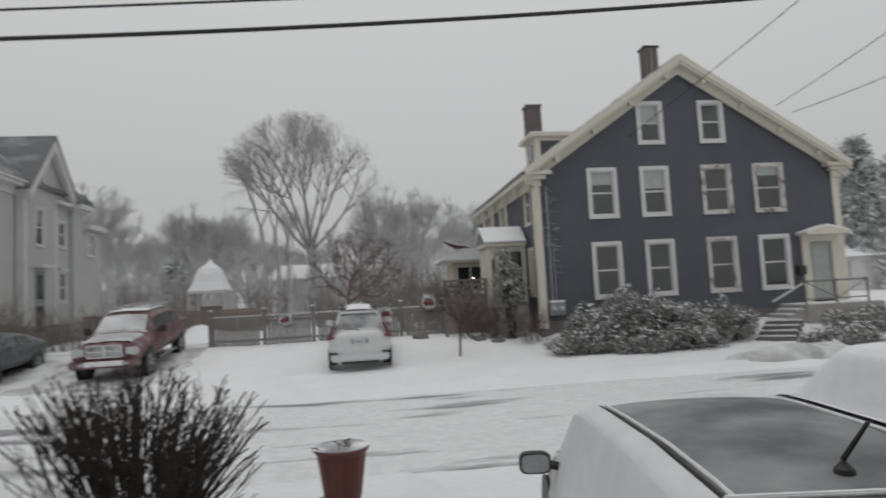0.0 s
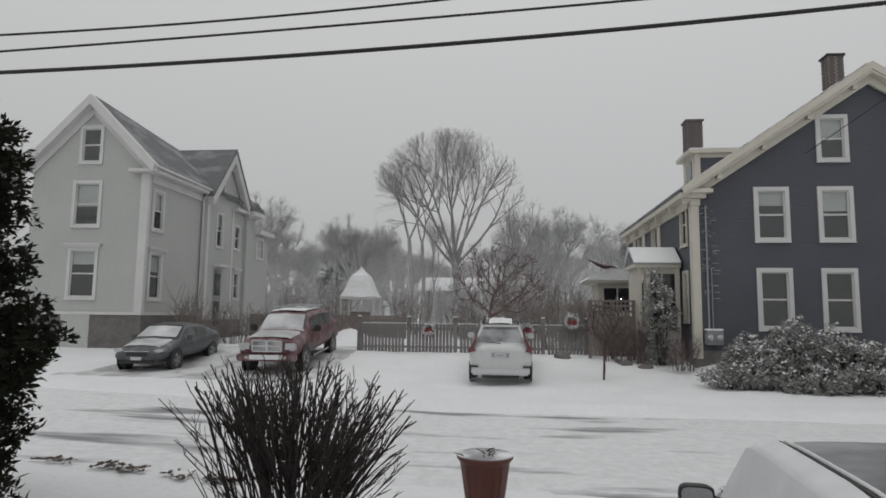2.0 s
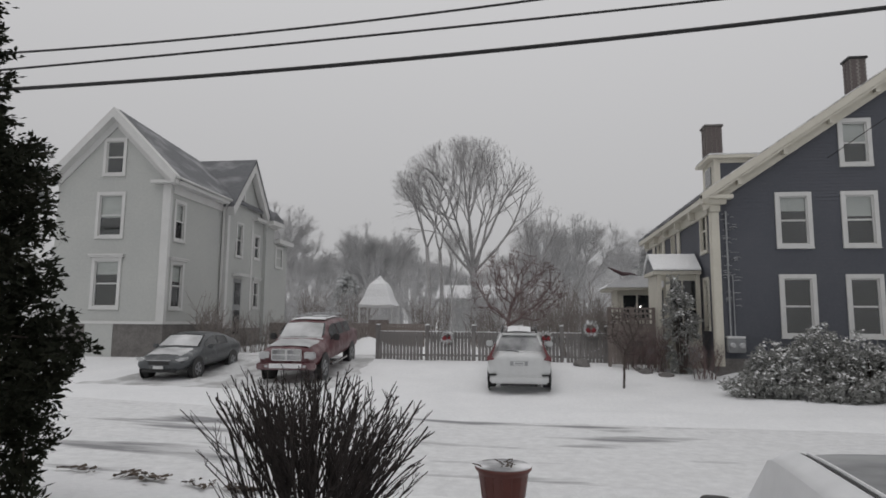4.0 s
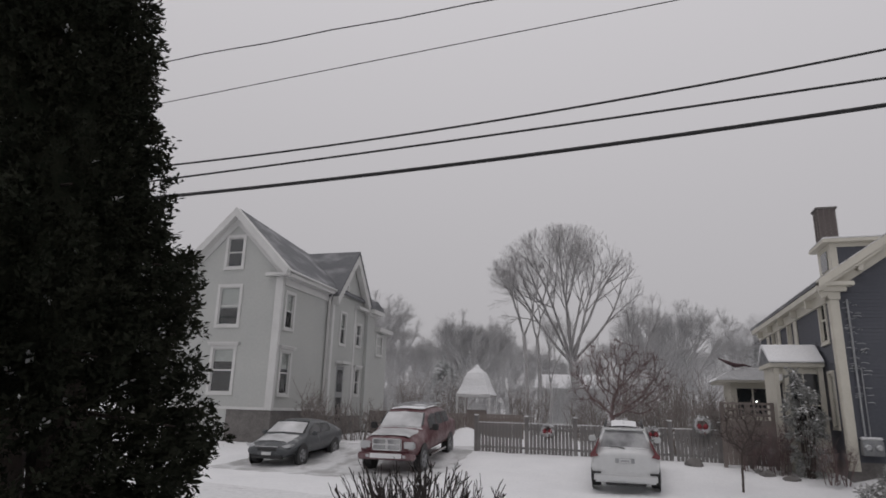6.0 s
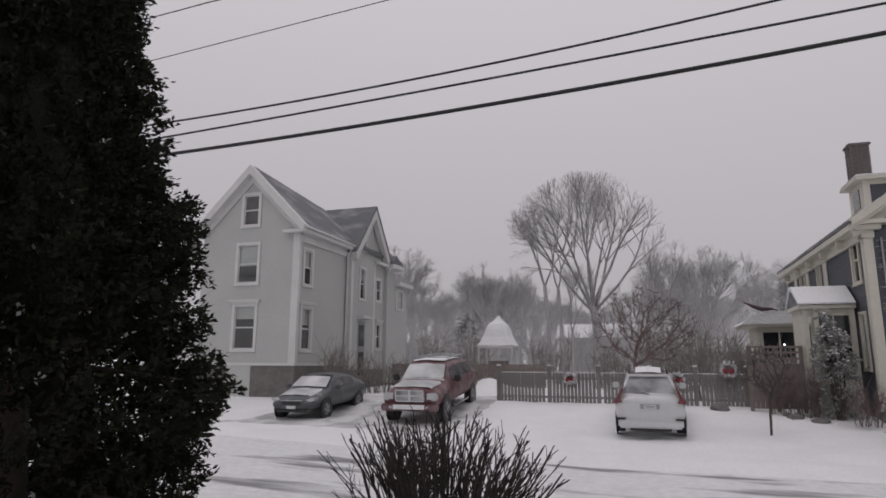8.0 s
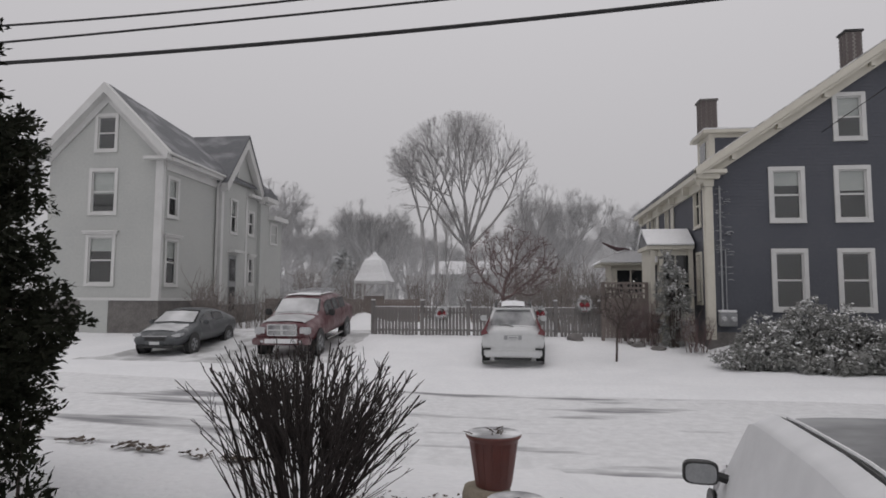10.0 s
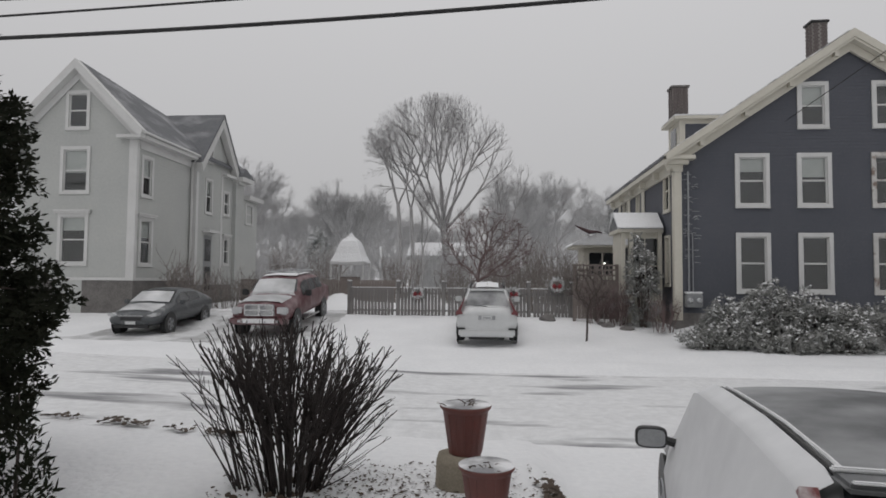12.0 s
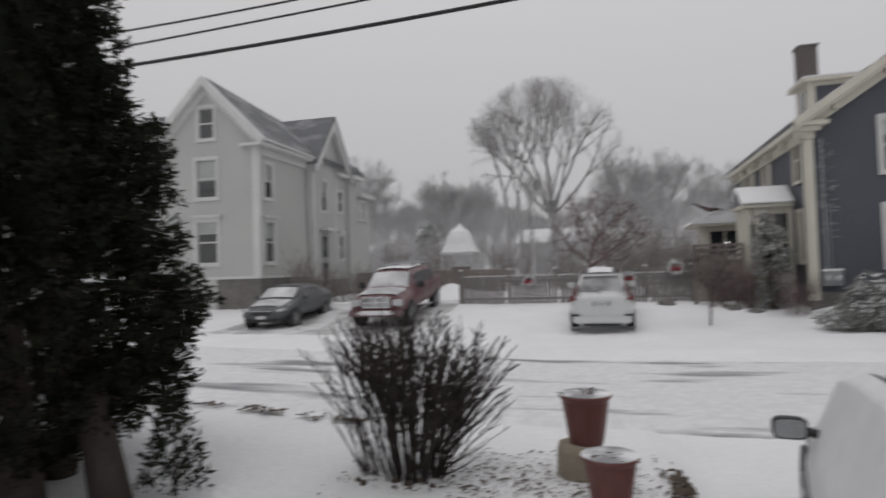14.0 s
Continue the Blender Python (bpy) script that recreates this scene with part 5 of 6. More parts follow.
def bare_tree(name, seed, at, trunk_top, crowns, mat, tip, label, twigs=2, twig_len=0.8, step=0.45, group="", cap=9.9, kill=0.75, reach=2.6, power=2.3, low=-1.0):
    """Trunk and crown as two parts; places are given from the tree's foot."""
    att = []
    for k, (n, c, r, h) in enumerate(crowns):
        att += cloud(seed + k, n, c, r, h, low)
    nodes, par = colonise(seed, (0, 0, -0.3), att, trunk_top, step, reach, kill)
    tree = thing(name, at, label, "tree", group)
    n_trunk = max(1, int(np.linalg.norm(np.array(trunk_top) - np.array((0, 0, -0.3))) / step)) + 1
    v, f = limb_arrays(nodes, par, tip, power, 4, twigs, twig_len, seed, cap)
    cut = (n_trunk - 1)
    part_mesh("crown", from_arrays("crown", v[cut * 8:], np.array(f[cut * 4:]) - cut * 8, mat), tree, kind="stuff")
    v, f = limb_arrays(nodes, par, tip, power, 8, 0, 0, seed, cap)
    part_mesh("trunk", from_arrays("trunk", v[:cut * 16], f[:cut * 8], mat), tree)
    return tree


def vase_segments(seed, fork, limbs, depth, first, ratio, r0, centre, radii, spread=17.0, open_=30.0, twig=0.8, shade=3, fine=0.012):
    """Limbs that leave a low fork, fan upward and divide in two over and over, until they meet the crown's outline."""
    rng = np.random.default_rng(seed)
    centre, radii = np.array(centre, float), np.array(radii, float)
    segs = []

    def turn(d, deg):
        u = np.cross(d, rng.normal(0, 1, 3))
        u /= max(1e-6, np.linalg.norm(u))
        v = d * math.cos(radians(deg)) + u * math.sin(radians(deg))
        return v / np.linalg.norm(v)

    def twigs_at(p, d, r, n, l):
        for _ in range(n):
            v = turn(d, rng.uniform(10, 55))
            q = p + v * l * rng.uniform(0.5, 1.1)
            segs.append((p, q, r, r * 0.5))
            for _ in range(2):
                w = turn(v, rng.uniform(15, 45))
                m = p + (q - p) * rng.uniform(0.4, 0.9)
                segs.append((m, m + w * l * rng.uniform(0.3, 0.7), r * 0.7, r * 0.3))

    def grow(p, d, l, r, k):
        mid = p + d * l * 0.5 + rng.normal(0, 0.03, 3) * l
        q = p + d * l
        segs.append((p, mid, r, r * 0.9))
        segs.append((mid, q, r * 0.9, r * 0.8))
        e = np.linalg.norm((q - centre) / radii)
        if k >= depth - 4:
            twigs_at(q, d, min(r * 0.6, fine * 1.2), shade, twig)
        if k >= depth or (e > 1 and k > 2):
            twigs_at(q, d, min(r * 0.6, fine), shade + 1, twig * 0.8)
            return
        for j in range(2 if rng.random() < 0.85 else 3):
            v = turn(d, abs(rng.normal(spread, 6)))
            v = v + np.array((0, 0, 0.09)) + 0.05 * (q - centre) * np.array((1, 1, 0)) / radii
            v /= np.linalg.norm(v)
            grow(q, v, l * ratio * rng.uniform(0.8, 1.15), r * (0.76 if j == 0 else 0.62), k + 1)

    for i in range(limbs):
        a_ = 2 * math.pi * (i + rng.uniform(-0.25, 0.25)) / limbs
        t = radians(open_ * rng.uniform(0.45, 1.0))
        grow(np.array(fork, float), np.array((math.sin(t) * math.cos(a_), math.sin(t) * math.sin(a_), math.cos(t))), first * rng.uniform(0.85, 1.15), r0 * (0.62 if limbs < 7 else 0.46), 0)
    return segs


def segment_mesh(name, segs, mat):
    A, B = np.array([q[0] for q in segs]), np.array([q[1] for q in segs])
    ra, rb_ = np.array([q[2] for q in segs])[:, None], np.array([q[3] for q in segs])[:, None]
    D = B - A
    D /= np.maximum(1e-6, np.linalg.norm(D, axis=1))[:, None]
    U = np.cross(D, (0.31, 0.9, 0.17))
    U /= np.maximum(1e-6, np.linalg.norm(U, axis=1))[:, None]
    W = np.cross(D, U)
    n, rows = len(segs), []
    for P, r in ((A, ra), (B, rb_)):
        for k in range(3):
            rows.append(P + r * (math.cos(k * math.pi / 1.5) * U + math.sin(k * math.pi / 1.5) * W))
    V = np.stack(rows, 1).reshape(-1, 3)
    base = (np.arange(n) * 6)[:, None, None]
    F = (base + np.array([[i, (i + 1) % 3, 3 + (i + 1) % 3, 3 + i] for i in range(3)])[None]).reshape(-1, 4)
    return from_arrays(name, V, F, mat)


def vase_tree(name, seed, at, fork, limbs, depth, first, ratio, r0, centre, radii, mat, label, group="", **more):
    tree = thing(name, at, label, "tree", group)
    part_mesh("crown", segment_mesh("crown", vase_segments(seed, fork, limbs, depth, first, ratio, r0, centre, radii, **more), mat), tree, kind="stuff")
    bm = bmesh.new()
    f = Vector(fork)
    tube(bm, [(0, 0, -0.3), f * 0.3, f * 0.65 + Vector((0.05, 0, 0)), f, f * 1.03], [r0 * 1.35, r0 * 1.1, r0, r0 * 0.95, r0 * 0.5], 10)
    part("trunk", bm, mat, tree, local=True, smooth=True)
    return tree


# the great round-crowned tree and its slender neighbours
def crown_segments(seed, fork, centre, radii, limbs, length, r0, least):
    """Long limbs that sweep up from a fork and bear side branches, these smaller ones and twigs, all held within a rounded outline."""
    rng = np.random.default_rng(seed)
    centre, radii = np.array(centre, float), np.array(radii, float)
    segs = []

    def aside(d, deg):
        u = np.cross(d, rng.normal(0, 1, 3))
        u /= max(1e-6, np.linalg.norm(u))
        return d * math.cos(radians(deg)) + u * math.sin(radians(deg))

    def run(p, d, l, r, level):
        n = (8, 5, 4, 3)[level]
        for i in range(n):
            d = d + rng.normal(0, 0.09, 3) + np.array((0, 0, 0.05))
            d /= np.linalg.norm(d)
            q = p + d * l / n
            if np.linalg.norm((q - centre) / radii) > 1 + rng.uniform(-0.04, 0.03) and (level > 0 or i > 3):
                return
            ra, rb_ = max(least, r * (1 - 0.78 * i / n)), max(least * 0.8, r * (1 - 0.78 * (i + 1) / n))
            segs.append((p, q, ra, rb_))
            if level < 3 and i >= (2, 1, 0)[level]:
                for _ in range(2 if level == 0 else 3):
                    v = aside(d, rng.uniform(24, 46)) + 0.16 * (q - centre) / radii + np.array((0, 0, 0.12))
                    v /= np.linalg.norm(v)
                    run(q, v, l * rng.uniform(0.40, 0.60) * (1 - 0.3 * i / n), rb_ * 0.58, level + 1)
            p = q

    for i in range(limbs):
        a_ = 2 * math.pi * (i + rng.uniform(-0.3, 0.3)) / limbs
        t = radians(rng.uniform(5, 18) if i % 2 else rng.uniform(26, 40))
        start = np.array(fork, float) - np.array((0, 0, rng.uniform(0, 1.2)))
        run(start, np.array((math.sin(t) * math.cos(a_), math.sin(t) * math.sin(a_), math.cos(t))), length * rng.uniform(0.9, 1.1), r0 * 0.48, 0)
    return segs


def limbed_tree(name, seed, at, fork, centre, radii, limbs, length, r0, mat, label, group="", least=0.008):
    tree = thing(name, at, label, "tree", group)
    part_mesh("crown", segment_mesh("crown", crown_segments(seed, fork, centre, radii, limbs, length, r0, least), mat), tree, kind="stuff")
    bm = bmesh.new()
    f = Vector(fork)
    tube(bm, [(0, 0, -0.3), f * 0.3, f * 0.65 + Vector((0.05, 0, 0)), f * 0.85, f * 1.03], [r0 * 1.35, r0 * 1.1, r0, r0 * 0.9, r0 * 0.5], 10)
    part("trunk", bm, mat, tree, local=True, smooth=True)
    return tree


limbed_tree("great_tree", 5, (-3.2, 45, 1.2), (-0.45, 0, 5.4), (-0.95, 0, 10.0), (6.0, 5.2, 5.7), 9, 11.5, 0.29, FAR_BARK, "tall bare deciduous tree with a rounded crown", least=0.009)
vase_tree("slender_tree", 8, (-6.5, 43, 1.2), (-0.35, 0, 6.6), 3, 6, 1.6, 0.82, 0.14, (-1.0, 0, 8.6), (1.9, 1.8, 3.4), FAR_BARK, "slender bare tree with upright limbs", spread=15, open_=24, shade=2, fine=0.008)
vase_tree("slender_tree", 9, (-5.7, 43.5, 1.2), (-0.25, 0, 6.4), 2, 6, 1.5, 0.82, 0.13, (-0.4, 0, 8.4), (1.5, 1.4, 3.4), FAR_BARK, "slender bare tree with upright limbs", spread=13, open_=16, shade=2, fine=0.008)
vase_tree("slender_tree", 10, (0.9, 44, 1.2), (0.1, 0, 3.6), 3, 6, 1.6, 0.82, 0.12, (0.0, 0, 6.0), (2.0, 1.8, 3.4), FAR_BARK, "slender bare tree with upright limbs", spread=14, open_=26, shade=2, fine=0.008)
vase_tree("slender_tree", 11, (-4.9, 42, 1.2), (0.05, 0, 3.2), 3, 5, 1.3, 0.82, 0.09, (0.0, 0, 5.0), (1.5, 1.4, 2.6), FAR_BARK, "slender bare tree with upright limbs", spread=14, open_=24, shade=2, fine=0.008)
bare_tree("russet_tree", 12, (-0.45, 27, 1.0), (0.05, 0, 1.3), [(1000, (0.45, 0, 3.0), (2.3, 1.8, 1.75), 0.1)], RED_TWIG, 0.012,
          "low spreading ornamental tree with russet twigs", twigs=3, twig_len=0.34, step=0.2, kill=0.3, reach=1.3)
bare_tree("young_tree", 14, (3.36, 18.0, 0.42), (0.05, 0, 1.0), [(170, (0.05, 0, 1.65), (0.75, 0.7, 0.75), 0.1)], BARK, 0.0075, "young bare tree with fine dark twigs in the lawn", twigs=3, twig_len=0.25, step=0.11, kill=0.16, reach=0.7)
# The woods' pale bark carries the haze in its colour.
WL = "bare far woodland tree coloured pale for haze"
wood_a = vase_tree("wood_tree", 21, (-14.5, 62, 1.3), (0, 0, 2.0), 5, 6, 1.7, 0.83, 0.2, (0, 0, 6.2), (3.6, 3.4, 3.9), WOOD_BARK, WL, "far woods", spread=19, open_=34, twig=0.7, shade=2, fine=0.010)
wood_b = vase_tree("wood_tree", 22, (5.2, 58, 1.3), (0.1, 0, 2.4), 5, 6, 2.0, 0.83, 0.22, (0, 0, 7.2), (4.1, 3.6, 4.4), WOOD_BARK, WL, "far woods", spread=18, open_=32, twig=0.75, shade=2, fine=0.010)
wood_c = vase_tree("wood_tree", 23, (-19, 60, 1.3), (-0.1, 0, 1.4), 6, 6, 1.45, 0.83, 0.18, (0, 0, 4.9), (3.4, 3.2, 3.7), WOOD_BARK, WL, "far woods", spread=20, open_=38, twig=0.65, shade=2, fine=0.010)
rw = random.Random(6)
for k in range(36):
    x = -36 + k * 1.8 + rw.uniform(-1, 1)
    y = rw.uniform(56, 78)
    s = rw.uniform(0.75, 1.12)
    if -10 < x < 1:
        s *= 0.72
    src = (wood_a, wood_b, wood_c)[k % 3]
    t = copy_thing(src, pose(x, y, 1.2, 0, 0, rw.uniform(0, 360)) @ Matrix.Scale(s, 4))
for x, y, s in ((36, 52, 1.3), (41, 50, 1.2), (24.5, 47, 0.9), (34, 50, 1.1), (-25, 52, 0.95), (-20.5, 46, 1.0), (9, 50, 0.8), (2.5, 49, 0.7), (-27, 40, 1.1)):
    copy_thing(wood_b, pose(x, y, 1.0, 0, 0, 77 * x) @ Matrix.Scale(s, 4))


def sprays(seed, points, outward, size, per, droop=0.2, width=0.3):
    """Small pointed leaves in fans at each point."""
    rng = np.random.default_rng(seed)
    P, O = np.repeat(np.asarray(points, float), per, 0), np.repeat(np.asarray(outward, float), per, 0)
    n = len(P)
    D = O + rng.normal(0, 0.65, (n, 3)) - np.array((0, 0, droop))
    D /= np.linalg.norm(D, axis=1)[:, None]
    S = np.cross(D, rng.normal(0, 1, (n, 3)))
    S /= np.linalg.norm(S, axis=1)[:, None]
    L = size * rng.uniform(0.5, 1.3, (n, 1))
    P = P + rng.normal(0, size * 0.3, (n, 3))
    V = np.stack([P, P + D * L * 0.5 + S * L * width * 0.5, P + D * L, P + D * L * 0.5 - S * L * width * 0.5], 1).reshape(-1, 3)
    F = np.arange(4 * n).reshape(-1, 4)
    return V, F


def cedar(at, height, table, seed, n, size=0.07):
    """An evergreen with several stems; table gives the crown's radius by height. Plumes of small sprays make its lumpy outline."""
    rng = np.random.default_rng(seed)
    tree = thing("cedar_tree", at, "dense dark evergreen cedar with drooping sprays and snow flecks", "tree")
    tz, tr = [t[0] for t in table], [t[1] for t in table]
    zs = rng.uniform(tz[0], tz[-1], n * 3)
    rs = np.interp(zs, tz, tr)
    keep = rng.uniform(0, max(tr), n * 3) < rs + 0.1
    zs, rs = zs[keep][:n], rs[keep][:n]
    a = rng.uniform(0, 2 * np.pi, len(zs))
    lump = np.array([1 + 0.10 * noise.noise((math.cos(x) * 2.4, math.sin(x) * 2.4, z * 1.3)) + 0.09 * noise.noise((math.cos(x) * 5, math.sin(x) * 5, z * 3.4)) for x, z in zip(a, zs)])
    rr = rs * lump * rng.uniform(0.55, 1.0, len(zs)) ** 0.6
    pts, out = [], []
    for x, z, r in zip(a, zs, rr):
        o = np.array((math.cos(x), math.sin(x), rng.uniform(-0.25, 0.75)))
        o /= np.linalg.norm(o)
        tip = np.array((r * math.cos(x), r * math.sin(x), z))
        l = rng.uniform(0.18, 0.42)
        for k in range(11):
            f = k / 10
            pts.append(tip - o * l * (1 - f) + rng.normal(0, 0.055, 3) * (1.15 - f))
            out.append(o)
    pts, out = np.array(pts), np.array(out)
    V, F = sprays(seed, pts, out, size, 5, 0.05, 0.42)
    part_mesh("foliage", from_arrays("foliage", V, F, CEDAR), tree, kind="stuff")
    pick = rng.uniform(0, 1, len(pts)) < 0.007
    V, F = sprays(seed + 1, pts[pick] + np.array((0, 0, 0.02)), out[pick] * 0.6, 0.05, 6, -0.1, 0.7)
    part_mesh("snow_fleck", from_arrays("snow_fleck", V, F, SNOW), tree, kind="stuff")
    for k, (dx, dy, r) in enumerate(((1.38, 0.0, 0.14), (0.75, -0.25, 0.17), (0.0, 0.1, 0.2), (-0.6, 0.2, 0.16), (0.4, 0.5, 0.14))):
        bm = bmesh.new()
        tube(bm, [(dx * 1.15, dy, -0.2), (dx * 1.03, dy, 0.5), (dx * 0.85, dy * 0.9, 1.3), (dx * 0.5, dy * 0.6, 3.0), (dx * 0.1, dy * 0.2, height * 0.8)], [r * 1.25, r * 1.05, r, r * 0.8, 0.03], 10)
        part("trunk", bm, BARK, tree, "brown fibrous trunk", local=True, smooth=True)
    for k in range(60):
        z = 0.9 + (height - 2) * (k / 60)
        r = float(np.interp(z, tz, tr)) * 0.85
        aa = k * 2.4
        part("limb", rod([(0.1, 0, z - 0.2), (r * 0.5 * math.cos(aa), r * 0.5 * math.sin(aa), z + 0.1), (r * math.cos(aa), r * math.sin(aa), z)], [0.05, 0.03, 0.008], 5), BARK, tree, local=True)
    core = lathe([(0.15, 1.1), (0.5, 1.6), (1.1, 2.2), (1.2, 2.8), (0.95, 4.0), (0.7, 5.6), (0.25, 7.4), (0.02, 8.0)], 18, wobble=0.3)
    part("inner_foliage", core, CEDAR, tree, "dark inner foliage", local=True)
    return tree


CEDAR_R = [(0.3, 1.0), (0.6, 1.55), (0.85, 1.9), (1.2, 2.03), (1.6, 2.12), (2.1, 1.88), (2.6, 1.78), (3.15, 1.86), (3.5, 1.70), (3.8, 1.47), (4.4, 1.28), (5.0, 1.14), (5.5, 1.03), (6.1, 0.98), (7.4, 0.55), (8.6, 0.1)]
cedar((-5.2, 2.0, 0.42), 8.6, CEDAR_R, 31, 4300)

sprout = thing("cedar_sprout", (-3.2, 2.2, 0.45), "small cedar sprout beside the large tree", "shrub")
rng0 = np.random.default_rng(4)
sp = []
for k in range(130):
    z = rng0.uniform(0.05, 0.85)
    r = 0.30 * (1 - z / 0.95) * math.sqrt(rng0.uniform(0.1, 1)) + 0.03
    a = rng0.uniform(0, 6.28)
    sp.append((r * math.cos(a), r * math.sin(a), z))
V, F = sprays(40, sp, [(p[0] * 2, p[1] * 2, 0.7) for p in sp], 0.09, 7, 0, 0.3)
part_mesh("foliage", from_arrays("foliage", V, F, CEDAR), sprout, kind="stuff")
part("stem", rod([(0, 0, -0.1), (0.02, 0, 0.5), (0, 0.01, 0.95)], [0.018, 0.012, 0.004]), BARK, sprout, local=True)

# the bare cut-back bush near the camera
bush = thing("bare_bush", (-1.28, 3.0, 0.45), "dense bare bush of dark upright cut stems", "bush")
rb = random.Random(11)
bm_twigs = bmesh.new()


def shoot(bm, p, d, l, r, bend):
    """A nearly straight cut shoot with a blunt end; gives its points."""
    pts = [p + d * (l * f) + bend * (f * f) for f in (0, 0.25, 0.5, 0.75, 1.0)]
    pts = [q + Vector((rb.uniform(-1, 1), rb.uniform(-1, 1), 0)) * 0.02 * (0 < i < 4) * min(1.0, l) for i, q in enumerate(pts)]
    tube(bm, pts, [r, r * 0.93, r * 0.86, r * 0.78, r * 0.72], 5)
    return pts


for k in range(92):
    a, q = rb.uniform(0, 2 * math.pi), math.sqrt(rb.uniform(0, 1))
    base = Vector((0.24 * q * math.cos(a), 0.20 * q * math.sin(a), -0.08))
    top = rb.uniform(1.2, 1.5) * (1 - 0.10 * q * q)
    if rb.random() < 0.18:
        top *= rb.uniform(0.55, 0.8)
    if math.cos(a) > 0.3 and q > 0.55:
        top *= rb.uniform(0.66, 0.97)
    reach_x = 0.70 * q * math.cos(a) * rb.uniform(0.75, 1.08)
    tip = Vector((base.x + reach_x, base.y + 0.5 * q * math.sin(a), top))
    d = tip - base
    l = d.length
    d.normalize()
    bend = Vector((math.cos(a), math.sin(a), 0)) * 0.34 * q + Vector((rb.uniform(-0.08, 0.08), rb.uniform(-0.08, 0.08), 0))
    r0 = rb.uniform(0.006, 0.0115)
    bm = bmesh.new()
    pts = shoot(bm, base, (tip - bend - base).normalized(), l, r0, bend)
    for j in range(rb.randint(3, 5)):
        f = rb.uniform(0.3, 0.85)
        i = int(f * 4)
        p = pts[i].lerp(pts[min(4, i + 1)], f * 4 - i)
        v = (d + Vector((rb.uniform(-0.55, 0.55), rb.uniform(-0.55, 0.55), 0.0))).normalized()
        side_pts = shoot(bm, p, v, l * (1 - f) * rb.uniform(0.55, 1.1), r0 * 0.72, Vector((0, 0, 0.03)))
        for m in range(rb.randint(2, 4)):
            e = side_pts[rb.randint(1, 4)].lerp(side_pts[4], rb.random() * 0.8)
            w = (v + Vector((rb.uniform(-0.7, 0.7), rb.uniform(-0.7, 0.7), 0.1))).normalized()
            tube(bm_twigs, [e, e + w * rb.uniform(0.05, 0.16)], [r0 * 0.5, r0 * 0.34], 4)
    for m in range(rb.randint(4, 7)):
        e = pts[rb.randint(2, 4)].lerp(pts[3], rb.random())
        w = (d + Vector((rb.uniform(-0.9, 0.9), rb.uniform(-0.9, 0.9), 0))).normalized()
        tube(bm_twigs, [e, e + w * rb.uniform(0.04, 0.12)], [r0 * 0.6, r0 * 0.45], 4)
    part("stem", bm, BUSH_STEM, bush, local=True, smooth=True)
for k in range(60):
    a = rb.uniform(-0.9, 0.9) + (math.pi if k % 3 == 0 else 0)
    p = Vector((0.3 * math.cos(a), 0.2 * math.sin(a), rb.uniform(0.05, 0.5)))
    v = Vector((math.cos(a), math.sin(a) * 0.6, rb.uniform(0.5, 1.4))).normalized()
    l = rb.uniform(0.3, 0.65)
    tube(bm_twigs, [p, p + v * l * 0.5 + Vector((0, 0, rb.uniform(-0.03, 0.03))), p + v * l], [0.004, 0.003, 0.0018], 4)
tw = part("twig", bm_twigs, BUSH_STEM, bush, "fine side twigs", local=True)
tagged(tw, kind="stuff")
part("stem", rod([(-0.44, 0.0, -0.05), (-0.58, 0.02, 0.5), (-0.74, 0.0, 1.02)], [0.016, 0.013, 0.012], 6), BUSH_STEM, bush, "single stout cut stem", local=True)
for k in range(9):
    x, h = -0.40 - rb.uniform(0, 0.25), rb.uniform(0.55, 1.05)
    part("stem", rod([(x * 0.75, 0.1 * rb.uniform(-1, 1), -0.05), (x * 1.15, 0.08, h * 0.5), (x * 1.3 - rb.uniform(0.05, 0.2), 0.1, h)], [0.009, 0.006, 0.003], 5), BUSH_STEM, bush, local=True)
for k in range(22):
    a, r = rb.uniform(0, 6.28), rb.uniform(0.2, 0.5)
    bm = bmesh.new()
    bmesh.ops.create_icosphere(bm, subdivisions=2, radius=rb.uniform(0.018, 0.04))
    for v in bm.verts:
        v.co *= 1 + 0.4 * noise.noise(v.co * 30 + Vector((k, 0, 0)))
    bm.transform(pose(-1.38 + r * math.cos(a), 3.0 + r * 0.7 * math.sin(a), 0.47))
    solo("mulch_clump", bm, DEBRIS, "dark clump of mulch and dead leaves at the bush", "debris", "mulch clumps")


def thicket(at, size, seed, n, tip, mat, label, twigs=2):
    """A bare many-stemmed shrub."""
    th = thing("bare_shrub", at, label, "shrub")
    rng = np.random.default_rng(seed)
    verts, faces = [], []
    for k in range(n):
        a = rng.uniform(0, 6.28)
        q = math.sqrt(rng.uniform(0, 1))
        b = np.array((size[0] * 0.7 * q * math.cos(a), size[1] * 0.7 * q * math.sin(a), -0.1))
        e = np.array((size[0] * q * math.cos(a), size[1] * q * math.sin(a), size[2] * rng.uniform(0.6, 1.0)))
        nodes = [b, b + (e - b) * 0.35 + rng.normal(0, 0.05, 3), b + (e - b) * 0.7 + rng.normal(0, 0.07, 3), e]
        par = np.array([-1, 0, 1, 2])
        for j in range(5):
            i = rng.integers(1, 4)
            nodes.append(nodes[i] + rng.normal(0, 0.25, 3) * size[2] * 0.5 + np.array((0, 0, 0.2 * size[2])))
            par = np.append(par, i)
        v, f = limb_arrays(np.array(nodes), par, tip, 2.3, 3, twigs, 0.28, seed + k)
        o = len(verts)
        verts += v
        faces += [tuple(i + o for i in q_) for q_ in f]
    part_mesh("stem", from_arrays("stem", verts, faces, mat), th, kind="stuff")
    return th


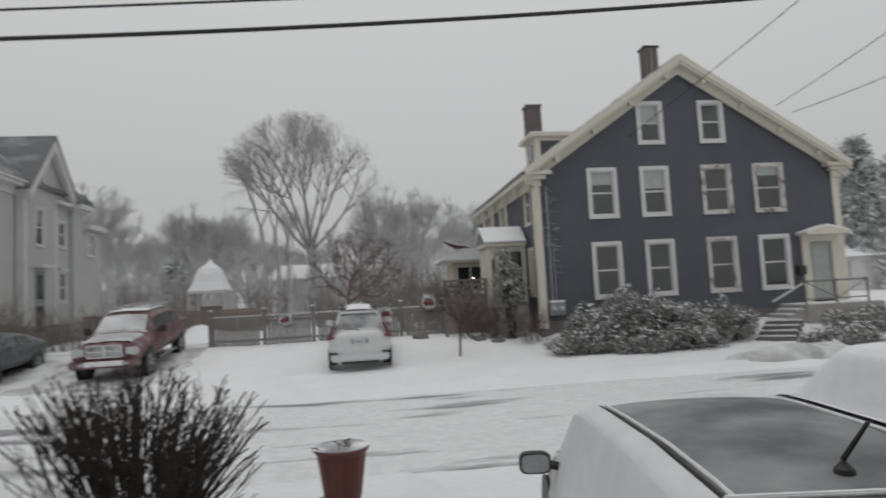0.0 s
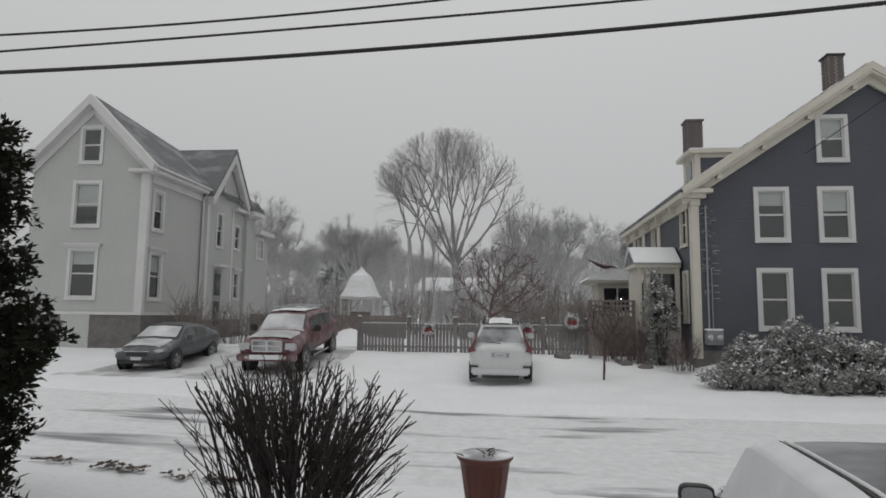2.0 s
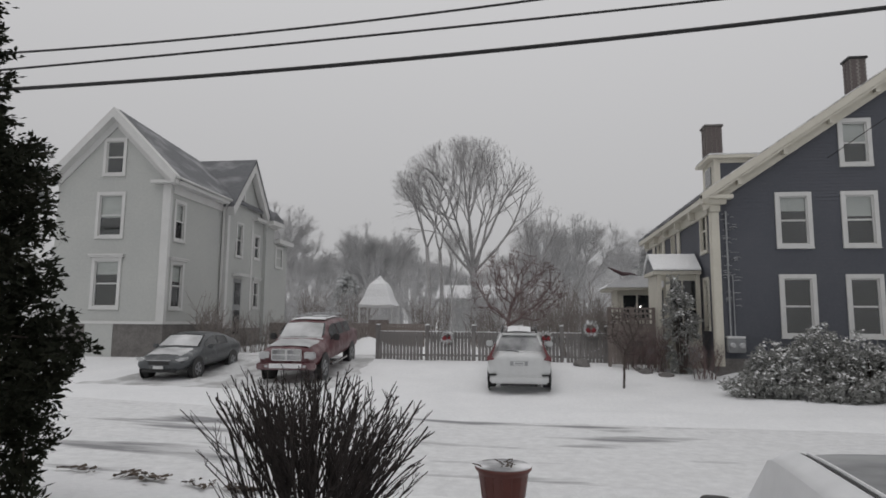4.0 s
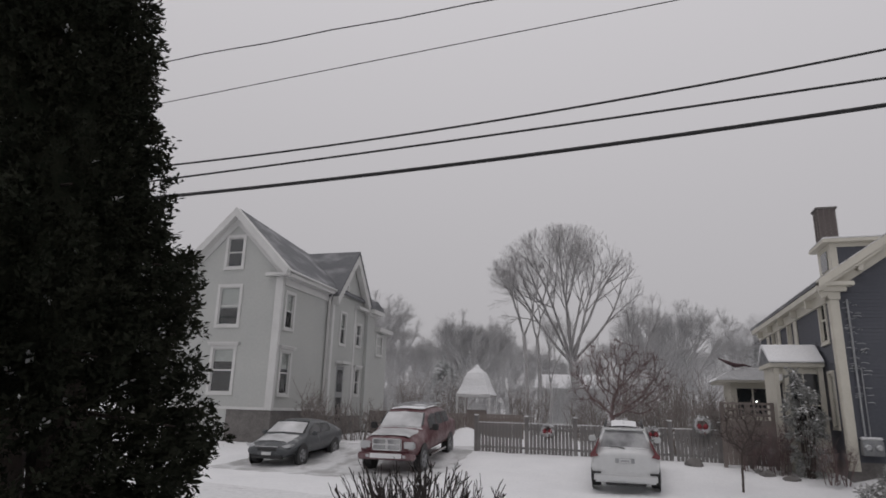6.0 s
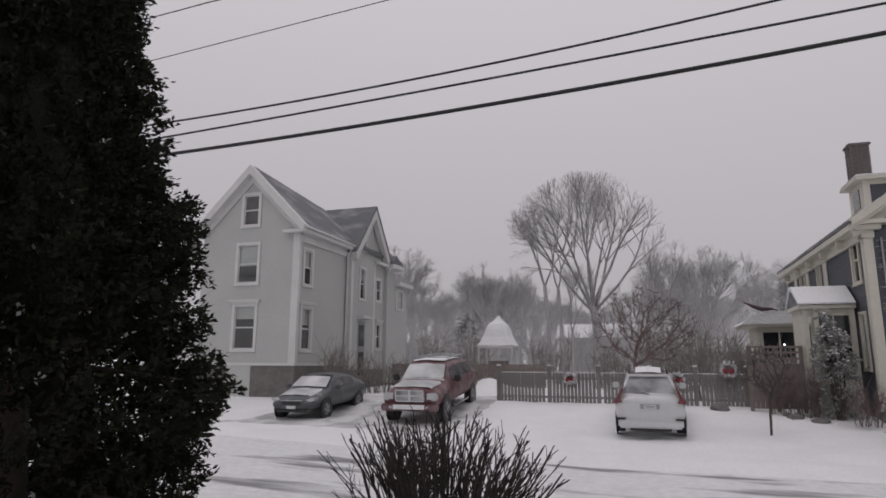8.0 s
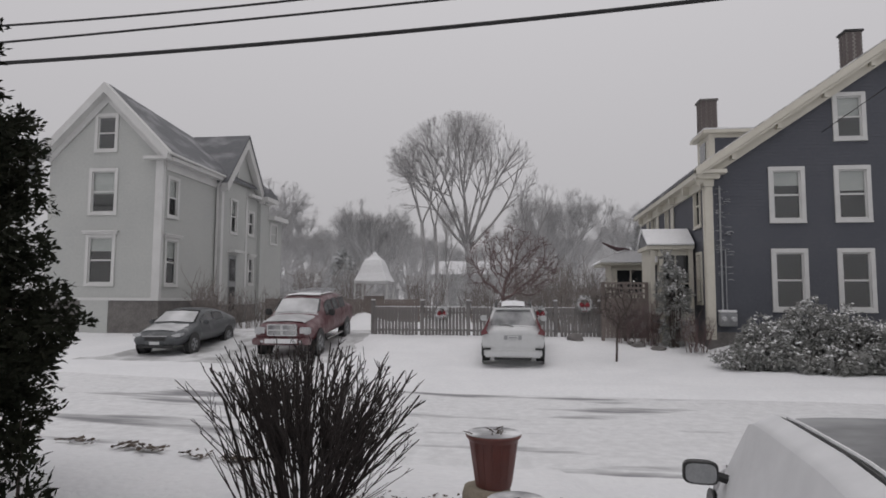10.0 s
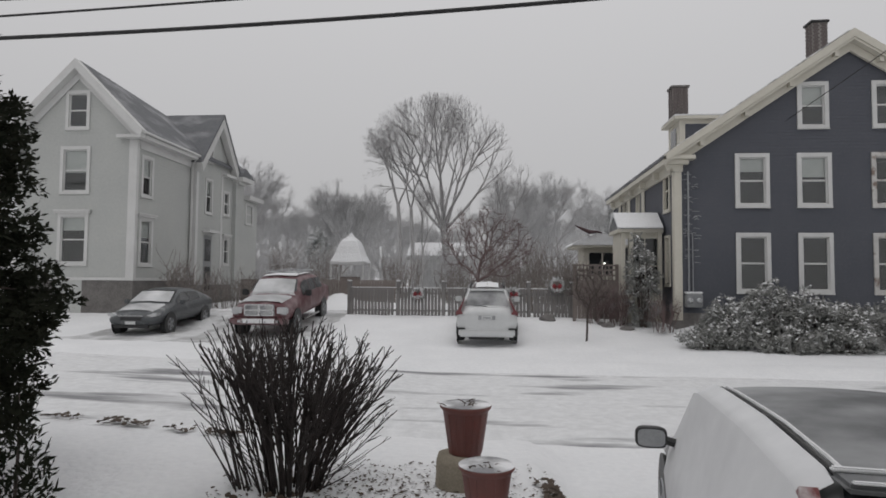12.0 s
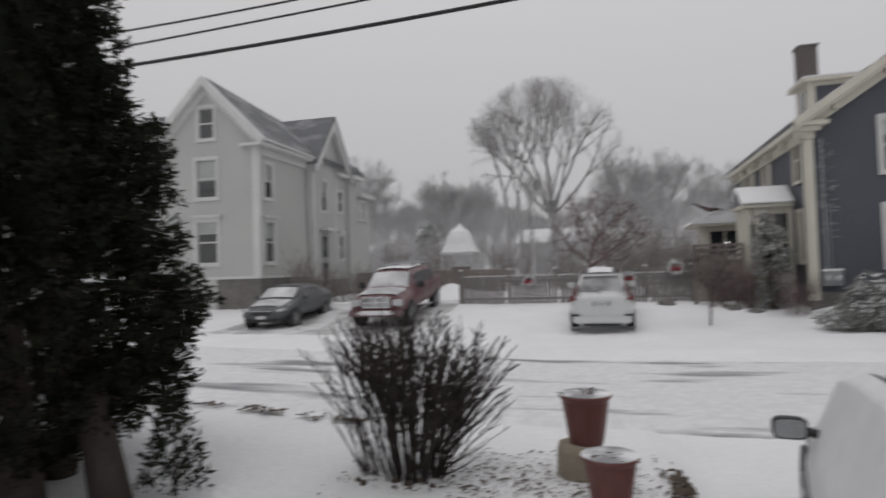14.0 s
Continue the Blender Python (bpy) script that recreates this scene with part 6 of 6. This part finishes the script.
def snow_pads(seed, points, size):
    """Small lumpy caps of snow, one on each point."""
    rng = np.random.default_rng(seed)
    P = np.asarray(points, float)
    n = len(P)
    ang = np.arange(6) * math.pi / 3 + rng.uniform(0, 1, (n, 1))
    rad = size * rng.uniform(0.45, 1.25, (n, 1)) * rng.uniform(0.7, 1.3, (n, 6))
    ring = np.stack([P[:, :1] + rad * np.cos(ang), P[:, 1:2] + rad * np.sin(ang) * 0.9, P[:, 2:] - rad * rng.uniform(0.1, 0.6, (n, 6))], 2)
    top = (P + np.array((0, 0, size * 0.4)))[:, None]
    V = np.concatenate([ring, top], 1).reshape(-1, 3)
    F = ((np.arange(n) * 7)[:, None, None] + np.array([[i, (i + 1) % 6, 6] for i in range(6)])[None]).reshape(-1, 3)
    return V, F


def shrub(at, radii, seed, n, label, leaf=0.11, snow=0.5, mat=RHODO):
    """A leafy evergreen shrub of drooping leaf whorls in uneven lobes, snow lying on its upper whorls, on a frame of stems."""
    rng = np.random.default_rng(seed)
    sh_ = thing("shrub", at, label, "shrub")
    pts = np.array(cloud(seed, n, (0, 0, radii[2] * 0.55), (radii[0], radii[1], radii[2] * 0.62), 0.5))
    pts = pts[pts[:, 2] > 0.02]
    wob = np.array([1 + 0.42 * noise.noise(Vector(p) * 1.9 + Vector((seed, 0, 0))) + 0.12 * noise.noise(Vector(p) * 5.5) for p in pts])[:, None]
    pts = pts * wob
    pts = pts[np.array([noise.noise(Vector(p) * 2.6 + Vector((0, seed, 0))) for p in pts]) > -0.22]
    out = np.stack([pts[:, 0] / radii[0], pts[:, 1] / radii[1], np.full(len(pts), 0.15)], 1)
    V, F = sprays(seed, pts, out, leaf, 8, 0.35, 0.34)
    part_mesh("leaves", from_arrays("leaves", V, F, mat), sh_, kind="stuff")
    upward = np.clip(0.15 + 0.9 * pts[:, 2] / radii[2], 0, 1) * (0.5 + np.array([noise.noise(Vector(p) * 3.1) for p in pts]))
    q = np.repeat(pts[rng.uniform(0, 1, len(pts)) < 1.5 * snow * upward], 3, 0)
    q = q + rng.normal(0, leaf * 0.3, q.shape) + np.array((0, -0.02, leaf * 0.2))
    V, F = snow_pads(seed + 9, q, leaf * 0.36)
    part_mesh("snow_on_leaves", from_arrays("snow_on_leaves", V, F, SNOW), sh_, kind="stuff")
    for j in range(9):
        a = j * 0.7
        part("stem", rod([(0.1 * math.cos(a), 0.1 * math.sin(a), -0.2), (radii[0] * 0.4 * math.cos(a), radii[1] * 0.4 * math.sin(a), radii[2] * 0.5), (radii[0] * 0.7 * math.cos(a), radii[1] * 0.7 * math.sin(a), radii[2] * 0.9)], [0.03, 0.02, 0.008], 5), BARK, sh_, local=True)
    return sh_


RL = "rhododendron shrub bowed under snow before the navy house"
shrub((7.8, 17.7, 0.40), (1.0, 0.9, 1.05), 51, 1500, RL, leaf=0.13)
shrub((8.8, 17.9, 0.42), (1.1, 1.0, 1.34), 52, 1700, RL, leaf=0.13)
shrub((10.2, 17.5, 0.36), (1.2, 1.0, 1.28), 53, 1700, RL, leaf=0.13, snow=0.45)
shrub((11.4, 17.9, 0.40), (1.1, 0.9, 1.15), 54, 1400, RL, leaf=0.13, snow=0.35)
shrub((7.3, 16.9, 0.33), (0.8, 0.55, 0.6), 55, 500, RL, leaf=0.12)
shrub((6.7, 16.9, 0.33), (0.7, 0.5, 0.45), 64, 380, RL, leaf=0.11)
shrub((8.9, 16.4, 0.28), (1.1, 0.5, 0.6), 60, 600, RL, leaf=0.12)
shrub((10.6, 16.5, 0.30), (1.2, 0.5, 0.65), 63, 650, RL, leaf=0.12, snow=0.4)
shrub((12.5, 17.6, 0.45), (0.9, 0.7, 0.85), 61, 800, RL, leaf=0.12, snow=0.25)
shrub((5.75, 20.65, 0.75), (0.55, 0.45, 2.6), 56, 800, "tall evergreen shrub dusted with snow by the entry", leaf=0.13, snow=0.4)
thicket((6.2, 19.6, 0.7), (0.5, 0.4, 0.9), 57, 18, 0.007, RED_TWIG, "low bare russet shrub at the house corner")
shrub((14.4, 14.9, 0.2), (1.5, 0.5, 0.5), 62, 800, "low clipped hedge under snow by the street", snow=0.35)
shrub((17.2, 17.3, 0.35), (1.5, 0.5, 0.75), 58, 700, "low clipped hedge under snow by the landing", snow=0.35)


# Brown twigs lightened so that their colour carries the haze.
HEDGE = material("haze_lightened_brown_twigs", (0.19, 0.16, 0.145), (0.32, 0.295, 0.28), rough=0.9)
for k in range(5):
    thicket((-13.4 + 1.2 * k, 24.8 + 1.15 * k, 0.9), (1.1, 0.8, 1.5 - 0.05 * (k % 3)), 70 + k, 26, 0.010, HEDGE, "bare brown winter shrub along the yard")
thicket((-12.8, 23.0, 0.9), (0.8, 0.7, 1.9), 78, 24, 0.010, HEDGE, "bare brown winter shrub along the yard")
for k, (x, y, h) in enumerate(((2.6, 25.5, 1.6), (4.0, 25.4, 1.8), (5.0, 25.2, 1.5), (1.2, 30, 2.0), (-1.6, 31, 1.7), (3.2, 31, 2.6), (-5.6, 37, 2.4), (0.6, 36, 3.0), (2.5, 38, 3.2), (-11.5, 40, 3.0), (-15, 42, 3.2))):
    thicket((x, y, 0.95), (1.3, 0.9, h), 90 + k, 34, 0.012, HEDGE, "bare tangled winter shrub behind the fence")
thicket((4.9, 20.9, 0.8), (0.5, 0.4, 1.1), 110, 30, 0.007, RED_TWIG, "bare russet shrub before the brown screen")
thicket((4.1, 21.1, 0.8), (0.7, 0.25, 1.2), 111, 16, 0.007, RED_TWIG, "bare russet shrub before the brown screen")


# Band of pale brush added where grey haze would hide the snow.
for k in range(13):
    thicket((-20.5 + 2.3 * k, 45.5 + 2.0 * math.sin(k * 2.1), 1.1), (1.9, 1.2, 3.4 + 0.5 * math.sin(k * 1.7)), 130 + k, 40, 0.014, WOOD_BARK, "pale tangled brush added for the haze before the woods")


def conifer(at, h, r, seed):
    rng = np.random.default_rng(seed)
    c = thing("conifer", at, "far conifer with needles paled for haze", "tree")
    z = rng.uniform(0.05, 1, 1400) * h
    a = rng.uniform(0, 6.28, 1400)
    rr = r * (1 - z / h) * np.sqrt(rng.uniform(0.2, 1, 1400)) + 0.05
    pts = np.stack([rr * np.cos(a), rr * np.sin(a), z], 1)
    V, F = sprays(seed, pts, np.stack([np.cos(a), np.sin(a), np.full(1400, -0.1)], 1), 0.55, 4, 0.3, 0.4)
    # Pale needle colours imitate the haze in front of far conifers.
    part_mesh("foliage", from_arrays("foliage", V, F, patched("haze_paled_needles", (0.34, 0.35, 0.345), (0.66, 0.67, 0.67), 2.0, 0.3, 0.65)), c, kind="stuff")
    part("trunk", rod([(0, 0, -0.3), (0, 0, h)], [0.2, 0.02]), BARK, c, local=True)


conifer((-15.2, 51, 1.2), 5.0, 2.1, 121)
conifer((10.5, 50, 1.2), 7.2, 2.6, 122)
conifer((37.5, 40, 1.0), 11.5, 3.6, 123)
conifer((42.5, 43, 1.0), 10.0, 3.4, 124)
conifer((34.5, 46, 1.0), 9.0, 3.2, 125)

# ---- pots, wreaths, rocks, debris ----
def pot(at, r, h, label):
    p = thing("flower_pot", at, label, "pot", "flower pots")
    part("shell", lathe([(r * 0.62, 0.0), (r * 0.64, 0.012), (r * 0.86, h * 0.86), (r * 0.88, h * 0.88), (r * 1.0, h * 0.955), (r * 1.0, h), (r * 0.93, h), (r * 0.88, h * 0.93), (r * 0.80, h * 0.6), (r * 0.6, 0.05)], 40), TERRACOTTA, p, local=True, smooth=True)
    part("rim_snow", lathe([(r * 0.985, h * 1.0), (r * 1.0, h * 1.012), (r * 0.96, h * 1.02), (r * 0.93, h * 1.003)], 40), SNOW_THIN, p, local=True)
    part("soil_snow", lathe([(r * 0.86, h * 0.88), (r * 0.84, h * 0.93), (r * 0.5, h * 0.97), (r * 0.1, h * 0.98)], 30, wobble=0.05), SNOW, p, "snow filling the pot", local=True, smooth=True)
    for k in range(20):
        a, q = rb.uniform(0, 6.28), rb.uniform(0.05, 0.75) * r
        s = Vector((q * math.cos(a), q * math.sin(a), h * 0.95))
        d = Vector((rb.uniform(-1, 1), rb.uniform(-1, 1), rb.uniform(0.02, 0.35))).normalized() * rb.uniform(0.05, 0.13)
        part("dead_stalk", rod([s, s + d * 0.5 + Vector((0, 0, 0.012)), s + d], [0.007, 0.006, 0.003], 4), DEBRIS, p, local=True)
    for k in range(16):
        a = k * 2 * math.pi / 16
        part("flute", rod([(r * 0.655 * math.cos(a), r * 0.655 * math.sin(a), 0.03), (r * 0.868 * math.cos(a), r * 0.868 * math.sin(a), h * 0.86)], [0.002, 0.003], 5), TERRACOTTA, p, local=True)
    return p


ped = thing("stone_pedestal", (0.17, 3.36, 0.40), "round weathered stone block beneath a flower pot", "pedestal")
part("block", lathe([(0.205, 0), (0.215, 0.04), (0.212, 0.27), (0.195, 0.335), (0.15, 0.345)], 28, wobble=0.05), CONCRETE, ped, local=True, smooth=True)
pot((0.225, 3.35, 0.743), 0.235, 0.435, "red brown plastic flower pot holding snow, on a stone block")
pot((0.43, 2.6, 0.44), 0.222, 0.42, "red brown plastic flower pot holding snow, on the ground")


def wreath(at, r, label):
    w = thing("wreath", at, label, "wreath", "wreaths on the fence")
    rng = np.random.default_rng(int(at[0] * 100) % 97)
    a = rng.uniform(0, 6.28, 260)
    pts = np.stack([r * np.cos(a), rng.normal(-0.03, 0.03, 260), r * np.sin(a)], 1)
    V, F = sprays(3, pts, np.stack([np.cos(a), np.full(260, -0.5), np.sin(a)], 1), 0.09, 3, 0, 0.3)
    part_mesh("greenery", from_arrays("greenery", V, F, RHODO), w, kind="stuff")
    q = pts[rng.uniform(0, 1, len(pts)) < 0.6] + np.array((0, -0.05, 0.02))
    V, F = sprays(5, q, np.tile((0, -0.3, 0.2), (len(q), 1)), 0.08, 3, 0, 0.7)
    part_mesh("snow", from_arrays("snow", V, F, SNOW), w, kind="stuff")
    for s in (-1, 1):
        bm = lathe([(0.01, 0), (0.09, 0.09), (0.10, 0.15), (0.02, 0.20)], 10)
        bm.transform(pose(0, -0.08, -r * 0.2, 0, s * 80, 0))
        part("bow_loop", bm, BOW_RED, w, "red bow", local=True, smooth=True)
        part("bow_tail", boxes((s * 0.02 - 0.02 + s * 0.04, s * 0.02 + 0.02 + s * 0.04, -0.085, -0.08, -r - 0.06, -r * 0.2)), BOW_RED, w, local=True)
    return w


wreath((-2.68, 22.52, 1.78), 0.19, "evergreen wreath with red bow on the fence")
wreath((1.15, 22.52, 1.8), 0.19, "evergreen wreath with red bow on the fence")
wreath((2.85, 22.52, 2.15), 0.24, "large snowy wreath with red bow by the gate")


def rock(at, s, k):
    bm = bmesh.new()
    bmesh.ops.create_icosphere(bm, subdivisions=3, radius=1)
    for v in bm.verts:
        v.co *= 1 + 0.35 * noise.noise(v.co * 1.4 + Vector((k * 7, 0, 0)))
        v.co = Vector((v.co.x * s[0], v.co.y * s[1], v.co.z * s[2]))
    bm.transform(pose(*at))
    return solo("rock", bm, STONE, "dark garden rock poking through the snow", "rock", "garden rocks", smooth=True)


for k, (x, y, s) in enumerate(((2.45, 21.6, (0.32, 0.25, 0.22)), (4.5, 20.6, (0.22, 0.2, 0.14)), (5.1, 20.2, (0.25, 0.18, 0.12)), (4.3, 20.9, (0.12, 0.1, 0.1)))):
    rock((x, y, ground_height(x, y) + 0.03), s, k)

rd = random.Random(15)
verts, faces = [], []


def leaf_bit(x, y, z, s):
    k = len(verts)
    a = rd.uniform(0, 6.28)
    c, d = math.cos(a), math.sin(a)
    for u, v, h in ((-1, -0.5, 0), (1, -0.4, 0.4), (0.8, 0.6, 0.9), (-0.7, 0.5, 0.5)):
        verts.append((x + s * (u * c - v * d), y + s * (u * d + v * c), z + s * h * rd.uniform(0.3, 1)))
    faces.append((k, k + 1, k + 2, k + 3))


for k in range(420):
    x = rd.uniform(-7.5, -2.6)
    y = 5.2 + (-3.4 - x) * 0.15 + rd.gauss(0, 0.07)
    if noise.noise((x * 2.0, 1, 1)) > -0.15:
        leaf_bit(x, y, ground_surface(x, y) + 0.03, rd.uniform(0.02, 0.055))
for k in range(1500):
    x, y = rd.gauss(-0.4, 0.9), rd.gauss(3.1, 0.5)
    if -2.0 < x < 1.1 and 2.2 < y < 4.0:
        leaf_bit(x, y, ground_surface(x, y) + 0.012, rd.uniform(0.006, 0.022))
for k in range(260):
    x, y = 1.02 + rd.gauss(0, 0.06), rd.uniform(2.2, 3.5)
    leaf_bit(x, y, ground_surface(x, y) + 0.02, rd.uniform(0.02, 0.05))
ob = new("leaf_litter", from_arrays("leaf_litter", verts, faces, DEBRIS))
tagged(ob, "dark dead leaves scattered on the snow", "leaf litter", kind="stuff")

# ---- fine snow driven by the wind ----
def driven_snow(seed, n, x, y, z, size, label):
    """Small three-cornered flakes in the air, thickest near the ground, in loose gusts."""
    rng = np.random.default_rng(seed)
    P = np.stack([rng.uniform(*x, n), rng.uniform(*y, n), z[0] + (z[1] - z[0]) * rng.uniform(0, 1, n) ** 1.5], 1)
    gust = 0.72 + 0.28 * np.sin(P[:, 0] * 0.31 + P[:, 2] * 0.5) * np.sin(P[:, 1] * 0.23 + P[:, 2] * 0.35 + 1.0)
    P = P[rng.uniform(0, 1, n) < gust]
    n = len(P)
    U, W = rng.normal(0, 1, (n, 3)), rng.normal(0, 1, (n, 3))
    U /= np.linalg.norm(U, axis=1)[:, None]
    W -= U * (U * W).sum(1)[:, None]
    W /= np.linalg.norm(W, axis=1)[:, None]
    s_ = size * rng.uniform(0.6, 1.3, (n, 1))
    V = np.stack([P - U * s_ * 0.5 - W * s_ * 0.29, P + U * s_ * 0.5 - W * s_ * 0.29, P + W * s_ * 0.58], 1).reshape(-1, 3)
    ob = new("driven_snow", from_arrays("driven_snow", V, np.arange(3 * n).reshape(-1, 3), FLAKE))
    return tagged(ob, label, "snow", kind="stuff")


FLAKE = material("snow_flake", (0.82, 0.82, 0.83), (0.78, 0.78, 0.79), rough=0.9, bump=0.0, spec=0.1)
driven_snow(201, 430000, (-27, 17), (33.0, 56), (0.9, 6.5), 0.030, "fine snow driven through the air behind the yards")

# ---- cables ----
def cable(z_at, radius, label, wave=0.0):
    pts = []
    for k in range(81):
        x = -40 + k * 1.0
        pts.append((x, 11.0, z_at(x) + wave * math.sin(x * 1.6)))
    return solo("overhead_cable", rod(pts, radius, 6), CABLE, label, "cable", "street cables", smooth=True)


cable(lambda x: 8.285 + 0.0512 * x + 0.0016 * x * x, 0.048, "thick black overhead cable along the street")
cable(lambda x: 8.92 + 0.0495 * x + 0.0006 * x * x, 0.028, "black overhead cable along the street")
cable(lambda x: 9.335 + 0.0755 * x + 0.0028 * x * x, 0.028, "black overhead cable along the street")
cable(lambda x: 11.62 + 0.0652 * x, 0.013, "thin overhead wire along the street")
cable(lambda x: 12.60 + 0.0329 * x, 0.018, "thin twisted overhead wire along the street", 0.02)
for a, b in (((10.5, 19.93, 7.98), (12.68, 4.0, 10.85)), ((16.34, 19.55, 8.96), (15.75, 9.0, 10.05)), ((16.97, 19.55, 8.68), (14.95, 9.0, 7.8))):
    solo("service_drop", rod([Vector(a).lerp(Vector(b), k / 12) - Vector((0, 0, 0.35 * math.sin(math.pi * k / 12) * (k > 0) * 0.3)) for k in range(13)], 0.013, 5), CABLE,
         "thin service wire running to the navy house", "cable", "service drops", smooth=True)
